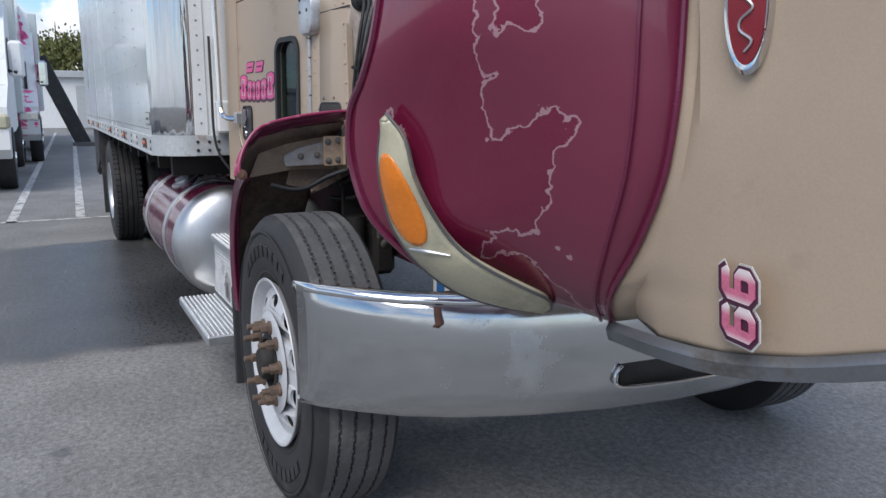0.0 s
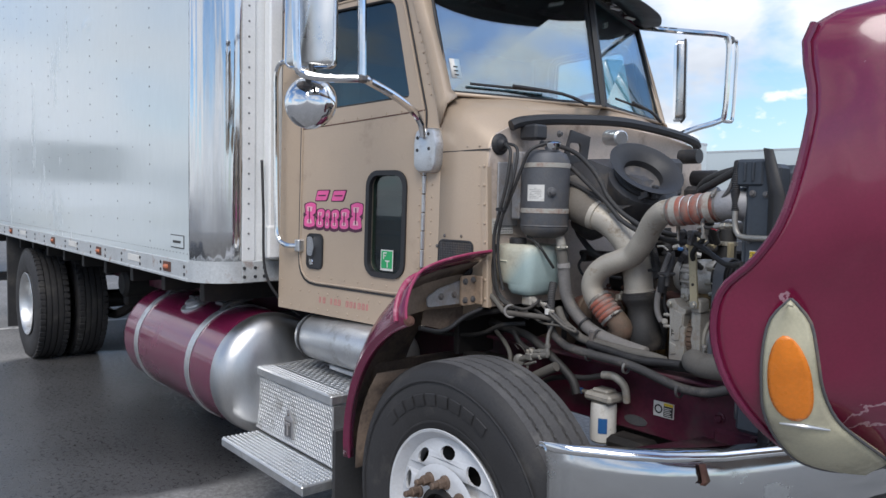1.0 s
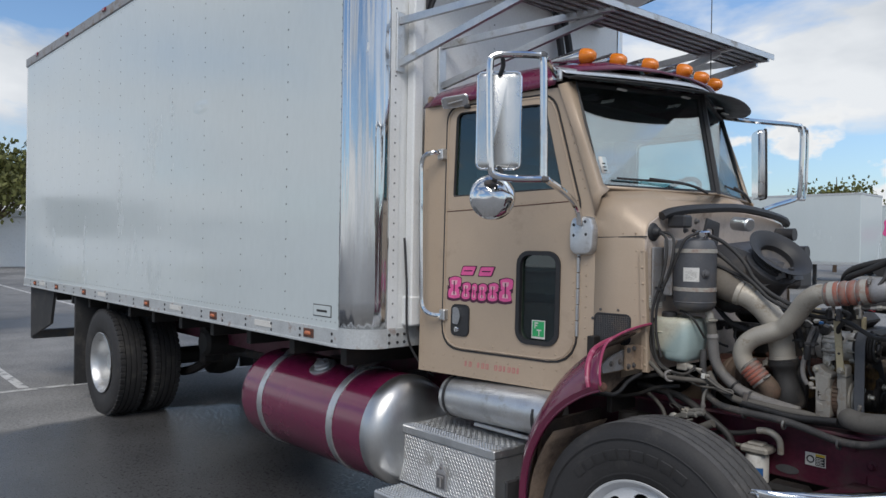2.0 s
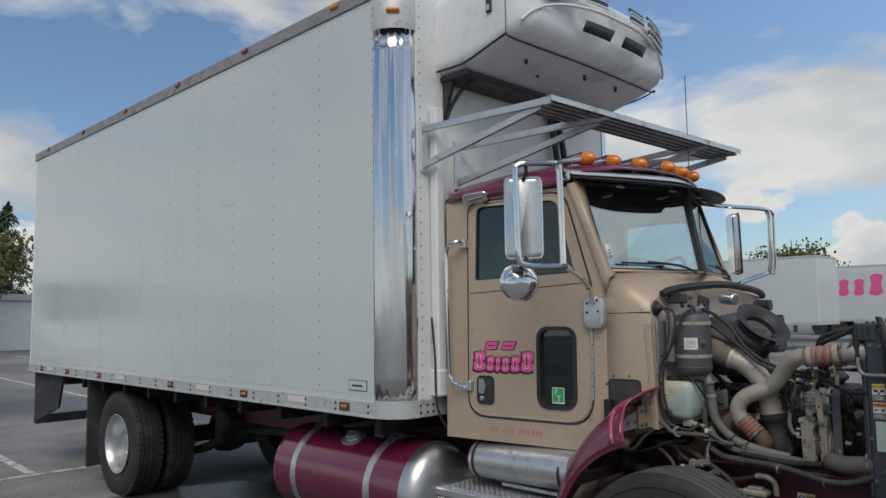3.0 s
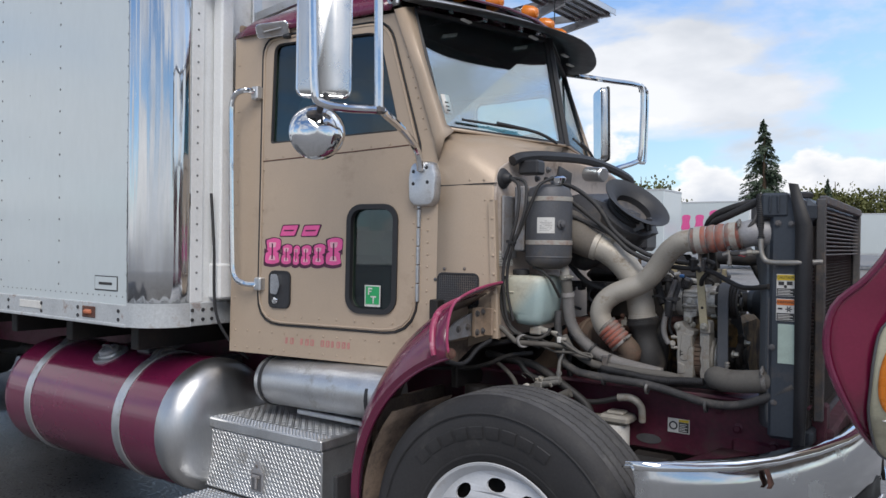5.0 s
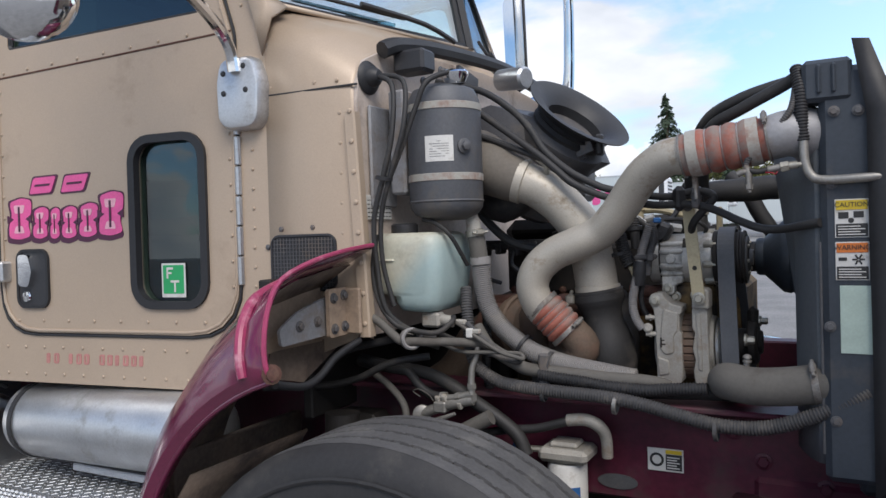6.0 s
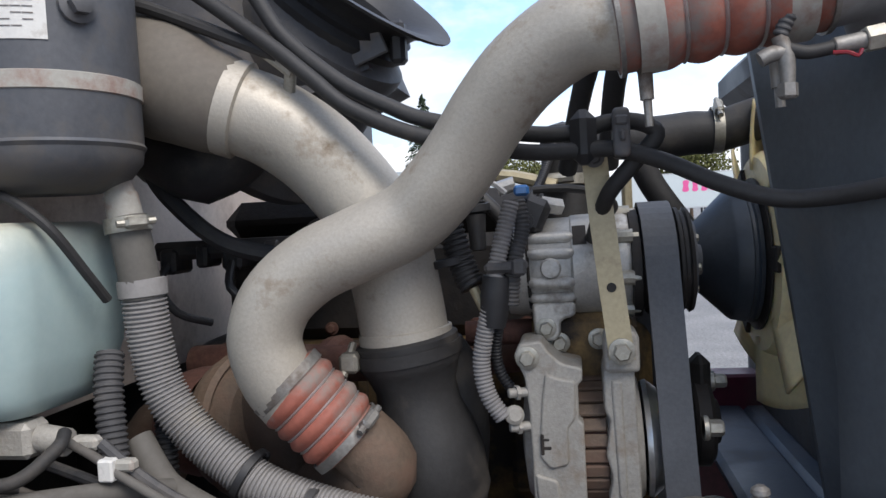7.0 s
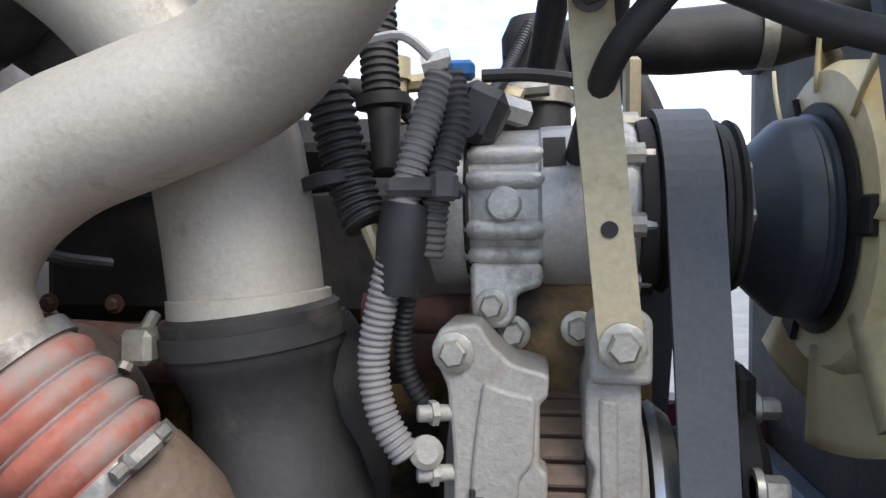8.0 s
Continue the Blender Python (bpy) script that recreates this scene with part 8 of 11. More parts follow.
# charge-air pipe, the silver S in front
SP = [(0.497, -0.635, 1.545), (0.455, -0.625, 1.545), (0.408, -0.605, 1.520), (0.373, -0.585, 1.487), (0.345, -0.57, 1.452), (0.315, -0.56, 1.418), (0.278, -0.55, 1.387), (0.225, -0.555, 1.364), (0.172, -0.558, 1.342), (0.132, -0.56, 1.308), (0.116, -0.56, 1.268), (0.124, -0.555, 1.228), (0.138, -0.545, 1.200)]
cp = part("charge_air_pipe", Shape().tube(SP, 0.0395, 28, 5), ALU_PIPE, truck, "silver S-shaped charge-air pipe with brown heat stains")


def bellows(p0, p1, r, n, depth):
    """A hump hose: profile of n bulges."""
    d = Vector(p1) - Vector(p0)
    h, prof = d.length, []
    prof.append((r - 0.002, 0.0))
    prof.append((r, 0.002))
    m0, m1 = h * 0.14, h * 0.86
    prof.append((r, m0))
    for i in range(n):
        a, b = m0 + (m1 - m0) * i / n, m0 + (m1 - m0) * (i + 1) / n
        for k in range(1, 8):
            t = k / 8
            prof.append((r + depth * math.sin(math.pi * t), a + (b - a) * t))
        prof.append((r - 0.001, b))
    prof.append((r, h - 0.002))
    prof.append((r - 0.002, h))
    return Shape().lathe(prof, axis(p0, d), 36)


hb = part("lower_hump_hose", bellows((0.128, -0.546, 1.222), (0.196, -0.532, 1.148), 0.0430, 4, 0.0045), RED_HOSE, truck, "faded red ribbed silicone hose")
dl = Vector((0.068, 0.014, -0.074))
for t in (0.07, 0.93):
    clamp_at(Vector((0.128, -0.546, 1.222)) + dl * t, dl, 0.0437, 0.011, GREY_CLAMP, hb, t > 0.5)
for i in range(1, 4):
    q = Vector((0.128, -0.546, 1.222)) + dl * (0.14 + 0.72 * i / 4)
    part("wire_ring", Shape().lathe([(0.0435, -0.0018), (0.0455, 0), (0.0435, 0.0018)], axis(q, dl), 36, cap=False), ALU, hb)
ht = part("upper_hump_hose", bellows((0.485, -0.635, 1.545), (0.655, -0.635, 1.567), 0.0440, 4, 0.0045), RED_HOSE, truck, "faded red ribbed silicone hose")
dh = Vector((0.17, 0, 0.022))
for t in (0.16, 0.84):
    part("band", Shape().lathe([(0.047, -0.011), (0.0485, -0.011), (0.0485, 0.011), (0.047, 0.011)], axis(Vector((0.485, -0.635, 1.545)) + dh * t, dh), 36, cap=False), HOSE_BAND, ht, "pale worn hose band")
for t in (0.015, 0.985):
    clamp_at(Vector((0.485, -0.635, 1.545)) + dh * t, dh, 0.0445, 0.004, GREY_CLAMP, ht, t > 0.5)
for i in range(1, 4):
    q = Vector((0.485, -0.635, 1.545)) + dh * (0.14 + 0.72 * i / 4)
    part("wire_ring", Shape().lathe([(0.044, -0.0018), (0.0462, 0), (0.044, 0.0018)], axis(q, dh), 36, cap=False), ALU, ht)
part("cooler_inlet", Shape().tube([(0.65, -0.635, 1.566), (0.69, -0.63, 1.575), (0.73, -0.60, 1.57), (0.76, -0.56, 1.54)], [0.043, 0.046, 0.055, 0.06], 24, 4), BRACKET_GREY, truck, "grey cast charge cooler inlet")
# sensor under the upper hose
part("pressure_sensor", Shape().cyl((0.511, -0.635, 1.505), (0.512, -0.635, 1.478), 0.0065, 0.006, 12).cyl((0.512, -0.635, 1.48), (0.513, -0.635, 1.455), 0.004, 0.0035, 10), GREY_CLAMP, truck)
co = part("connector", Shape().tube([(0.612, -0.665, 1.516), (0.617, -0.665, 1.499), (0.618, -0.665, 1.474)], [0.006, 0.007, 0.005], 12, 3).lathe([(0.008, 0), (0.008, 0.010), (0.006, 0.012)], axis((0.6175, -0.665, 1.478), (0, 0, -1)), 6).tube([(0.617, -0.665, 1.503), (0.606, -0.666, 1.502), (0.597, -0.666, 1.498)], 0.0065, 12, 3), GREY_CLAMP, truck, "grey line tee under the hose")
part("jumper", Shape().tube([(0.619, -0.665, 1.505), (0.633, -0.666, 1.501), (0.655, -0.665, 1.504)], 0.0055, 12, 4), HOSE, co)
part("plug", Shape().cyl((0.652, -0.665, 1.5035), (0.676, -0.665, 1.507), 0.0072, seg=14, bev=0.001), GREY_CLAMP, co)
part("brass_nut", Shape().cyl((0.675, -0.665, 1.507), (0.690, -0.665, 1.509), 0.0105, seg=6, bev=0.001).cyl((0.690, -0.665, 1.509), (0.705, -0.665, 1.510), 0.0075, seg=12).cyl((0.705, -0.665, 1.510), (0.720, -0.665, 1.511), 0.005, seg=12), BOLT, co, "brass line nut")
part("connector_clip", Shape().tube([(0.649, -0.673, 1.498), (0.660, -0.674, 1.497), (0.667, -0.674, 1.494), (0.670, -0.674, 1.499)], 0.0016, 6, 3), EMBLEM_RED, co, "red wire clip")
part("hose_clip", Shape().cyl((0.616, -0.645, 1.503), (0.616, -0.645, 1.478), 0.0075, 0.006, 12).cyl((0.616, -0.645, 1.48), (0.617, -0.645, 1.462), 0.004, seg=10), GREY_CLAMP, truck)
# intake pipe behind it
INT = [(0.046, -0.50, 1.530), (0.068, -0.495, 1.524), (0.11, -0.483, 1.505), (0.155, -0.47, 1.470), (0.195, -0.46, 1.422), (0.224, -0.455, 1.370), (0.236, -0.452, 1.310), (0.243, -0.45, 1.250)]
ip = part("intake_pipe", Shape().tube(INT, [0.051, 0.051, 0.0515, 0.052, 0.052, 0.052, 0.052, 0.052], 32, 5), ALU_PIPE, truck, "dusty silver air intake pipe")
part("pipe_collar", Shape().lathe([(0.051, -0.012), (0.0565, -0.010), (0.0565, 0.010), (0.051, 0.012)], axis((0.068, -0.495, 1.524), (0.9, 0.2, -0.33)), 32, cap=False), ALU_PIPE, ip)
part("end_ring", Shape().lathe([(0.052, -0.007), (0.0555, -0.006), (0.0555, 0.006), (0.052, 0.007)], axis((0.244, -0.45, 1.252), (0.08, 0, -1)), 32, cap=False), ALU_PIPE, ip)
part("pipe_fitting", Shape().cyl((0.136, -0.50, 1.525), (0.146, -0.515, 1.556), 0.007, seg=12).cyl((0.150, -0.517, 1.553), (0.120, -0.517, 1.578), 0.0072, seg=10).lathe([(0.012, 0), (0.012, 0.005)], axis((0.134, -0.497, 1.52), (0.3, -0.45, 0.9)), 16), BOLT, ip, "brass elbow fitting")
bt = part("rubber_boot", Shape().lathe([(0.055, 0.0), (0.061, 0.004), (0.061, 0.03), (0.056, 0.038), (0.048, 0.06), (0.050, 0.085), (0.060, 0.11), (0.066, 0.14), (0.066, 0.19), (0.058, 0.21)], axis((0.244, -0.45, 1.250), (0.13, 0.05, -1)), 32), HOSE, truck, "black rubber intake boot")
clamp_at((0.246, -0.449, 1.232), (0.13, 0.05, -1), 0.061, 0.014, HOSE, bt, False)
part("boot_clamp_screw", Shape().box((0.175, -0.50, 1.215), (0.197, -0.475, 1.238), 0.004).cyl((0.18, -0.50, 1.212), (0.185, -0.47, 1.245), 0.005, seg=8), BOLT, bt)
part("boot_side", Shape().tube([(0.285, -0.42, 1.235), (0.30, -0.41, 1.19), (0.30, -0.40, 1.12), (0.29, -0.40, 1.05)], [0.022, 0.028, 0.032, 0.034], 14, 4), HOSE, bt)
# tan rubber elbow and the air cleaner
el = part("air_elbow", Shape().tube([(-0.13, -0.36, 1.600), (-0.07, -0.45, 1.590), (-0.01, -0.49, 1.562), (0.03, -0.497, 1.540), (0.066, -0.495, 1.525)], [0.085, 0.080, 0.072, 0.062, 0.0565], 24, 5), ELBOW_RUBBER, truck, "dusty brown rubber air elbow")
part("elbow_belly", Shape().tube([(-0.10, -0.37, 1.50), (-0.02, -0.40, 1.475), (0.06, -0.42, 1.49)], [0.05, 0.055, 0.03], 14, 4), BLACK_PLASTIC, el)
FA = Vector((0.63, -0.25, 0.74)).normalized()
FC = Vector((0.172, -0.335, 1.698))
ac = part("air_cleaner", Shape().lathe([(0.09, -0.30), (0.108, -0.28), (0.112, -0.10), (0.118, -0.085), (0.118, -0.07), (0.105, -0.06), (0.10, -0.045)], axis(FC, FA), 36), AIRBOX, truck, "charcoal plastic air cleaner housing")
part("snorkel_seal", Shape().lathe([(0.102, -0.06), (0.106, -0.045), (0.098, -0.036), (0.106, -0.028), (0.100, -0.022), (0.108, -0.010), (0.126, 0.0), (0.145, 0.006), (0.147, 0.010), (0.124, 0.008), (0.098, -0.004), (0.078, -0.02), (0.074, -0.06), (0.070, -0.12), (0.0, -0.13)], axis(FC, FA), 40, cap=False), RUBBER, ac, "black flared rubber intake seal")
part("cleaner_body", Shape().loft([[(-0.18, -0.42, 1.50), (-0.18, -0.12, 1.50), (-0.18, -0.10, 1.72), (-0.18, -0.38, 1.72)], [(-0.05, -0.43, 1.50), (-0.05, -0.12, 1.50), (-0.05, -0.10, 1.76), (-0.05, -0.40, 1.74)], [(0.08, -0.42, 1.53), (0.08, -0.12, 1.53), (0.06, -0.12, 1.72), (0.06, -0.38, 1.70)], [(0.20, -0.38, 1.58), (0.20, -0.14, 1.58), (0.17, -0.14, 1.66), (0.17, -0.36, 1.66)]], closed=True, cap=True), AIRBOX, ac)
part("restriction_label", Shape().box((0.175, -0.392, 1.588), (0.222, -0.387, 1.632), 0.002, Matrix.Translation((0.2, -0.39, 1.61)) @ Matrix.Rotation(radians(-20), 4, "Y") @ Matrix.Translation((-0.2, 0.39, -1.61))), GREY_STEEL, ac)
part("cleaner_latch", Shape().box((0.225, -0.375, 1.585), (0.245, -0.35, 1.64), 0.005), BLACK_PLASTIC, ac)
# air tank on the firewall
DX, DY, DR = -0.086, -0.606, 0.0915
cn = part("air_dryer", Shape().lathe([(DR * 0.5, 1.432), (DR * 0.84, 1.446), (DR * 0.975, 1.462), (DR, 1.478), (DR, 1.70), (DR * 0.97, 1.725), (DR * 0.84, 1.75), (DR * 0.5, 1.764)], Matrix.Translation((DX, DY, 0)), 40), CANISTER, truck, "dark cylindrical reservoir with pale bands")
for z in (1.535, 1.705):
    part("band", Shape().lathe([(DR, -0.009), (DR + 0.0018, -0.008), (DR + 0.0018, 0.008), (DR, 0.009)], Matrix.Translation((DX, DY, z)), 40, cap=False), HOSE_BAND, cn, "pale retaining band")
part("lower_seam", Shape().lathe([(DR - 0.0005, -0.004), (DR + 0.0022, 0), (DR - 0.0005, 0.004)], Matrix.Translation((DX, DY, 1.478)), 40, cap=False), CANISTER, cn)


def on_dryer(a, z, lift):
    return (DX + (DR + lift) * math.cos(radians(a)), DY + (DR + lift) * math.sin(radians(a)), z)


lab = part("reservoir_label", Shape().loft([[on_dryer(-93 + k * 3.6, z, 0.001) for k in range(13)] for z in (1.571, 1.632)]), LABEL_WHITE, cn, "white printed label")
pr = Shape()
for j in range(7):
    for k in range(5):
        if (j == 0 and k != 2) or (j * 5 + k) % 6 == 4:
            continue
        a0, z = -86 + k * 6.0, 1.618 - j * 0.006
        pr.loft([[on_dryer(a0, z, 0.0016), on_dryer(a0 + 5.6, z, 0.0016)], [on_dryer(a0, z + 0.0011, 0.0016), on_dryer(a0 + 5.6, z + 0.0011, 0.0016)]])
tagged(part("label_print", pr, GREY_STEEL, lab), kind="stuff")
pp = axis(on_dryer(-33, 1.606, -0.001), (math.cos(radians(-33)), math.sin(radians(-33)), 0))
part("plug", Shape().lathe([(0.018, 0), (0.018, 0.006), (0.013, 0.008)], pp, 16).lathe([(0.0115, 0.006), (0.0115, 0.018), (0.006, 0.02)], pp, 6), GREY_STEEL, cn, "hex plug")
part("filler_cap", Shape().lathe([(0.024, 0), (0.034, 0.02), (0.034, 0.028), (0.026, 0.034), (0.0, 0.036)], axis((-0.045, -0.62, 1.762), (0.05, -0.1, 1)), 20, cap=False), CHROME, cn, "metal pressure cap")
part("reservoir_bracket", Shape().box((-0.215, -0.66, 1.50), (-0.17, -0.54, 1.76), 0.006), BRACKET_GREY, cn)
part("outlet", Shape().cyl((-0.038, -0.57, 1.455), (-0.034, -0.57, 1.428), 0.014, 0.016, 16).cyl((-0.034, -0.57, 1.43), (-0.028, -0.57, 1.395), 0.018, 0.019, 16), HOSE_BAND, cn)
part("outlet_hose", Shape().tube([(-0.029, -0.57, 1.405), (-0.023, -0.57, 1.37), (-0.019, -0.565, 1.318)], 0.0215, 18), GREY_HOSE, truck, "grey coolant hose")
clamp_at((-0.028, -0.57, 1.397), (0.1, 0, -1), 0.0218, 0.016, BOLT)
# washer tank
def rounded_ring(x0, x1, y0, y1, z, r, n=4):
    return [(u, v, z) for u, v in rrect(x0, y0, x1, y1, r, n)]


wt = part("washer_tank", Shape().loft([rounded_ring(-0.162, -0.108, -0.656, -0.556, 1.207, 0.02), rounded_ring(-0.192, -0.088, -0.688, -0.516, 1.214, 0.035), rounded_ring(-0.202, -0.078, -0.696, -0.511, 1.232, 0.035), rounded_ring(-0.204, -0.075, -0.698, -0.506, 1.250, 0.035), rounded_ring(-0.250, -0.073, -0.698, -0.506, 1.256, 0.035), rounded_ring(-0.264, -0.071, -0.700, -0.501, 1.268, 0.035), rounded_ring(-0.268, -0.066, -0.702, -0.496, 1.32, 0.035), rounded_ring(-0.268, -0.069, -0.702, -0.496, 1.375, 0.035), rounded_ring(-0.264, -0.075, -0.698, -0.501, 1.395, 0.035), rounded_ring(-0.249, -0.092, -0.684, -0.516, 1.404, 0.03)], closed=True, cap=True, flip=True), TANK_MILKY, truck, "milky plastic washer tank with blue fluid")
wt.data.set_sharp_from_angle(angle=radians(60))
part("tank_rib", Shape().box((-0.243, -0.706, 1.333), (-0.185, -0.690, 1.342), 0.004), TANK_MILKY, wt)
part("tank_cap", Shape().lathe([(0.032, 0), (0.034, 0.004), (0.034, 0.022), (0.028, 0.026)], Matrix.Translation((-0.19, -0.64, 1.402)), 20), BLACK_PLASTIC, wt)
pm = part("washer_pump", Shape().box((-0.135, -0.672, 1.172), (-0.085, -0.635, 1.208), 0.006).cyl((-0.088, -0.652, 1.19), (-0.055, -0.655, 1.186), 0.014, seg=12).box((-0.05, -0.66, 1.178), (-0.02, -0.645, 1.192), 0.004), CAST_DUSTY, truck, "dirty white washer pump")
part("pump_lead", Shape().tube([(-0.02, -0.652, 1.184), (0.02, -0.65, 1.15), (0.06, -0.64, 1.12), (0.10, -0.62, 1.10), (0.085, -0.61, 1.088), (0.0, -0.61, 1.11), (-0.12, -0.61, 1.15)], 0.006, 8), LOOM, truck)
part("pump_plug", Shape().box((-0.005, -0.662, 1.158), (0.018, -0.648, 1.17), 0.003), HOSE_BAND, truck)

# firewall furniture
part("grommet", Shape().lathe([(0.036, 0), (0.042, 0.004), (0.036, 0.012), (0.026, 0.016), (0.022, 0.03), (0.014, 0.04)], axis((-0.245, -0.702, 1.788), (1, -0.1, 0)), 24), RUBBER, truck, "black rubber cable grommet")
part("relay_box", Shape().box((-0.225, -0.615, 1.81), (-0.135, -0.545, 1.868), 0.008), BLACK_PLASTIC, truck)
part("firewall_plate", Shape().box((-0.242, -0.715, 1.47), (-0.232, -0.60, 1.72), 0.004), BRACKET_GREY, truck, "grey steel plate")
dl_ = part("data_label", Shape().box((-0.243, -0.735, 1.44), (-0.239, -0.62, 1.50), 0.001), LABEL_WHITE, truck, "white data label with small print")
pr = Shape()
for i in range(8):
    for j in range(5):
        pr.box((-0.2395, -0.730 + i * 0.0135, 1.446 + j * 0.010), (-0.2382, -0.721 + i * 0.0135, 1.4485 + j * 0.010), 0.0004)
tagged(part("label_print", pr, LABEL_BLACK, dl_), kind="stuff")
part("wiper_motor", Shape().cyl((-0.10, -0.22, 1.84), (0.0, -0.26, 1.83), 0.032, seg=18, bev=0.006), ALU, truck, "wiper motor")
part("firewall_bracket", Shape().sheet([(-0.45, 1.72), (-0.30, 1.72), (-0.28, 1.84), (-0.40, 1.86)], [rrect(-0.41, 1.76, -0.34, 1.81, 0.015)], lambda u, v, w: (-0.15 + w, u, v), 0.01), BLACK_PLASTIC, truck)
bo = Shape()
for y, z in ((-0.42, 1.845), (-0.30, 1.83), (-0.43, 1.74), (-0.48, 1.69), (-0.35, 1.70), (-0.52, 1.80)):
    hexhead(bo, (-0.19, y, z), (1, 0, 0), 0.012, 0.016)
pieces("firewall_bolt", bo, GREY_STEEL, truck)
pieces("firewall_valve", Shape().cyl((-0.20, 0.48, 1.80), (-0.10, 0.48, 1.80), 0.035, seg=14).cyl((-0.20, 0.60, 1.70), (-0.08, 0.60, 1.70), 0.04, seg=14).box((-0.2, 0.5, 1.5), (-0.08, 0.68, 1.66), 0.02).box((-0.2, 0.2, 1.6), (-0.1, 0.36, 1.78), 0.02), BLACK_PLASTIC, truck)

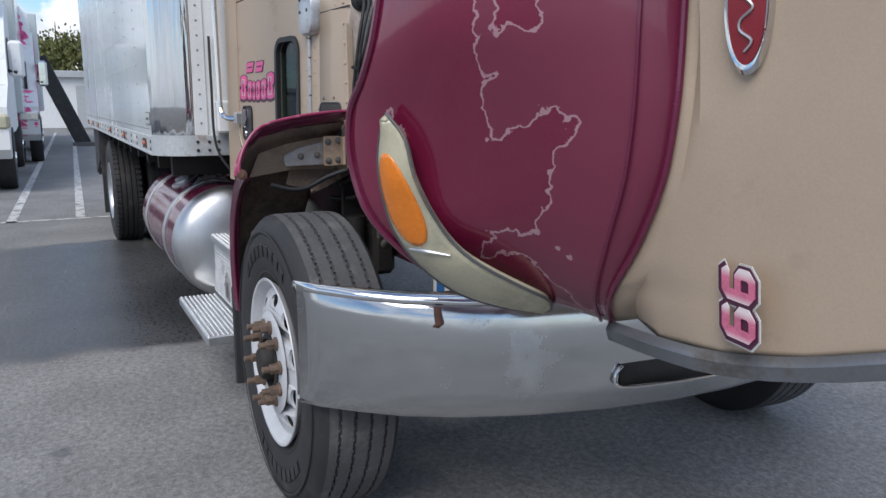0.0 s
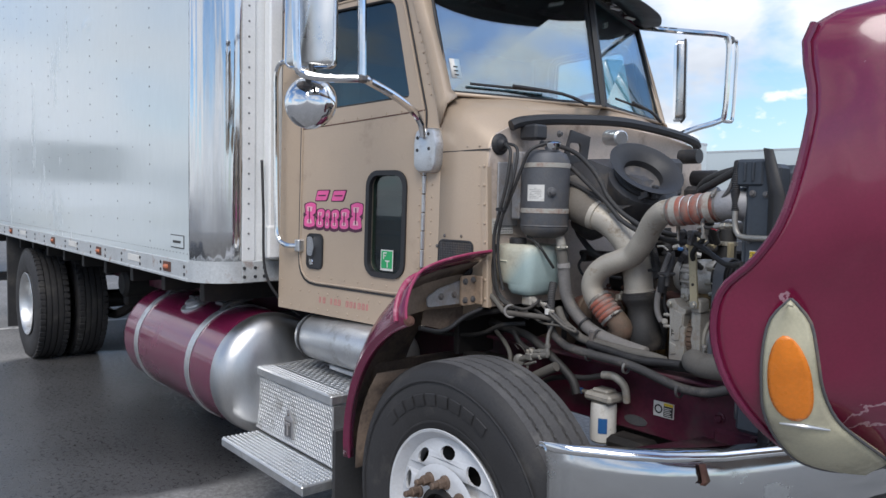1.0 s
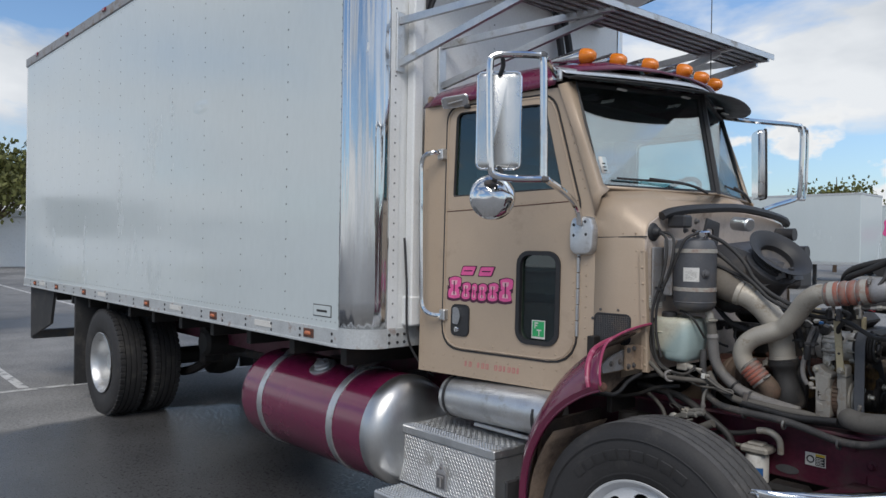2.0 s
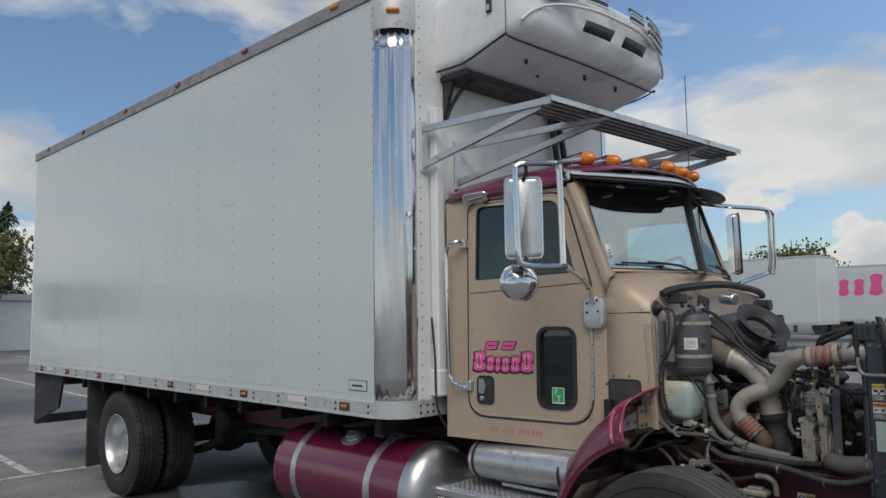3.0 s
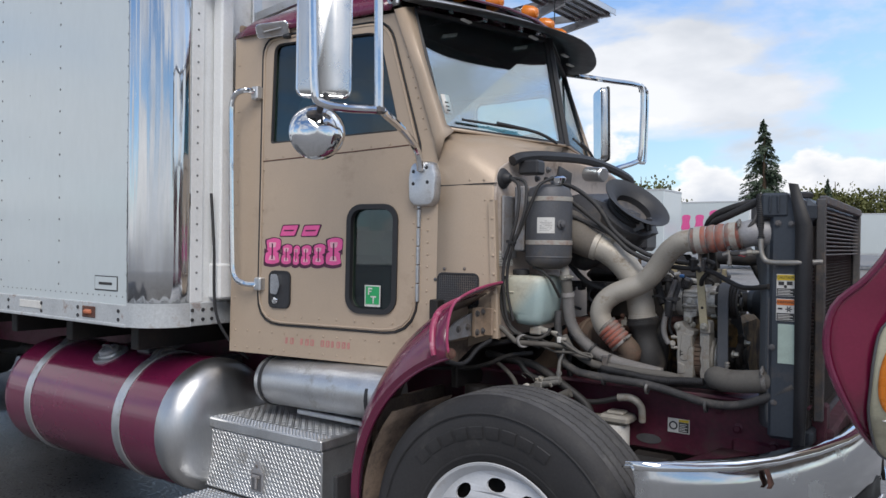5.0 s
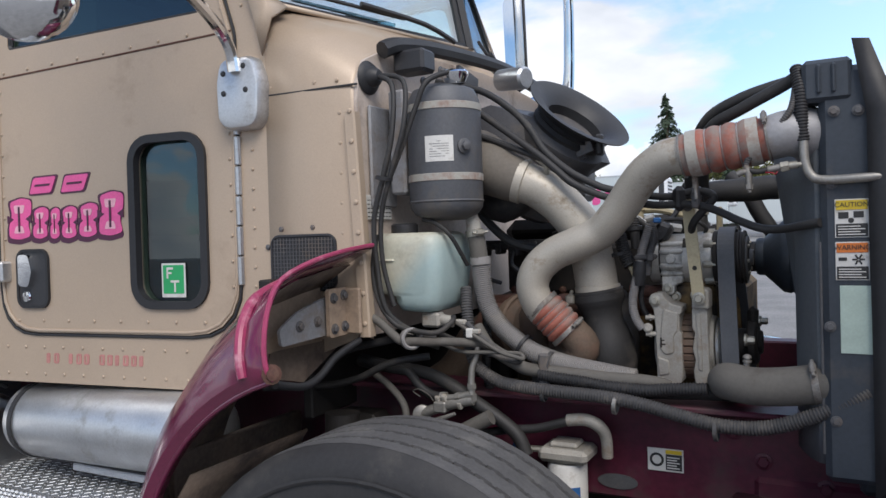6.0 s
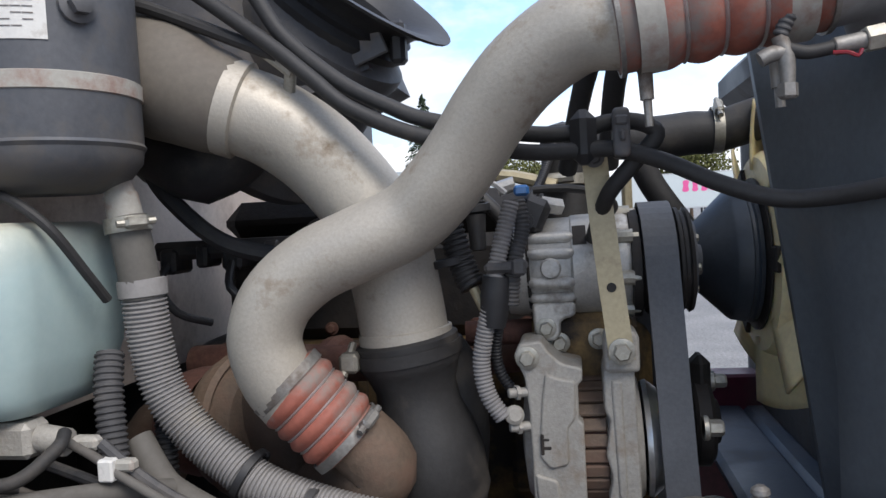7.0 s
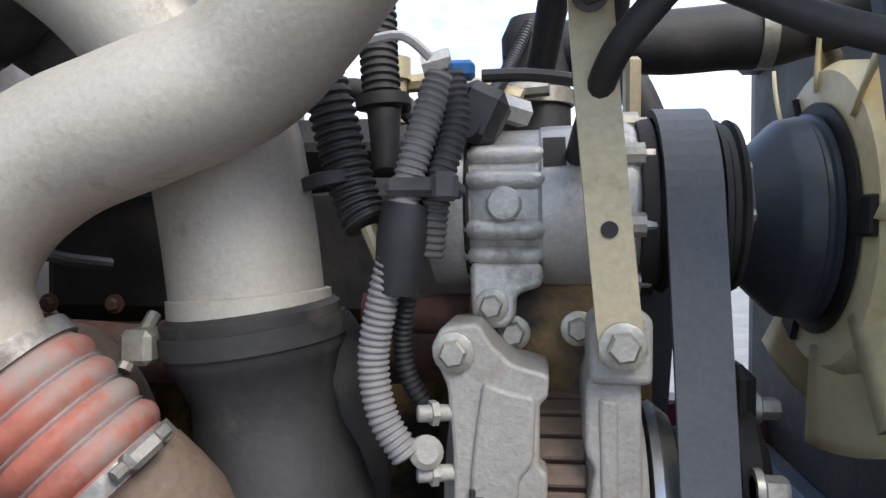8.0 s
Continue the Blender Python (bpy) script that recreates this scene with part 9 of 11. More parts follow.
# hoses and looms
HOSES = [
    ("air_line", HOSE, 0.0088, 12, [(-0.16, -0.50, 1.80), (-0.03, -0.51, 1.76), (0.06, -0.52, 1.70), (0.107, -0.52, 1.647), (0.142, -0.52, 1.593), (0.203, -0.52, 1.539), (0.257, -0.52, 1.508), (0.300, -0.52, 1.490), (0.392, -0.52, 1.470), (0.445, -0.52, 1.466), (0.483, -0.52, 1.474), (0.515, -0.52, 1.472), (0.531, -0.52, 1.458), (0.506, -0.515, 1.430), (0.483, -0.50, 1.403), (0.472, -0.46, 1.375), (0.465, -0.40, 1.35), (0.46, -0.33, 1.34)]),
    ("air_line", HOSE, 0.0088, 12, [(-0.14, -0.53, 1.765), (-0.04, -0.53, 1.71), (0.038, -0.53, 1.654), (0.126, -0.53, 1.586), (0.174, -0.53, 1.544), (0.216, -0.53, 1.508), (0.292, -0.53, 1.473), (0.392, -0.53, 1.450), (0.446, -0.53, 1.447), (0.49, -0.53, 1.446), (0.538, -0.53, 1.430), (0.585, -0.54, 1.406), (0.632, -0.56, 1.388), (0.675, -0.585, 1.387), (0.715, -0.632, 1.394), (0.742, -0.655, 1.398)]),
    ("air_line", HOSE, 0.0078, 10, [(0.135, -0.52, 1.572), (0.101, -0.52, 1.588), (0.009, -0.525, 1.629), (-0.033, -0.53, 1.644), (-0.10, -0.54, 1.66)]),
    ("coolant_hose", LOOM_DARK, 0.012, 10, [(-0.10, -0.40, 1.47), (-0.075, -0.40, 1.431), (-0.01, -0.395, 1.372), (0.07, -0.38, 1.348), (0.14, -0.36, 1.355)]),
    ("cable", HOSE, 0.0065, 12, [(-0.215, -0.705, 1.788), (-0.16, -0.725, 1.755), (-0.15, -0.75, 1.64), (-0.175, -0.755, 1.54), (-0.205, -0.755, 1.44), (-0.205, -0.75, 1.33), (-0.185, -0.745, 1.22), (-0.13, -0.71, 1.165), (-0.09, -0.68, 1.15)]),
    ("cable", HOSE, 0.0060, 12, [(-0.21, -0.70, 1.79), (-0.135, -0.715, 1.765), (-0.12, -0.745, 1.66), (-0.155, -0.75, 1.55), (-0.19, -0.745, 1.45), (-0.195, -0.74, 1.34), (-0.17, -0.735, 1.23)]),
    ("cable", HOSE, 0.0065, 12, [(-0.04, -0.64, 1.79), (-0.075, -0.705, 1.76), (-0.10, -0.72, 1.70), (-0.13, -0.73, 1.62), (-0.175, -0.74, 1.52)]),
    ("tank_hose", HOSE, 0.0055, 10, [(-0.13, -0.65, 1.436), (-0.085, -0.665, 1.424), (-0.055, -0.655, 1.395), (-0.042, -0.625, 1.35), (-0.038, -0.60, 1.32)]),
    ("sill_hose", GREY_HOSE, 0.0105, 16, [(-0.262, -0.735, 1.235), (-0.235, -0.745, 1.208), (-0.206, -0.745, 1.192), (-0.171, -0.745, 1.164), (-0.147, -0.745, 1.149), (-0.115, -0.735, 1.147), (-0.086, -0.725, 1.146), (-0.050, -0.70, 1.144), (-0.01, -0.65, 1.135), (0.02, -0.60, 1.12)]),
    ("sill_hose", HOSE, 0.0065, 12, [(-0.210, -0.740, 1.403), (-0.222, -0.742, 1.315), (-0.206, -0.745, 1.243), (-0.168, -0.742, 1.190), (-0.118, -0.735, 1.173), (-0.065, -0.72, 1.168), (-0.040, -0.69, 1.190), (-0.045, -0.67, 1.20)]),
    ("pump_lead", GREY_HOSE, 0.0048, 12, [(-0.056, -0.660, 1.190), (-0.026, -0.660, 1.175), (0.012, -0.660, 1.150), (0.069, -0.660, 1.119), (0.107, -0.660, 1.109), (0.126, -0.660, 1.106), (0.118, -0.655, 1.116), (0.090, -0.655, 1.117), (0.040, -0.655, 1.116), (-0.030, -0.655, 1.114), (-0.081, -0.660, 1.130), (-0.133, -0.670, 1.150), (-0.18, -0.69, 1.155)]),
    ("chassis_hose", HOSE, 0.010, 14, [(-0.60, -0.72, 1.06), (-0.394, -0.720, 1.090), (-0.310, -0.720, 1.120), (-0.219, -0.720, 1.141), (-0.154, -0.715, 1.152), (-0.08, -0.68, 1.13)]),
    ("chassis_hose", HOSE, 0.009, 14, [(-0.60, -0.72, 1.0), (-0.420, -0.700, 1.015), (-0.311, -0.700, 1.040), (-0.206, -0.700, 1.086), (-0.12, -0.66, 1.10)]),
    ("heater_hose", GREY_HOSE, 0.0155, 18, [(-0.03, -0.575, 1.165), (0.0, -0.585, 1.125), (0.025, -0.590, 1.108), (0.075, -0.590, 1.082), (0.114, -0.590, 1.068), (0.211, -0.590, 1.063), (0.302, -0.590, 1.058), (0.390, -0.580, 1.054), (0.43, -0.55, 1.04)]),
    ("heater_hose", HOSE, 0.018, 16, [(0.12, -0.57, 1.045), (0.22, -0.575, 1.035), (0.36, -0.565, 1.030), (0.50, -0.56, 1.035), (0.56, -0.55, 1.035)]),
    ("frame_hose", HOSE, 0.0165, 16, [(-0.36, -0.61, 1.07), (-0.269, -0.620, 1.060), (-0.211, -0.620, 1.055), (-0.144, -0.620, 1.046), (-0.080, -0.620, 1.021), (-0.019, -0.620, 0.986), (0.040, -0.620, 0.952), (0.089, -0.620, 0.915), (0.11, -0.62, 0.87)]),
    ("frame_hose", GREY_HOSE, 0.018, 18, [(-0.14, -0.66, 0.862), (-0.10, -0.66, 0.885), (-0.03, -0.66, 0.925), (0.038, -0.655, 0.962)]),
    ("fuel_line", HOSE, 0.0105, 14, [(-0.10, -0.59, 0.86), (-0.035, -0.600, 0.895), (0.049, -0.600, 0.918), (0.130, -0.600, 0.930), (0.189, -0.600, 0.948), (0.215, -0.595, 0.955)]),
    ("radiator_line", HOSE, 0.0125, 12, [(0.49, -0.36, 1.44), (0.50, -0.45, 1.54), (0.53, -0.55, 1.605), (0.60, -0.59, 1.637), (0.68, -0.61, 1.672), (0.715, -0.625, 1.69)]),
    ("radiator_line", HOSE, 0.0125, 12, [(0.44, -0.30, 1.44), (0.47, -0.42, 1.55), (0.52, -0.53, 1.625), (0.60, -0.57, 1.662), (0.70, -0.58, 1.685)]),
    ("rear_hose", HOSE, 0.022, 14, [(0.50, 0.02, 1.53), (0.545, 0.0, 1.49), (0.58, 0.0, 1.42), (0.622, 0.0, 1.355), (0.66, 0.02, 1.30)]),
    ("brake_hose", HOSE, 0.011, 14, [(-0.34, -0.63, 1.075), (-0.235, -0.650, 1.062), (-0.190, -0.650, 1.055), (-0.160, -0.650, 1.025), (-0.128, -0.650, 1.004), (-0.09, -0.650, 0.998)]),
    ("brake_hose", GREY_HOSE, 0.009, 14, [(-0.30, -0.64, 1.045), (-0.24, -0.655, 1.015), (-0.20, -0.66, 0.975), (-0.19, -0.665, 0.93), (-0.20, -0.66, 0.88)]),
    ("valve_wire", GREY_HOSE, 0.0016, 6, [(-0.15, -0.662, 0.998), (-0.168, -0.664, 1.010), (-0.150, -0.668, 1.018), (-0.122, -0.668, 1.006), (-0.112, -0.664, 0.99)]),
    ("ground_cable", HOSE, 0.010, 8, [(0.10, -0.46, 1.02), (0.22, -0.50, 1.04), (0.34, -0.52, 1.00), (0.5, -0.5, 1.01)]),
]
for nm, mat, r, seg, pts in HOSES:
    part(nm, Shape().tube(pts, r, seg, 6), mat, truck)
LOOMS = [
    ("wiring_loom", LOOM_PALE, 0.0240, 20, [(-0.0205, -0.562, 1.332), (-0.017, -0.56, 1.27), (-0.006, -0.558, 1.215), (0.024, -0.556, 1.168), (0.065, -0.556, 1.133), (0.11, -0.558, 1.105), (0.19, -0.56, 1.080), (0.28, -0.565, 1.066), (0.36, -0.565, 1.055)], 0.0050),
    ("wiring_loom", LOOM, 0.0155, 16, [(-0.050, -0.585, 1.262), (-0.044, -0.600, 1.222), (-0.036, -0.610, 1.168), (-0.027, -0.620, 1.110), (-0.006, -0.620, 1.070), (0.048, -0.625, 1.042), (0.10, -0.628, 1.034), (0.185, -0.630, 1.029), (0.310, -0.630, 1.024), (0.394, -0.630, 1.013), (0.474, -0.632, 0.996), (0.551, -0.635, 0.984), (0.64, -0.64, 0.990), (0.73, -0.645, 1.025), (0.82, -0.65, 1.078)], 0.0065),
    ("wiring_loom", LOOM_DARK, 0.0145, 16, [(0.14, -0.600, 1.060), (0.185, -0.603, 1.055), (0.259, -0.605, 1.049), (0.304, -0.605, 1.043), (0.391, -0.603, 1.040), (0.441, -0.600, 1.045), (0.52, -0.598, 1.050)], 0.0065),
    ("wiring_loom", LOOM_DARK, 0.0165, 16, [(0.285, -0.45, 1.425), (0.297, -0.45, 1.398), (0.307, -0.45, 1.361), (0.319, -0.452, 1.322), (0.328, -0.455, 1.305)], 0.0062),
    ("wiring_loom", LOOM_DARK, 0.0145, 16, [(0.318, -0.40, 1.485), (0.322, -0.40, 1.455), (0.324, -0.405, 1.425), (0.328, -0.41, 1.388)], 0.0055),
    ("wiring_loom", LOOM_PALE, 0.0105, 14, [(0.378, -0.468, 1.400), (0.366, -0.475, 1.36), (0.358, -0.478, 1.328), (0.352, -0.478, 1.296), (0.342, -0.475, 1.259), (0.335, -0.472, 1.219), (0.341, -0.472, 1.183), (0.357, -0.472, 1.157)], 0.0045),
    ("wiring_loom", LOOM, 0.0090, 14, [(0.384, -0.464, 1.402), (0.388, -0.468, 1.37), (0.378, -0.475, 1.33), (0.372, -0.472, 1.285)], 0.0045),
    ("wiring_loom", LOOM_DARK, 0.0068, 12, [(0.376, -0.455, 1.402), (0.370, -0.46, 1.36), (0.366, -0.464, 1.32), (0.36, -0.462, 1.28), (0.350, -0.45, 1.235), (0.353, -0.447, 1.205), (0.366, -0.445, 1.182)], 0.0042),
    ("wiring_loom", LOOM_DARK, 0.012, 12, [(-0.02, -0.54, 1.20), (-0.015, -0.545, 1.12), (-0.02, -0.55, 1.05), (0.0, -0.56, 0.99)], 0.006),
    ("wiring_loom", LOOM, 0.0065, 12, [(0.704, -0.650, 1.665), (0.700, -0.660, 1.635), (0.693, -0.667, 1.612), (0.677, -0.668, 1.590), (0.650, -0.668, 1.561), (0.625, -0.667, 1.539), (0.613, -0.665, 1.516)], 0.0045),
    ("wiring_loom", LOOM_DARK, 0.013, 12, [(0.705, -0.635, 1.70), (0.712, -0.655, 1.655), (0.713, -0.66, 1.60), (0.715, -0.66, 1.555)], 0.006),
    ("wiring_loom", LOOM_DARK, 0.0065, 10, [(0.43, -0.22, 1.50), (0.415, -0.25, 1.46), (0.40, -0.30, 1.42), (0.39, -0.38, 1.40)], 0.004),
]
for nm, mat, r, seg, pts, pitch in LOOMS:
    part(nm, Shape().tube(pts, r, seg, 8, ribs=(pitch, r * 0.13)), mat, truck, "ribbed wiring loom")
part("loom_cuff", Shape().lathe([(0.0225, -0.010), (0.0262, -0.009), (0.0262, 0.009), (0.0225, 0.010)], axis((-0.0203, -0.5622, 1.328), (-0.06, 0, 1)), 24, cap=False), LOOM_PALE, truck)
# ties, clips and P-clamps
for p, d, r, mat in (((0.16, -0.575, 1.082), (1, 0, -0.15), 0.026, LOOM), ((0.16, -0.62, 1.022), (1, 0, -0.05), 0.019, LOOM), ((0.33, -0.63, 1.010), (1, 0, -0.1), 0.019, GREY_CLAMP), ((0.54, -0.635, 0.974), (1, 0, 0.05), 0.020, LOOM), ((-0.175, -0.752, 1.535), (0.2, 0, 1), 0.018, RUBBER), ((0.085, -0.557, 1.12), (0.8, 0, -0.5), 0.0255, RUBBER), ((0.302, -0.45, 1.335), (0.2, 0, -1), 0.0185, RUBBER), ((0.327, -0.407, 1.395), (0.1, 0, -1), 0.017, RUBBER)):
    m = axis(p, d)
    part("tie", Shape().lathe([(r, -0.005), (r + 0.003, -0.004), (r + 0.003, 0.004), (r, 0.005)], m, 20, cap=False).box((-0.008, r, -0.007), (0.008, r + 0.009, 0.007), 0.003, m @ Matrix.Rotation(radians(-60), 4, "Z")), mat, truck)
part("p_clamp", Shape().box((0.140, -0.605, 1.02), (0.165, -0.59, 1.11), 0.005), GREY_STEEL, truck)
part("loom_tie", Shape().box((0.345, -0.492, 1.322), (0.392, -0.448, 1.334), 0.004).box((0.376, -0.497, 1.319), (0.392, -0.488, 1.337), 0.003), LOOM, truck, "wide grey cable tie")
part("tape_wrap", Shape().tube([(0.358, -0.474, 1.318), (0.355, -0.474, 1.295), (0.350, -0.472, 1.262)], [0.0165, 0.0175, 0.0145], 14, 4), LOOM_DARK, truck, "black tape wrap")
part("plug_sleeve", Shape().tube([(0.329, -0.412, 1.388), (0.330, -0.413, 1.365), (0.331, -0.415, 1.345)], [0.0125, 0.0105, 0.0095], 12, 3), LOOM_DARK, truck)
part("plug_tube", Shape().cyl((0.328, -0.455, 1.304), (0.340, -0.457, 1.276), 0.006, 0.005, 10), BRACKET, truck)
part("zip_tail", Shape().tube([(0.331, -0.475, 1.421), (0.355, -0.478, 1.423), (0.372, -0.474, 1.410)], 0.0032, 6, 4), LABEL_WHITE, truck, "loose white cable tie")
part("ring_clip", Shape().lathe([(0.0185, -0.009), (0.0225, -0.011), (0.0265, -0.008), (0.0265, 0.008), (0.0225, 0.011), (0.0185, 0.009), (0.0185, -0.009)], axis((-0.126, -0.736, 1.154), (0.75, -0.65, 0.1)), 24, cap=False), LOOM_PALE, truck, "pale ring clip round the hose")
part("lead_tag", Shape().box((-0.016, -0.668, 1.150), (0.000, -0.652, 1.172), 0.002), LABEL_WHITE, truck, "white paper tag on the lead")
# two-hose clip
part("hose_strap_band", Shape().box((0.445, -0.541, 1.432), (0.472, -0.507, 1.488), 0.010), RUBBER, truck)
part("hose_clip_block", slab([(0.487, 1.437), (0.504, 1.437), (0.504, 1.486), (0.487, 1.486)], -0.545, -0.51, 0.004).box((0.489, -0.549, 1.468), (0.502, -0.543, 1.478), 0.002).box((0.493, -0.551, 1.452), (0.499, -0.543, 1.463), 0.002), GREY_STEEL, truck, "grey double hose clip")

# belt drive: compressor, alternator, tensioner; the group sits on its bracket a little forward of the block
DRIVE_SHIFT = Vector((0.003, 0.004, 0.002))
CY, CZ = -0.365, 1.317
cm = axis((0.372, CY, CZ), (1, 0, 0.02))
comp = part("ac_compressor", Shape().lathe([(0.045, -0.018), (0.058, -0.014), (0.060, 0.0), (0.060, 0.012), (0.0575, 0.014), (0.0575, 0.018), (0.0585, 0.02), (0.0585, 0.095), (0.061, 0.10), (0.063, 0.128), (0.060, 0.134), (0.05, 0.136)], cm, 48), CAST, truck, "cast aluminium air-conditioning compressor")
for k, b0 in enumerate((142, 162, 196, 216, 236)):
    b = radians(b0)
    y, z = CY + 0.0565 * math.cos(b), CZ + 0.0565 * math.sin(b)
    part("casting_rib", Shape().tube([(0.390, y, z), (0.394, CY + 0.0585 * math.cos(b), CZ + 0.0585 * math.sin(b)), (0.432, CY + 0.0585 * math.cos(b), CZ + 0.0585 * math.sin(b)), (0.438, y, z)], [0.006, 0.0075, 0.0075, 0.004], 12, 4), CAST, comp)
part("boss", Shape().lathe([(0.0125, -0.012), (0.0125, 0.004), (0.0105, 0.006), (0.0, 0.0065)], axis((0.4125, CY - 0.0585, CZ + 0.001), (0, -1, 0.03)), 28, cap=False), CAST, comp, "round plug")
part("boss_pad", Shape().lathe([(0.024, -0.02), (0.0235, -0.006), (0.021, -0.001), (0.015, 0.0005), (0.0, 0.001)], axis((0.4125, CY - 0.0585, CZ + 0.001), (0, -1, 0.03)), 28, cap=False), CAST, comp)
part("shell", Shape().lathe([(0.0585, 0.0), (0.0615, 0.003), (0.0620, 0.008), (0.0620, 0.054), (0.0605, 0.058)], axis((0.436, CY, CZ), (1, 0, 0.02)), 48, cap=False), CAST, comp, "smooth cylindrical shell")
part("oil_stain", Shape().lathe([(0.0626, 0.004), (0.0626, 0.020)], axis((0.436, CY, CZ), (1, 0, 0.02)), 10, cap=False, arc=26, start=128), GRIME_AND_SHADE, comp, "dark oily stain")
part("case_band", Shape().lathe([(0.0605, -0.002), (0.0625, 0), (0.0605, 0.002)], axis((0.386, CY, CZ), (1, 0, 0.02)), 40, cap=False), GRIME_AND_SHADE, comp)
part("mounting_foot", slab([(0.388, CZ - 0.040), (0.390, CZ - 0.078), (0.398, CZ - 0.086), (0.414, CZ - 0.086), (0.421, CZ - 0.078), (0.421, CZ - 0.062), (0.440, CZ - 0.056), (0.440, CZ - 0.040)], CY - 0.056, CY - 0.02, 0.004), CAST, comp)
hb2 = Shape()
hexhead(hb2, (0.404, CY - 0.056, CZ - 0.070), (0, -1, 0), 0.0105, 0.010, 12)
part("foot_bolt", hb2, BOLT, comp)
fl = Shape()
for k in range(8):
    a = radians(45 * k + 12)
    fl.lathe([(0.009, 0), (0.009, 0.02)], axis((0.488, CY + 0.063 * math.cos(a), CZ + 0.063 * math.sin(a)), (1, 0, 0)), 10)
    hexhead(fl, (0.508, CY + 0.063 * math.cos(a), CZ + 0.063 * math.sin(a)), (1, 0, 0), 0.006, 0.008, 20 * k, False)
pieces("flange_bolt", fl, BOLT, comp)
part("clutch", Shape().lathe([(0.055, 0.0), (0.066, 0.002), (0.067, 0.012), (0.058, 0.014), (0.058, 0.018)], axis((0.505, CY, CZ), (1, 0, 0.02)), 40), GRIME_AND_SHADE, comp)
pul = part("compressor_pulley", Shape().lathe([(0.03, 0.0), (0.062, 0.0), (0.064, 0.003), (0.060, 0.005), (0.060, 0.036), (0.064, 0.038), (0.064, 0.042), (0.060, 0.044), (0.060, 0.048), (0.064, 0.050), (0.062, 0.054), (0.04, 0.054), (0.036, 0.06), (0.0, 0.062)], axis((0.523, CY, CZ), (1, 0, 0.02)), 48, cap=False), GRIME_AND_SHADE, truck, "black grooved compressor pulley")
part("clutch_plate", Shape().lathe([(0.05, 0.0), (0.05, 0.006), (0.02, 0.008), (0.018, 0.016), (0.0, 0.017)], axis((0.575, CY, CZ), (1, 0, 0)), 32, cap=False), GREY_STEEL, pul)
bo = Shape()
for k in range(6):
    a = radians(60 * k + 10)
    hexhead(bo, (0.580, CY + 0.036 * math.cos(a), CZ + 0.036 * math.sin(a)), (1, 0, 0), 0.006, 0.006, 0, False)
pieces("plate_bolt", bo, BOLT, pul)
# belt loop round compressor, alternator and crank pulleys
AY, AZ = -0.385, 1.105


def belt_loop(circles, x0, x1, lift):
    """An outer hull round pulley circles (y, z, r) as a flat belt."""
    pts = []
    for cy, cz, r in circles:
        for k in range(40):
            a = 2 * math.pi * k / 40
            pts.append((cy + (r + lift) * math.cos(a), cz + (r + lift) * math.sin(a)))
    pts = sorted(set((round(a, 5), round(b, 5)) for a, b in pts))

    def half(seq):
        h = []
        for p in seq:
            while len(h) > 1 and (h[-1][0] - h[-2][0]) * (p[1] - h[-2][1]) - (h[-1][1] - h[-2][1]) * (p[0] - h[-2][0]) <= 0:
                h.pop()
            h.append(p)
        return h[:-1]

    hull = half(pts) + half(pts[::-1])
    return hull


hull_o = belt_loop([(CY, CZ, 0.060), (-0.395, 0.90, 0.075), (-0.20, 1.0, 0.07)], 0, 0, 0.0075)
bs = Shape()
n = len(hull_o)
rows = []
for y, z in hull_o + hull_o[:1]:
    k = 0.018 * (CZ - z) / 0.3
    rows.append([(0.520 + k * 0.6, y, z), (0.557 + k * 0.6, y, z)])
bs.loft(rows)
belt = part("drive_belt", bs, BELT, truck, "ribbed rubber drive belt", solid=0.006)
belt.data.polygons.foreach_set("use_smooth", [False] * len(belt.data.polygons))
part("crank_pulley", Shape().lathe([(0.03, 0), (0.078, 0.0), (0.078, 0.05), (0.03, 0.05)], axis((0.545, -0.395, 0.90), (1, 0, 0)), 40), GRIME_AND_SHADE, truck)
tn = part("belt_tensioner", Shape().lathe([(0.02, 0.0), (0.042, 0.0), (0.044, 0.004), (0.044, 0.034), (0.042, 0.038), (0.02, 0.038)], axis((0.535, -0.335, 1.10), (1, 0, 0)), 32), GRIME_AND_SHADE, truck, "black belt tensioner")
part("arm", Shape().lathe([(0.012, 0.0), (0.050, 0.002), (0.054, 0.006), (0.054, 0.020), (0.046, 0.026), (0.030, 0.026), (0.026, 0.034), (0.0, 0.036)], axis((0.572, -0.352, 1.115), (1, 0, 0)), 32, cap=False).box((0.574, -0.372, 1.13), (0.598, -0.332, 1.20), 0.010), GRIME_AND_SHADE, tn)
hb3 = Shape()
hexhead(hb3, (0.575, -0.440, 1.132), (1, 0, 0), 0.012, 0.022, 15)
hexhead(hb3, (0.598, -0.35, 1.165), (1, 0, 0), 0.011, 0.02, 5)
pieces("tensioner_bolt", hb3, BOLT, tn)

# alternator
am_ = axis((0.375, AY, AZ), (1, 0, 0.02))
alt = part("alternator", Shape().lathe([(0.03, -0.005), (0.066, 0.0), (0.076, 0.01), (0.078, 0.055), (0.074, 0.06)], am_, 40), CAST_DUSTY, truck, "dusty cast alternator")
part("front_housing", Shape().lathe([(0.074, 0.094), (0.079, 0.098), (0.079, 0.122), (0.070, 0.134), (0.03, 0.138)], am_, 40), CAST_DUSTY, alt)
part("stator", Shape().lathe([(0.0725, 0.056), (0.0725, 0.098)], am_, 40), RUST, alt, "bronze stator core")
st = Shape()
for k in range(28):
    a = 2 * math.pi * k / 28
    st.box((0.0705, -0.0072, 0.062), (0.0800, 0.0072, 0.094), 0.0015, am_ @ Matrix.Rotation(a, 4, "Z"))
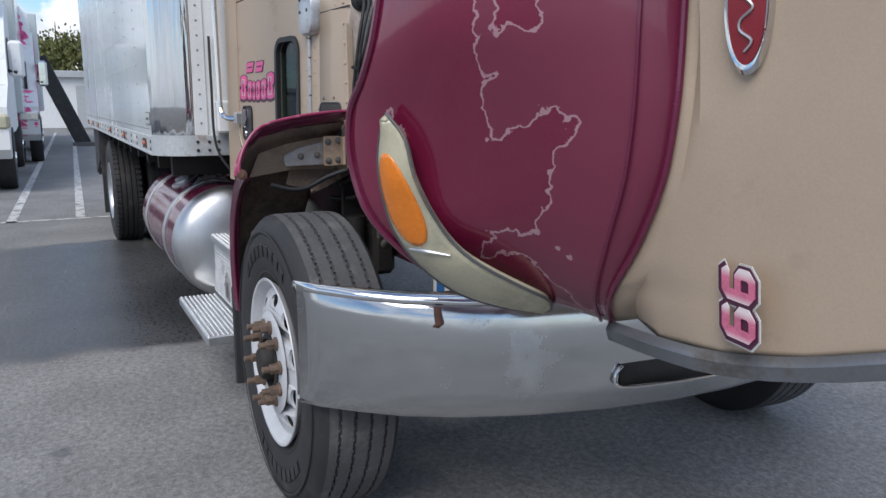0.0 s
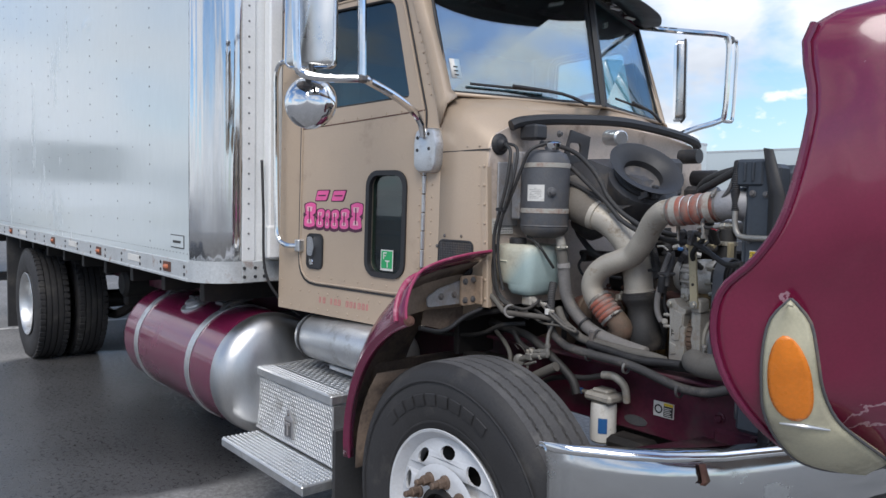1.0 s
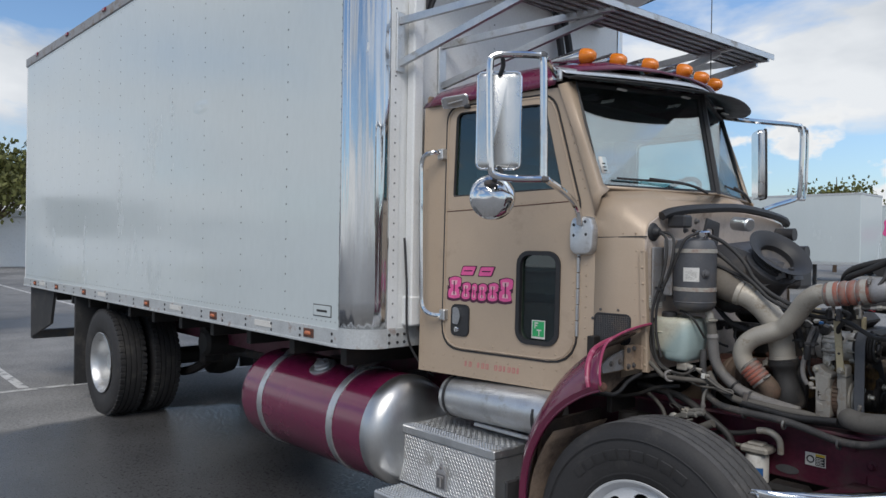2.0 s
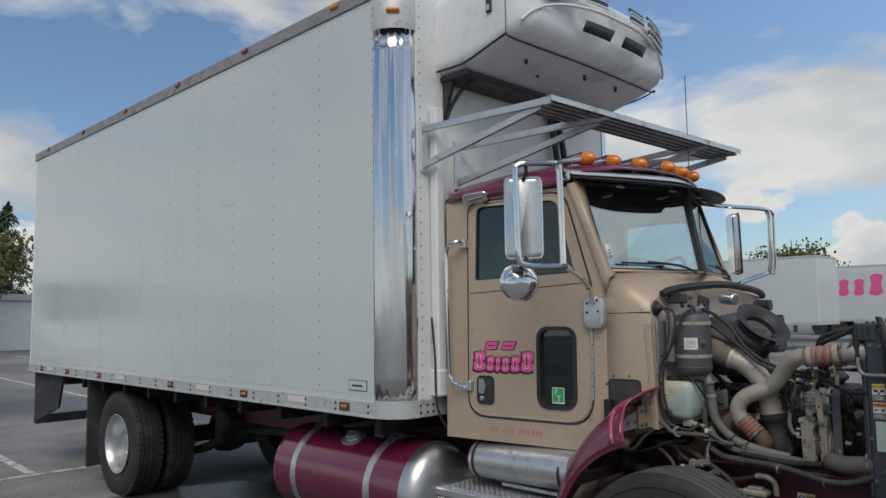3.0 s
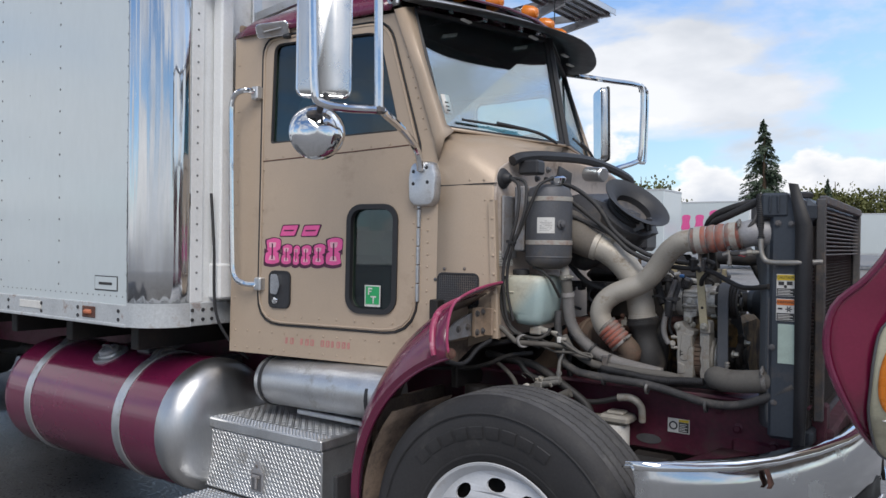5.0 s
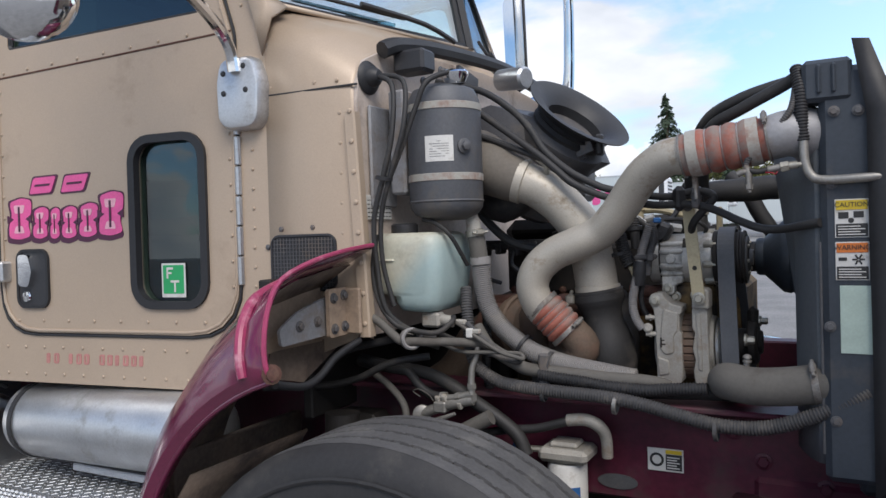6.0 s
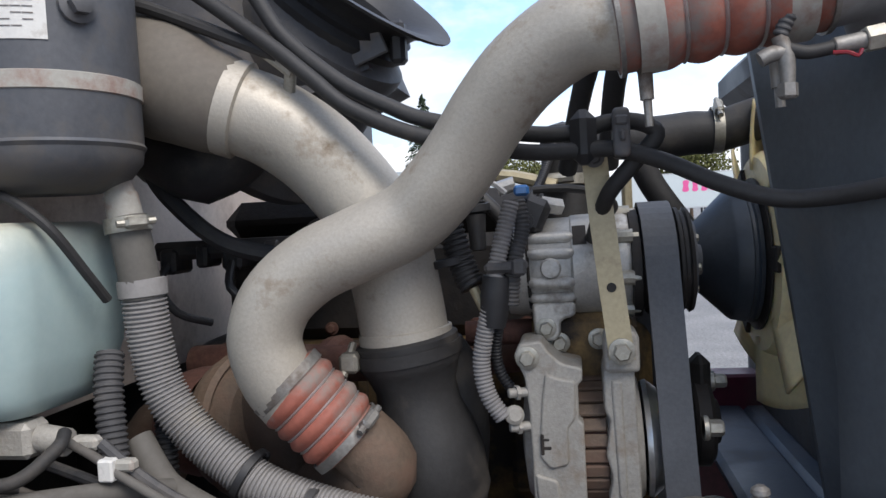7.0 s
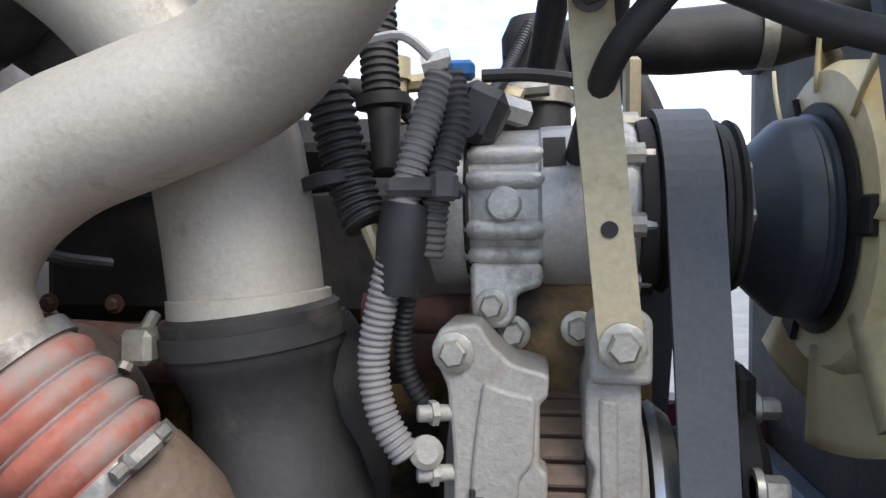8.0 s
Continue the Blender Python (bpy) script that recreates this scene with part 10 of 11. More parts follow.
pieces("lamination", st, IRON_TAN, alt, "", 0.0)
part("rear_casting", slab([(0.368, 1.224), (0.375, 1.238), (0.399, 1.241), (0.407, 1.228), (0.421, 1.215), (0.444, 1.209), (0.443, 1.194), (0.438, 1.190), (0.438, 1.150), (0.443, 1.146), (0.443, 1.045), (0.440, 1.030), (0.416, 1.022), (0.412, 1.000), (0.388, 1.000), (0.384, 1.035), (0.383, 1.158), (0.379, 1.200)], AY - 0.087, AY - 0.015, 0.003, 0.004), CAST_DUSTY, alt)
part("raised_pad", slab([(0.402, 1.205), (0.418, 1.198), (0.436, 1.196), (0.434, 1.152), (0.425, 1.142), (0.425, 1.100), (0.404, 1.095), (0.392, 1.110), (0.396, 1.160)], AY - 0.0905, AY - 0.08, 0.003, 0.006), CAST_DUSTY, alt)
part("raised_pad", slab([(0.386, 1.090), (0.412, 1.082), (0.414, 1.050), (0.389, 1.045)], AY - 0.090, AY - 0.08, 0.003, 0.005), CAST_DUSTY, alt)
part("clip_mark", Shape().box((0.394, AY - 0.0915, 1.112), (0.398, AY - 0.0875, 1.136), 0.001).box((0.396, AY - 0.0915, 1.118), (0.406, AY - 0.0875, 1.122), 0.001).box((0.396, AY - 0.0915, 1.128), (0.404, AY - 0.0875, 1.131), 0.001), GRIME_AND_SHADE, alt)
part("front_casting", slab([(0.469, 1.212), (0.500, 1.211), (0.502, 1.120), (0.503, 1.030), (0.498, 0.995), (0.476, 0.995), (0.470, 1.030), (0.467, 1.060), (0.472, 1.085), (0.466, 1.110), (0.472, 1.150), (0.466, 1.160), (0.466, 1.200)], AY - 0.087, AY - 0.015, 0.003, 0.004), CAST_DUSTY, alt)
part("front_rib", slab([(0.474, 1.196), (0.486, 1.194), (0.488, 1.060), (0.478, 1.062)], AY - 0.0895, AY - 0.08, 0.003, 0.004), CAST_DUSTY, alt)
win = Shape()
for k in range(12):
    a = radians(30 * k)
    win.box((0.0745, -0.008, 0.016), (0.0785, 0.008, 0.05), 0.003, am_ @ Matrix.Rotation(a, 4, "Z"))
pieces("housing_web", win, CAST_DUSTY, alt, "", 0.0)
for z, rr in ((1.182, 0.0055), (1.143, 0.0055)):
    part("terminal", Shape().cyl((0.392, AY - 0.078, z), (0.360, AY - 0.088, z), rr, rr, 14, 0.001).cyl((0.372, AY - 0.083, z), (0.368, AY - 0.085, z), rr + 0.003, seg=6), CAST_DUSTY, alt)
part("cable_eye", Shape().lathe([(0.009, -0.004), (0.011, -0.002), (0.011, 0.003), (0.007, 0.006)], axis((0.366, AY - 0.09, 1.158), (0.3, -0.9, 0.2)), 18), CAST_DUSTY, alt, "pale cable eye")
ab = Shape()
hexhead(ab, (0.3835, AY - 0.088, AZ + 0.117), (0, -1, 0), 0.0115, 0.010, 10)
hexhead(ab, (0.392, AY - 0.081, AZ - 0.09), (0, -1, 0), 0.010, 0.010, 10)
hexhead(ab, (0.488, AY - 0.081, AZ - 0.095), (0, -1, 0), 0.010, 0.010, 25)
pieces("ear_bolt", ab, BOLT, alt)
part("alternator_fan", Shape().lathe([(0.03, 0.0), (0.068, 0.0), (0.070, 0.006), (0.060, 0.018), (0.03, 0.02)], axis((0.513, AY, AZ), (1, 0, 0.02)), 32), ALU, alt)
# bracket strap in front of the compressor
bk = Shape()
rows = []
for i, (x, y, z) in enumerate(((0.4655, -0.485, 1.456), (0.4715, -0.485, 1.378), (0.4785, -0.487, 1.303), (0.4865, -0.489, 1.222))):
    rows.append([(x - 0.0135, y - 0.004, z), (x + 0.0135, y - 0.004, z), (x + 0.0135, y + 0.004, z), (x - 0.0135, y + 0.004, z)])
bk.loft(rows, closed=True, cap=True, flip=True)
strap = part("support_strap", bk, BRACKET, truck, "yellowed steel support strap")
hb4 = Shape()
hexhead(hb4, (0.4865, -0.494, 1.231), (0, -1, 0), 0.0125, 0.011, 10)
part("lower_bolt", hb4, BOLT, strap)
hb5 = Shape()
hexhead(hb5, (0.4665, -0.489, 1.440), (0, -1, 0), 0.0095, 0.008, 20)
part("upper_bolt", hb5, GREY_STEEL, strap)
for p in ((0.4705, -0.4895, 1.386), (0.4785, -0.4915, 1.300)):
    part("strap_hole", Shape().lathe([(0.0052, 0), (0.0052, 0.0012)], axis(p, (0, -1, 0)), 16), GRIME_AND_SHADE, strap)
part("bracket_boss", slab([(0.468, 1.205), (0.506, 1.205), (0.506, 1.246), (0.498, 1.252), (0.477, 1.252), (0.468, 1.244)], -0.482, -0.43, 0.005), CAST_DUSTY, truck)
part("compressor_mount", Shape().box((0.385, -0.40, 1.165), (0.505, -0.26, 1.262), 0.012), YELLOW_ENGINE, truck, "oily yellow compressor mount")
hb6 = Shape()
hexhead(hb6, (0.4185, -0.402, 1.226), (0, -1, 0), 0.011, 0.012, 10)
hexhead(hb6, (0.465, -0.402, 1.230), (0, -1, 0), 0.011, 0.012, 24)
pieces("mount_bolt", hb6, BOLT, truck)
part("brown_pipe", Shape().cyl((0.30, -0.37, 1.235), (0.42, -0.36, 1.235), 0.016, seg=14), RUST, truck)
# coolant pipe and upper radiator hose behind the compressor
part("thermostat_housing", Shape().cyl((0.435, -0.20, 1.33), (0.432, -0.20, 1.47), 0.034, 0.033, 20).lathe([(0.033, 0), (0.034, 0.02), (0.026, 0.038), (0.0, 0.045)], axis((0.432, -0.20, 1.47), (0, 0, 1)), 20, cap=False), HOSE, truck, "black coolant neck")
part("neck_clamp", Shape().lathe([(0.035, -0.008), (0.037, -0.007), (0.037, 0.007), (0.035, 0.008)], axis((0.433, -0.20, 1.43), (0, 0, 1)), 24, cap=False).cyl((0.405, -0.245, 1.43), (0.445, -0.25, 1.432), 0.008, seg=8), BOLT, truck)
part("upper_radiator_hose", Shape().tube([(0.44, -0.19, 1.480), (0.50, -0.20, 1.482), (0.56, -0.20, 1.482), (0.61, -0.20, 1.485), (0.66, -0.20, 1.488), (0.80, -0.20, 1.53)], [0.026, 0.028, 0.031, 0.031, 0.030, 0.030], 18, 5), HOSE, truck, "black upper radiator hose")
clamp_at((0.645, -0.20, 1.487), (1, 0, 0), 0.0305, 0.014, BOLT)
part("sensor_block", Shape().box((0.375, -0.42, 1.362), (0.412, -0.38, 1.405), 0.008, Matrix.Translation((0.393, -0.4, 1.384)) @ Matrix.Rotation(radians(25), 4, "Y") @ Matrix.Translation((-0.393, 0.4, -1.384))).cyl((0.385, -0.425, 1.375), (0.385, -0.41, 1.375), 0.011, seg=14), BLACK_PLASTIC, truck, "black pressure switch")
part("blue_plug", Shape().box((0.374, -0.43, 1.405), (0.392, -0.415, 1.418), 0.003), BLUE_CAR, truck)
pieces("fitting_nut", Shape().cyl((0.40, -0.38, 1.395), (0.425, -0.36, 1.39), 0.011, seg=6).cyl((0.355, -0.42, 1.415), (0.375, -0.42, 1.42), 0.009, seg=8), CAST, truck)
part("thin_line", Shape().tube([(0.395, -0.40, 1.412), (0.43, -0.40, 1.412), (0.47, -0.40, 1.405), (0.49, -0.39, 1.39), (0.485, -0.38, 1.375)], 0.005, 8, 5), HOSE, truck)
part("oil_filler", Shape().cyl((0.30, -0.26, 1.40), (0.30, -0.26, 1.44), 0.014, seg=12).cyl((0.30, -0.26, 1.44), (0.30, -0.26, 1.46), 0.018, seg=12), BRACKET, truck, "yellow oil filler cap")
part("fuel_rail", Shape().tube([(0.24, -0.24, 1.43), (0.34, -0.25, 1.44), (0.42, -0.26, 1.42)], 0.009, 8, 4), BRACKET, truck)
part("dark_tube", Shape().tube([(0.05, -0.22, 1.38), (0.18, -0.28, 1.42), (0.30, -0.30, 1.42), (0.36, -0.3, 1.36)], 0.010, 12, 4), HOSE, truck)
part("wood_bracket", Shape().box((0.505, -0.33, 1.33), (0.517, -0.30, 1.44), 0.003), BRACKET, truck)

# fan and hub
FY, FZ, FX = -0.225, 1.312, 0.676
hub = part("fan_hub", Shape().lathe([(0.030, -0.082), (0.044, -0.080), (0.047, -0.074), (0.047, -0.062), (0.086, -0.022), (0.089, -0.018), (0.092, -0.002), (0.090, 0.000), (0.090, 0.004), (0.094, 0.006), (0.093, 0.011), (0.05, 0.013)], axis((FX - 0.010, FY, FZ), (1, 0, 0)), 56), RAD_PAINT, truck, "dark blue fan clutch hub")
part("hub_plate", Shape().lathe([(0.092, 0), (0.104, 0.002), (0.104, 0.005), (0.092, 0.006)], axis((FX + 0.003, FY, FZ), (1, 0, 0)), 48), GRIME_AND_SHADE, hub)
part("hub_shaft", Shape().cyl((0.54, FY, FZ), (FX - 0.085, FY, FZ), 0.038, seg=24), GRIME_AND_SHADE, hub)
bo = Shape()
for k in range(6):
    a = radians(60 * k + 25)
    hexhead(bo, (FX - 0.030, FY + 0.078 * math.cos(a), FZ + 0.078 * math.sin(a)), (-0.7, 0.7 * math.cos(a), 0.7 * math.sin(a)), 0.006, 0.005, 0, False)
pieces("hub_bolt", bo, GREY_STEEL, hub)
fan = part("cooling_fan", Shape().lathe([(0.05, 0), (0.132, 0.0), (0.140, 0.012), (0.140, 0.040), (0.05, 0.044)], axis((FX + 0.010, FY, FZ), (1, 0, 0)), 48), FAN_PLASTIC, truck, "aged cream plastic cooling fan")
for k in range(8):
    a0 = radians(45 * k + 22)
    rows = []
    for j in range(9):
        r = 0.115 + 0.095 * j / 8
        half_w = 0.062 + 0.022 * (j / 8)
        tw = radians(40 - 14 * j / 8)
        row = []
        for i in range(8):
            u = (i / 7 - 0.5) * 2
            da = a0 + radians(8) * (j / 8) + u * half_w * math.cos(tw) / r
            x = FX + 0.042 - u * half_w * math.sin(tw) * 0.9 - 0.008 * (1 - u * u)
            row.append((x, FY + r * math.cos(da), FZ + r * math.sin(da)))
        rows.append(row)
    part("blade", Shape().loft(rows), FAN_PLASTIC, fan, solid=0.004)
for k in range(3):
    a = radians(120 * k + 60)
    part("drive_slot", Shape().box((FX + 0.004, -0.012, -0.016), (FX + 0.016, 0.012, 0.016), 0.002, Matrix.Translation((0, FY + 0.116 * math.cos(a), FZ + 0.116 * math.sin(a))) @ Matrix.Rotation(a, 4, "X")), GRIME_AND_SHADE, fan)

DRIVE_SHIFT = Vector()
# radiator pack
rad = part("radiator", Shape().box((0.838, -0.60, 0.93), (0.856, 0.54, 1.60), 0.004), GRIME_AND_SHADE, truck, "radiator pack with louvred condenser")
part("side_tank", Shape().box((0.742, -0.662, 0.90), (0.845, -0.595, 1.69), 0.012), RAD_PAINT, rad, "dusty blue-grey radiator side frame")
part("far_side_tank", Shape().box((0.845, 0.53, 0.90), (0.875, 0.60, 1.66), 0.012), RAD_PAINT, rad)
part("top_tank", Shape().box((0.79, -0.60, 1.60), (0.868, 0.56, 1.69), 0.025), RAD_PAINT, rad)
part("top_plate", Shape().box((0.715, -0.668, 1.625), (0.80, -0.59, 1.705), 0.008).box((0.74, -0.674, 1.64), (0.748, -0.667, 1.695), 0.003).box((0.765, -0.674, 1.64), (0.773, -0.667, 1.695), 0.003), RAD_PAINT, rad)
part("cap", Shape().lathe([(0.03, 0), (0.036, 0.006), (0.036, 0.02), (0.028, 0.026)], Matrix.Translation((0.79, -0.35, 1.70)), 20), BLACK_PLASTIC, rad)
part("bottom_bar", Shape().box((0.80, -0.60, 0.86), (0.87, 0.56, 0.93), 0.01), RAD_PAINT, rad)
for i in range(11):
    z = 1.50 + i * 0.0145
    part("louvre", Shape().box((0.868, -0.50, z), (0.886, 0.50, z + 0.006), 0.002, Matrix.Translation((0, 0, 0))), GREY_STEEL, rad)
part("condenser_frame", Shape().box((0.870, -0.54, 1.67), (0.895, 0.54, 1.70), 0.004).box((0.862, -0.545, 0.95), (0.892, -0.52, 1.69), 0.004).box((0.862, 0.52, 0.95), (0.892, 0.545, 1.69), 0.004), GREY_STEEL, rad)
fins = Shape()
for i in range(44):
    z = 0.96 + i * 0.012
    fins.box((0.851, -0.57, z), (0.862, 0.57, z + 0.004), 0.001)
tagged(part("cooling_fins", fins, GRIME_AND_SHADE, rad), kind="stuff")
cv = Shape()
for i in range(16):
    cv.tube([(0.872, -0.535, 1.46 - i * 0.026), (0.885, -0.515, 1.455 - i * 0.026), (0.872, -0.495, 1.46 - i * 0.026)], 0.006, 6, 3)
pieces("tube_bend", cv, BLACK_PLASTIC, rad, "", 0.0)
part("air_baffle", Shape().loft([[(0.825, -0.67, 0.88), (0.825, -0.67, 1.15), (0.823, -0.67, 1.4), (0.822, -0.67, 1.6), (0.80, -0.67, 1.735)], [(0.855, -0.675, 0.82), (0.87, -0.68, 1.15), (0.875, -0.68, 1.4), (0.872, -0.68, 1.6), (0.828, -0.675, 1.73)]]), RUBBER, rad, "black rubber air baffle", solid=0.006)
bo = Shape()
for x, z in ((0.768, 1.605), (0.808, 1.603), (0.762, 1.47), (0.755, 1.20), (0.762, 1.02)):
    hexhead(bo, (x, -0.664, z), (0, -1, 0), 0.009, 0.007, 10)
pieces("frame_bolt", bo, GREY_STEEL, rad)
part("line_pipe", Shape().tube([(0.716, -0.662, 1.56), (0.718, -0.664, 1.515), (0.728, -0.666, 1.488), (0.75, -0.67, 1.478), (0.82, -0.675, 1.478), (0.90, -0.66, 1.482)], 0.0085, 12, 5), DULL_PIPE, truck, "dull aluminium refrigerant line")
# fan shroud
sh = []
for k in range(9):
    z = 0.93 + 0.63 * k / 8
    e = 0.648 + (1.52 - z) * 0.13
    sh.append([(0.745, -0.645, z), (0.732, -0.640, z), (0.716, -0.615, z), (0.702, -0.575, z), (0.690, -0.53, z), (e + 0.020, -0.47, z), (e + 0.007, -0.435, z), (e, -0.425, z), (e + 0.002, -0.405, z)])
shr = part("fan_shroud", Shape().loft(sh, flip=True), SHROUD, truck, "dusty grey fan shroud", solid=0.006)
part("shroud_flange", Shape().box((0.738, -0.652, 0.95), (0.744, -0.640, 1.36), 0.002), GREY_STEEL, shr)
part("shroud_bottom", Shape().box((0.68, -0.45, 0.90), (0.80, 0.5, 0.93), 0.01), RAD_PAINT, truck)
# warning labels on the side frame
def warning(z0, z1, head, word):
    y = -0.6635
    l = part("warning_label", Shape().box((0.766, y - 0.001, z0), (0.822, y + 0.002, z1), 0.0006), LABEL_WHITE, rad, word.lower() + " label with a pictogram")
    part("header", Shape().box((0.768, y - 0.0022, z1 - 0.020), (0.820, y, z1 - 0.002), 0.0004), head, l)
    part("text_block", Shape().box((0.768, y - 0.0022, z0 + 0.002), (0.820, y, z0 + 0.026), 0.0004), LABEL_BLACK, l)
    cu = bpy.data.curves.new("heading", "FONT")
    cu.body, cu.size, cu.align_x, cu.align_y, cu.extrude = word, 0.0125, "CENTER", "CENTER", 0.0003
    cu.materials.append(LABEL_BLACK)
    ob = new("heading", cu)
    ob.parent = l
    ob.matrix_basis = Matrix.Translation((0.794, y - 0.003, z1 - 0.0105)) @ Matrix.Rotation(radians(90), 4, "X")
    ln = Shape()
    for j in range(4):
        ln.box((0.771, y - 0.0034, z0 + 0.005 + j * 0.005), (0.816 - 0.008 * (j % 2), y - 0.002, z0 + 0.007 + j * 0.005), 0.0003)
    tagged(part("text_lines", ln, LABEL_WHITE, l), kind="stuff")
    return l, y


l, y = warning(1.368, 1.440, LABEL_YELLOW, "CAUTION")
part("pictogram", Shape().box((0.772, y - 0.0022, 1.404), (0.789, y, 1.416), 0.0005).box((0.797, y - 0.0022, 1.405), (0.814, y, 1.417), 0.0005).lathe([(0.005, 0), (0.005, 0.0015)], axis((0.793, y, 1.400), (0, -1, 0)), 14), LABEL_BLACK, l)
l, y = warning(1.288, 1.360, LABEL_ORANGE, "WARNING")
pg = Shape()
for k in range(6):
    a = radians(60 * k)
    pg.box((0.0015, -0.0022, -0.0016), (0.0105, 0.0, 0.0016), 0.0005, Matrix.Translation((0.804, y, 1.327)) @ Matrix.Rotation(a, 4, "Y"))
part("pictogram", pg.box((0.771, y - 0.0022, 1.325), (0.785, y, 1.331), 0.0006), LABEL_BLACK, l)
part("pale_label", Shape().box((0.772, -0.6645, 1.150), (0.825, -0.6615, 1.278), 0.0006), LABEL_GREEN, rad, "pale green faded label")
# lower radiator hose
lh = part("lower_radiator_hose", Shape().tube([(0.60, -0.36, 0.99), (0.575, -0.45, 1.02), (0.553, -0.54, 1.055), (0.565, -0.598, 1.070), (0.615, -0.618, 1.067), (0.68, -0.62, 1.072), (0.755, -0.62, 1.085)], [0.036, 0.037, 0.038, 0.039, 0.039, 0.039, 0.039], 24, 6), GREY_HOSE, truck, "thick dusty lower radiator hose")
clamp_at((0.728, -0.62, 1.081), (1, 0, 0.15), 0.0395, 0.013, GREY_CLAMP, lh)
part("bleed_valve", Shape().cyl((0.598, -0.60, 1.100), (0.600, -0.60, 1.120), 0.006, seg=12).lathe([(0.009, 0), (0.009, 0.004), (0.006, 0.005), (0.006, 0.008), (0.009, 0.009), (0.008, 0.013), (0.004, 0.016)], axis((0.600, -0.60, 1.113), (0, 0, 1)), 14), GREY_CLAMP, lh)

# frame side: filter, label, valve cluster
FX0, FY0 = 0.192, -0.565
fh = part("fuel_filter", Shape().lathe([(0.040, 0.705), (0.046, 0.712), (0.047, 0.73), (0.047, 0.842), (0.044, 0.85)], Matrix.Translation((FX0, FY0, 0)), 32), LABEL_WHITE, truck, "white spin-on fuel filter")
part("filter_print", Shape().lathe([(0.0478, 0.745), (0.0478, 0.80)], Matrix.Translation((FX0, FY0, 0)), 10, cap=False, arc=40, start=-75), BLUE_CAR, fh)
part("filter_head", Shape().box((FX0 - 0.058, FY0 - 0.05, 0.855), (FX0 + 0.062, FY0 + 0.05, 0.888), 0.01).box((FX0 - 0.035, FY0 - 0.03, 0.885), (FX0 + 0.035, FY0 + 0.03, 0.90), 0.006).tube([(FX0 + 0.015, FY0 - 0.03, 0.955), (FX0 + 0.055, FY0 - 0.03, 0.960), (FX0 + 0.085, FY0 - 0.025, 0.948), (FX0 + 0.098, FY0 - 0.01, 0.92), (FX0 + 0.098, FY0, 0.87)], [0.0145, 0.0145, 0.0145, 0.0135, 0.013], 16, 4), CAST_DUSTY, fh, "cast filter head")
part("blue_fitting", Shape().cyl((0.06, -0.575, 0.872), (0.10, -0.575, 0.872), 0.011, seg=10), BLUE_CAR, fh)
part("fitting", Shape().cyl((0.10, -0.575, 0.872), (0.14, -0.57, 0.872), 0.008, seg=8), BOLT, fh)
fl2 = part("frame_label", Shape().box((0.372, -0.5235, 0.838), (0.452, -0.5195, 0.890), 0.0006), LABEL_WHITE, truck, "white warning label on the frame rail")
part("ring_mark", Shape().lathe([(0.016, 0.0), (0.016, 0.001), (0.0105, 0.001), (0.0105, 0.0)], axis((0.393, -0.5236, 0.864), (0, -1, 0)), 24, cap=False), LABEL_BLACK, fl2)
part("text_block", Shape().box((0.413, -0.5245, 0.842), (0.449, -0.522, 0.878), 0.0004), LABEL_BLACK, fl2)
part("header", Shape().box((0.413, -0.5245, 0.879), (0.449, -0.522, 0.888), 0.0004), LABEL_YELLOW, fl2)
ln = Shape()
for j in range(5):
    ln.box((0.416, -0.5255, 0.846 + j * 0.006), (0.444 - 0.006 * (j % 2), -0.524, 0.8485 + j * 0.006), 0.0003)
tagged(part("text_lines", ln, LABEL_WHITE, fl2), kind="stuff")
bo = Shape()
for x, z in ((0.62, 0.885), (0.62, 0.80), (0.56, 0.945), (0.74, 0.84), (0.80, 0.90)):
    hexhead(bo, (x, -0.521, z), (0, -1, 0), 0.016, 0.014, x * 100)
pieces("frame_bolt", bo, MAROON_DUSTY, truck)
part("frame_hole", Shape().lathe([(0.03, 0), (0.03, 0.002)], axis((0.30, -0.521, 0.80), (0, -1, 0)) @ Matrix.Diagonal((1.6, 0.6, 1, 1)), 20), GREY_STEEL, truck)
part("rail_flange", Shape().box((-0.4, -0.60, 0.995), (0.86, -0.44, 1.008), 0.003), MAROON_DUSTY, truck)
va = part("brake_valve", Shape().tube([(-0.158, -0.652, 0.952), (-0.109, -0.652, 0.970), (-0.065, -0.652, 0.985), (-0.010, -0.650, 0.997)], [0.013, 0.013, 0.014, 0.012], 14, 4).lathe([(0.020, -0.010), (0.023, -0.008), (0.023, 0.008), (0.020, 0.010)], axis((-0.150, -0.655, 0.953), (0.4, -0.9, 0.1)), 20).box((-0.112, -0.668, 0.962), (-0.078, -0.640, 0.990), 0.004), DULL_PIPE, truck, "dull brass valve block with fittings")
part("riser", Shape().tube([(-0.014, -0.648, 0.992), (-0.016, -0.646, 1.030), (-0.013, -0.645, 1.073), (-0.002, -0.643, 1.100), (0.002, -0.64, 1.125)], [0.010, 0.009, 0.0075, 0.0065, 0.006], 12, 3).lathe([(0.012, -0.006), (0.012, 0.006)], axis((-0.015, -0.646, 1.030), (0, 0, 1)), 6).lathe([(0.0125, -0.008), (0.0125, 0.008)], axis((-0.014, -0.648, 1.004), (0, 0, 1)), 6), DULL_PIPE, va, "brass riser fitting")
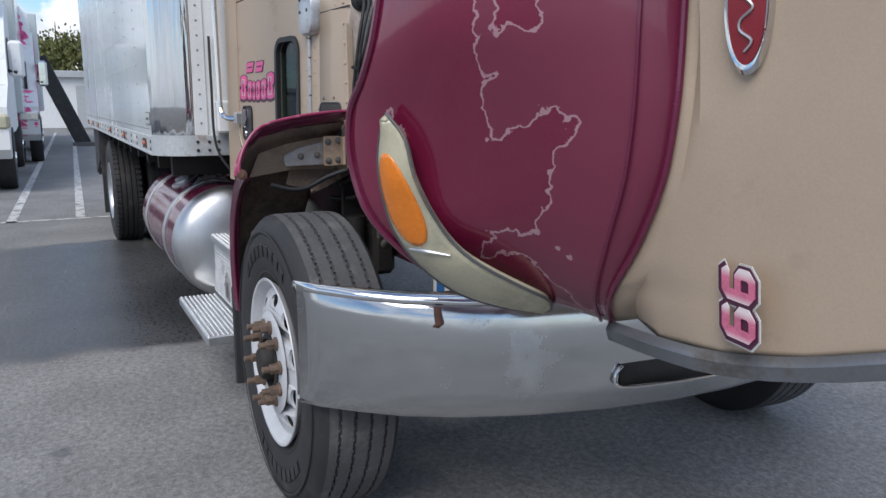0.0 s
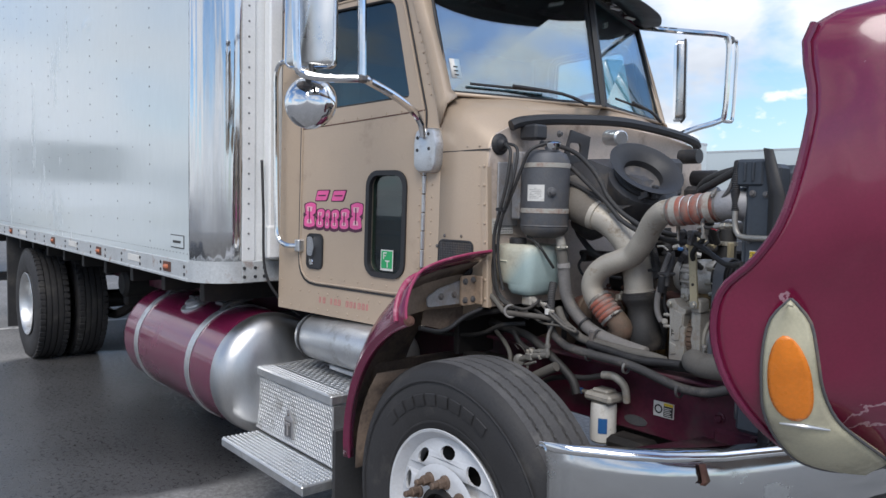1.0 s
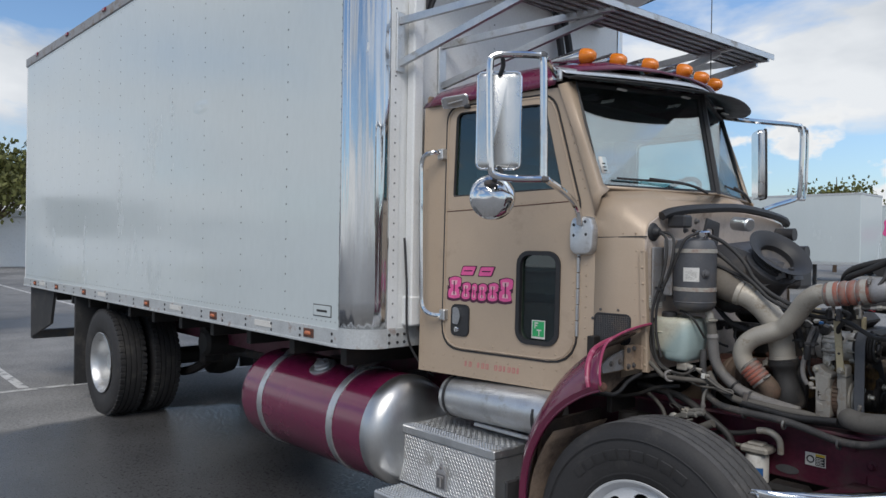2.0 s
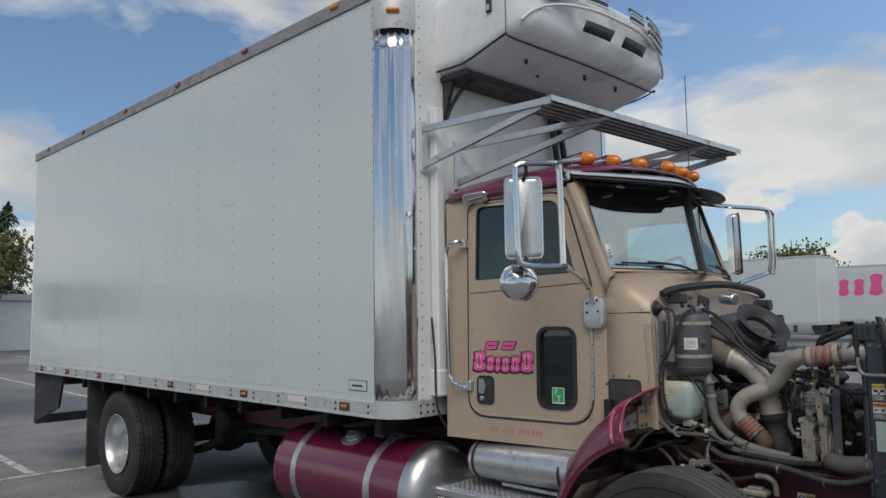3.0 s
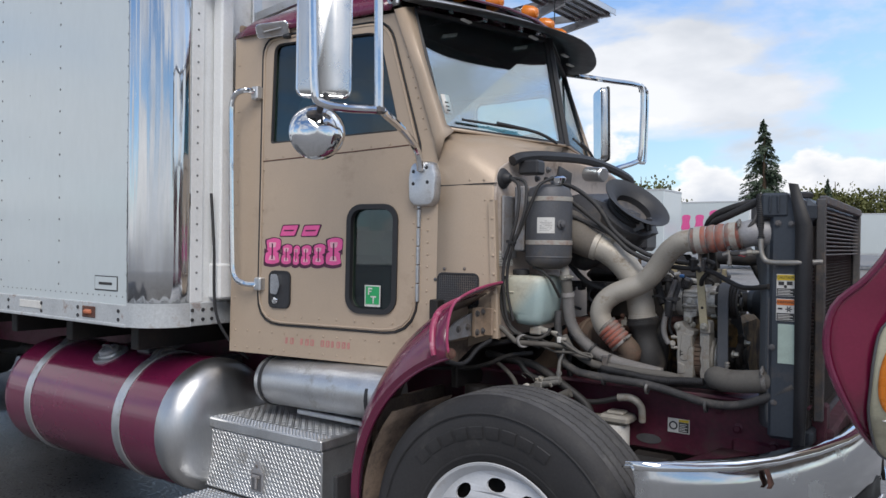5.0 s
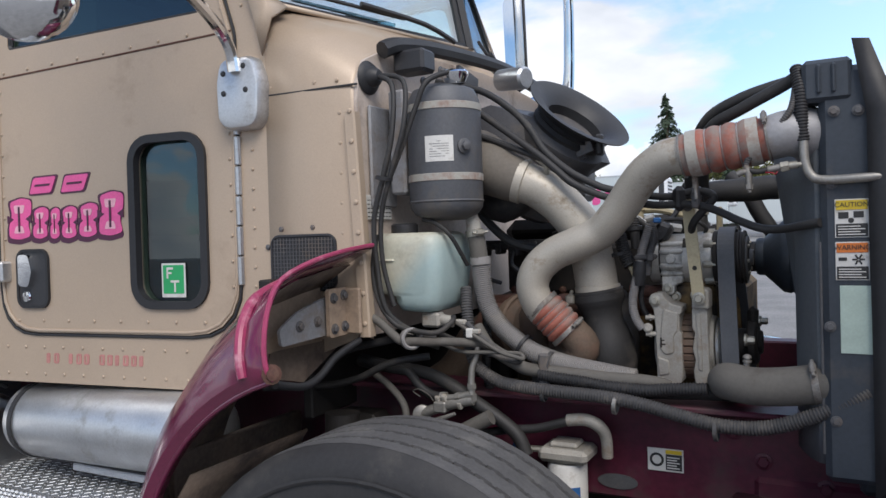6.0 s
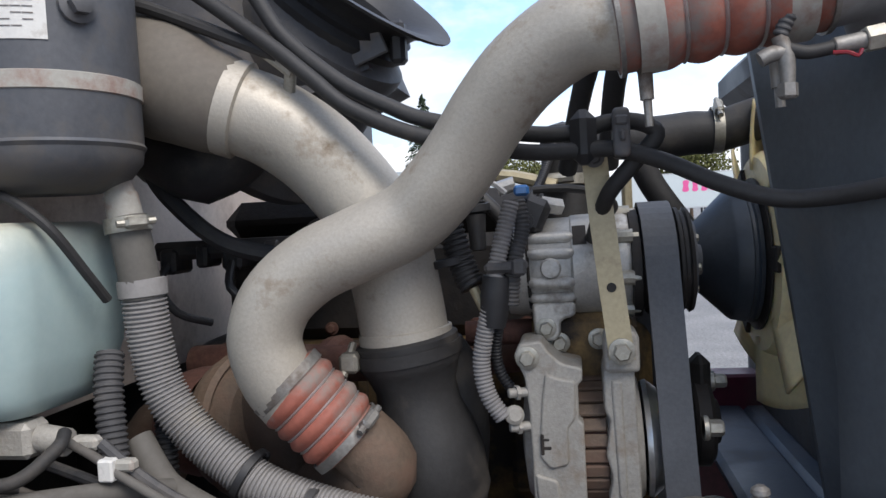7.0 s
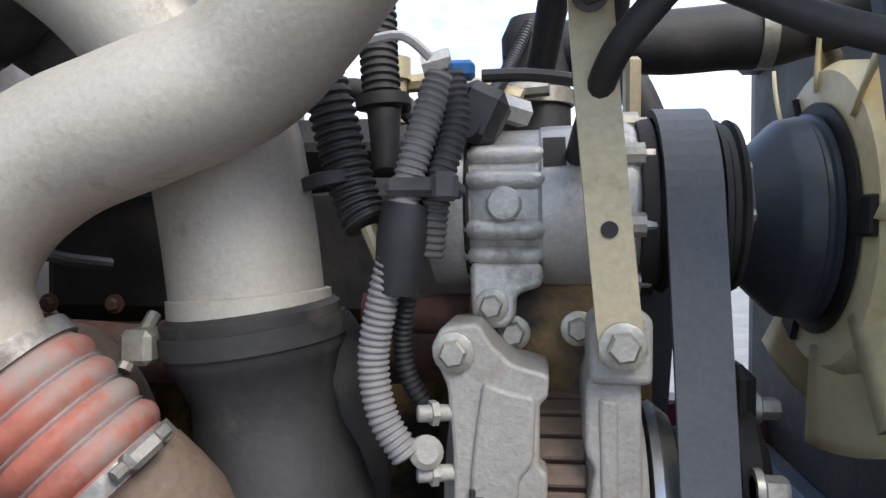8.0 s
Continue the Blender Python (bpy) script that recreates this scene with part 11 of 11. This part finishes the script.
part("cock_handle", Shape().tube([(-0.112, -0.666, 0.944), (-0.085, -0.672, 0.952), (-0.050, -0.670, 0.966)], [0.004, 0.006, 0.004], 8, 3).box((-0.100, -0.672, 0.930), (-0.088, -0.664, 0.952), 0.003), DULL_PIPE, va)
part("feed_pipe", Shape().tube([(-0.10, -0.650, 0.999), (-0.075, -0.652, 0.998), (-0.045, -0.652, 1.003), (-0.018, -0.650, 1.012)], [0.010, 0.0085, 0.0095, 0.0085], 12, 3).lathe([(0.013, -0.008), (0.013, 0.008)], axis((-0.090, -0.650, 0.999), (1, 0, 0)), 6).lathe([(0.012, -0.006), (0.012, 0.006)], axis((-0.048, -0.652, 1.003), (1, 0, 0.2)), 6), DULL_PIPE, va)
nt_ = Shape()
for x, z in ((-0.102, 0.988), (-0.084, 0.992), (-0.042, 0.978)):
    hexhead(nt_, (x, -0.655, z), (0, -0.5, 1), 0.010, 0.016, 0, False)
pieces("fitting_nut", nt_, CAST_DUSTY, va)
part("shock_tower", Shape().box((-0.45, -0.64, 0.70), (-0.30, -0.54, 0.93), 0.02).cyl((-0.36, -0.72, 0.55), (-0.36, -0.70, 0.95), 0.045, seg=16), GRIME_AND_SHADE, truck, "greasy suspension tower")
part("leaf_spring", Shape().tube([(-0.75, -0.62, 0.62), (-0.35, -0.62, 0.52), (0.0, -0.62, 0.49), (0.4, -0.62, 0.55), (0.72, -0.62, 0.68)], 0.035, 6, 4), GRIME_AND_SHADE, truck)
part("axle_end", Shape().tube([(0.0, -0.86, 0.50), (0.02, -0.70, 0.47), (0.02, -0.45, 0.45), (0.0, 0.0, 0.44)], [0.07, 0.06, 0.055, 0.055], 14, 4).tube([(0.08, -0.80, 0.58), (0.22, -0.72, 0.60), (0.33, -0.62, 0.66)], 0.03, 12, 4), GRIME_AND_SHADE, truck, "greasy front axle and drag link")
part("steering_box", Shape().box((0.25, -0.64, 0.62), (0.42, -0.53, 0.76), 0.02), GRIME_AND_SHADE, truck)
part("bellhousing", Shape().lathe([(0.22, 0), (0.24, 0.02), (0.2, 0.15), (0.12, 0.4)], axis((-0.10, 0, 0.98), (-1, 0, -0.05)), 24), GRIME_AND_SHADE, truck)
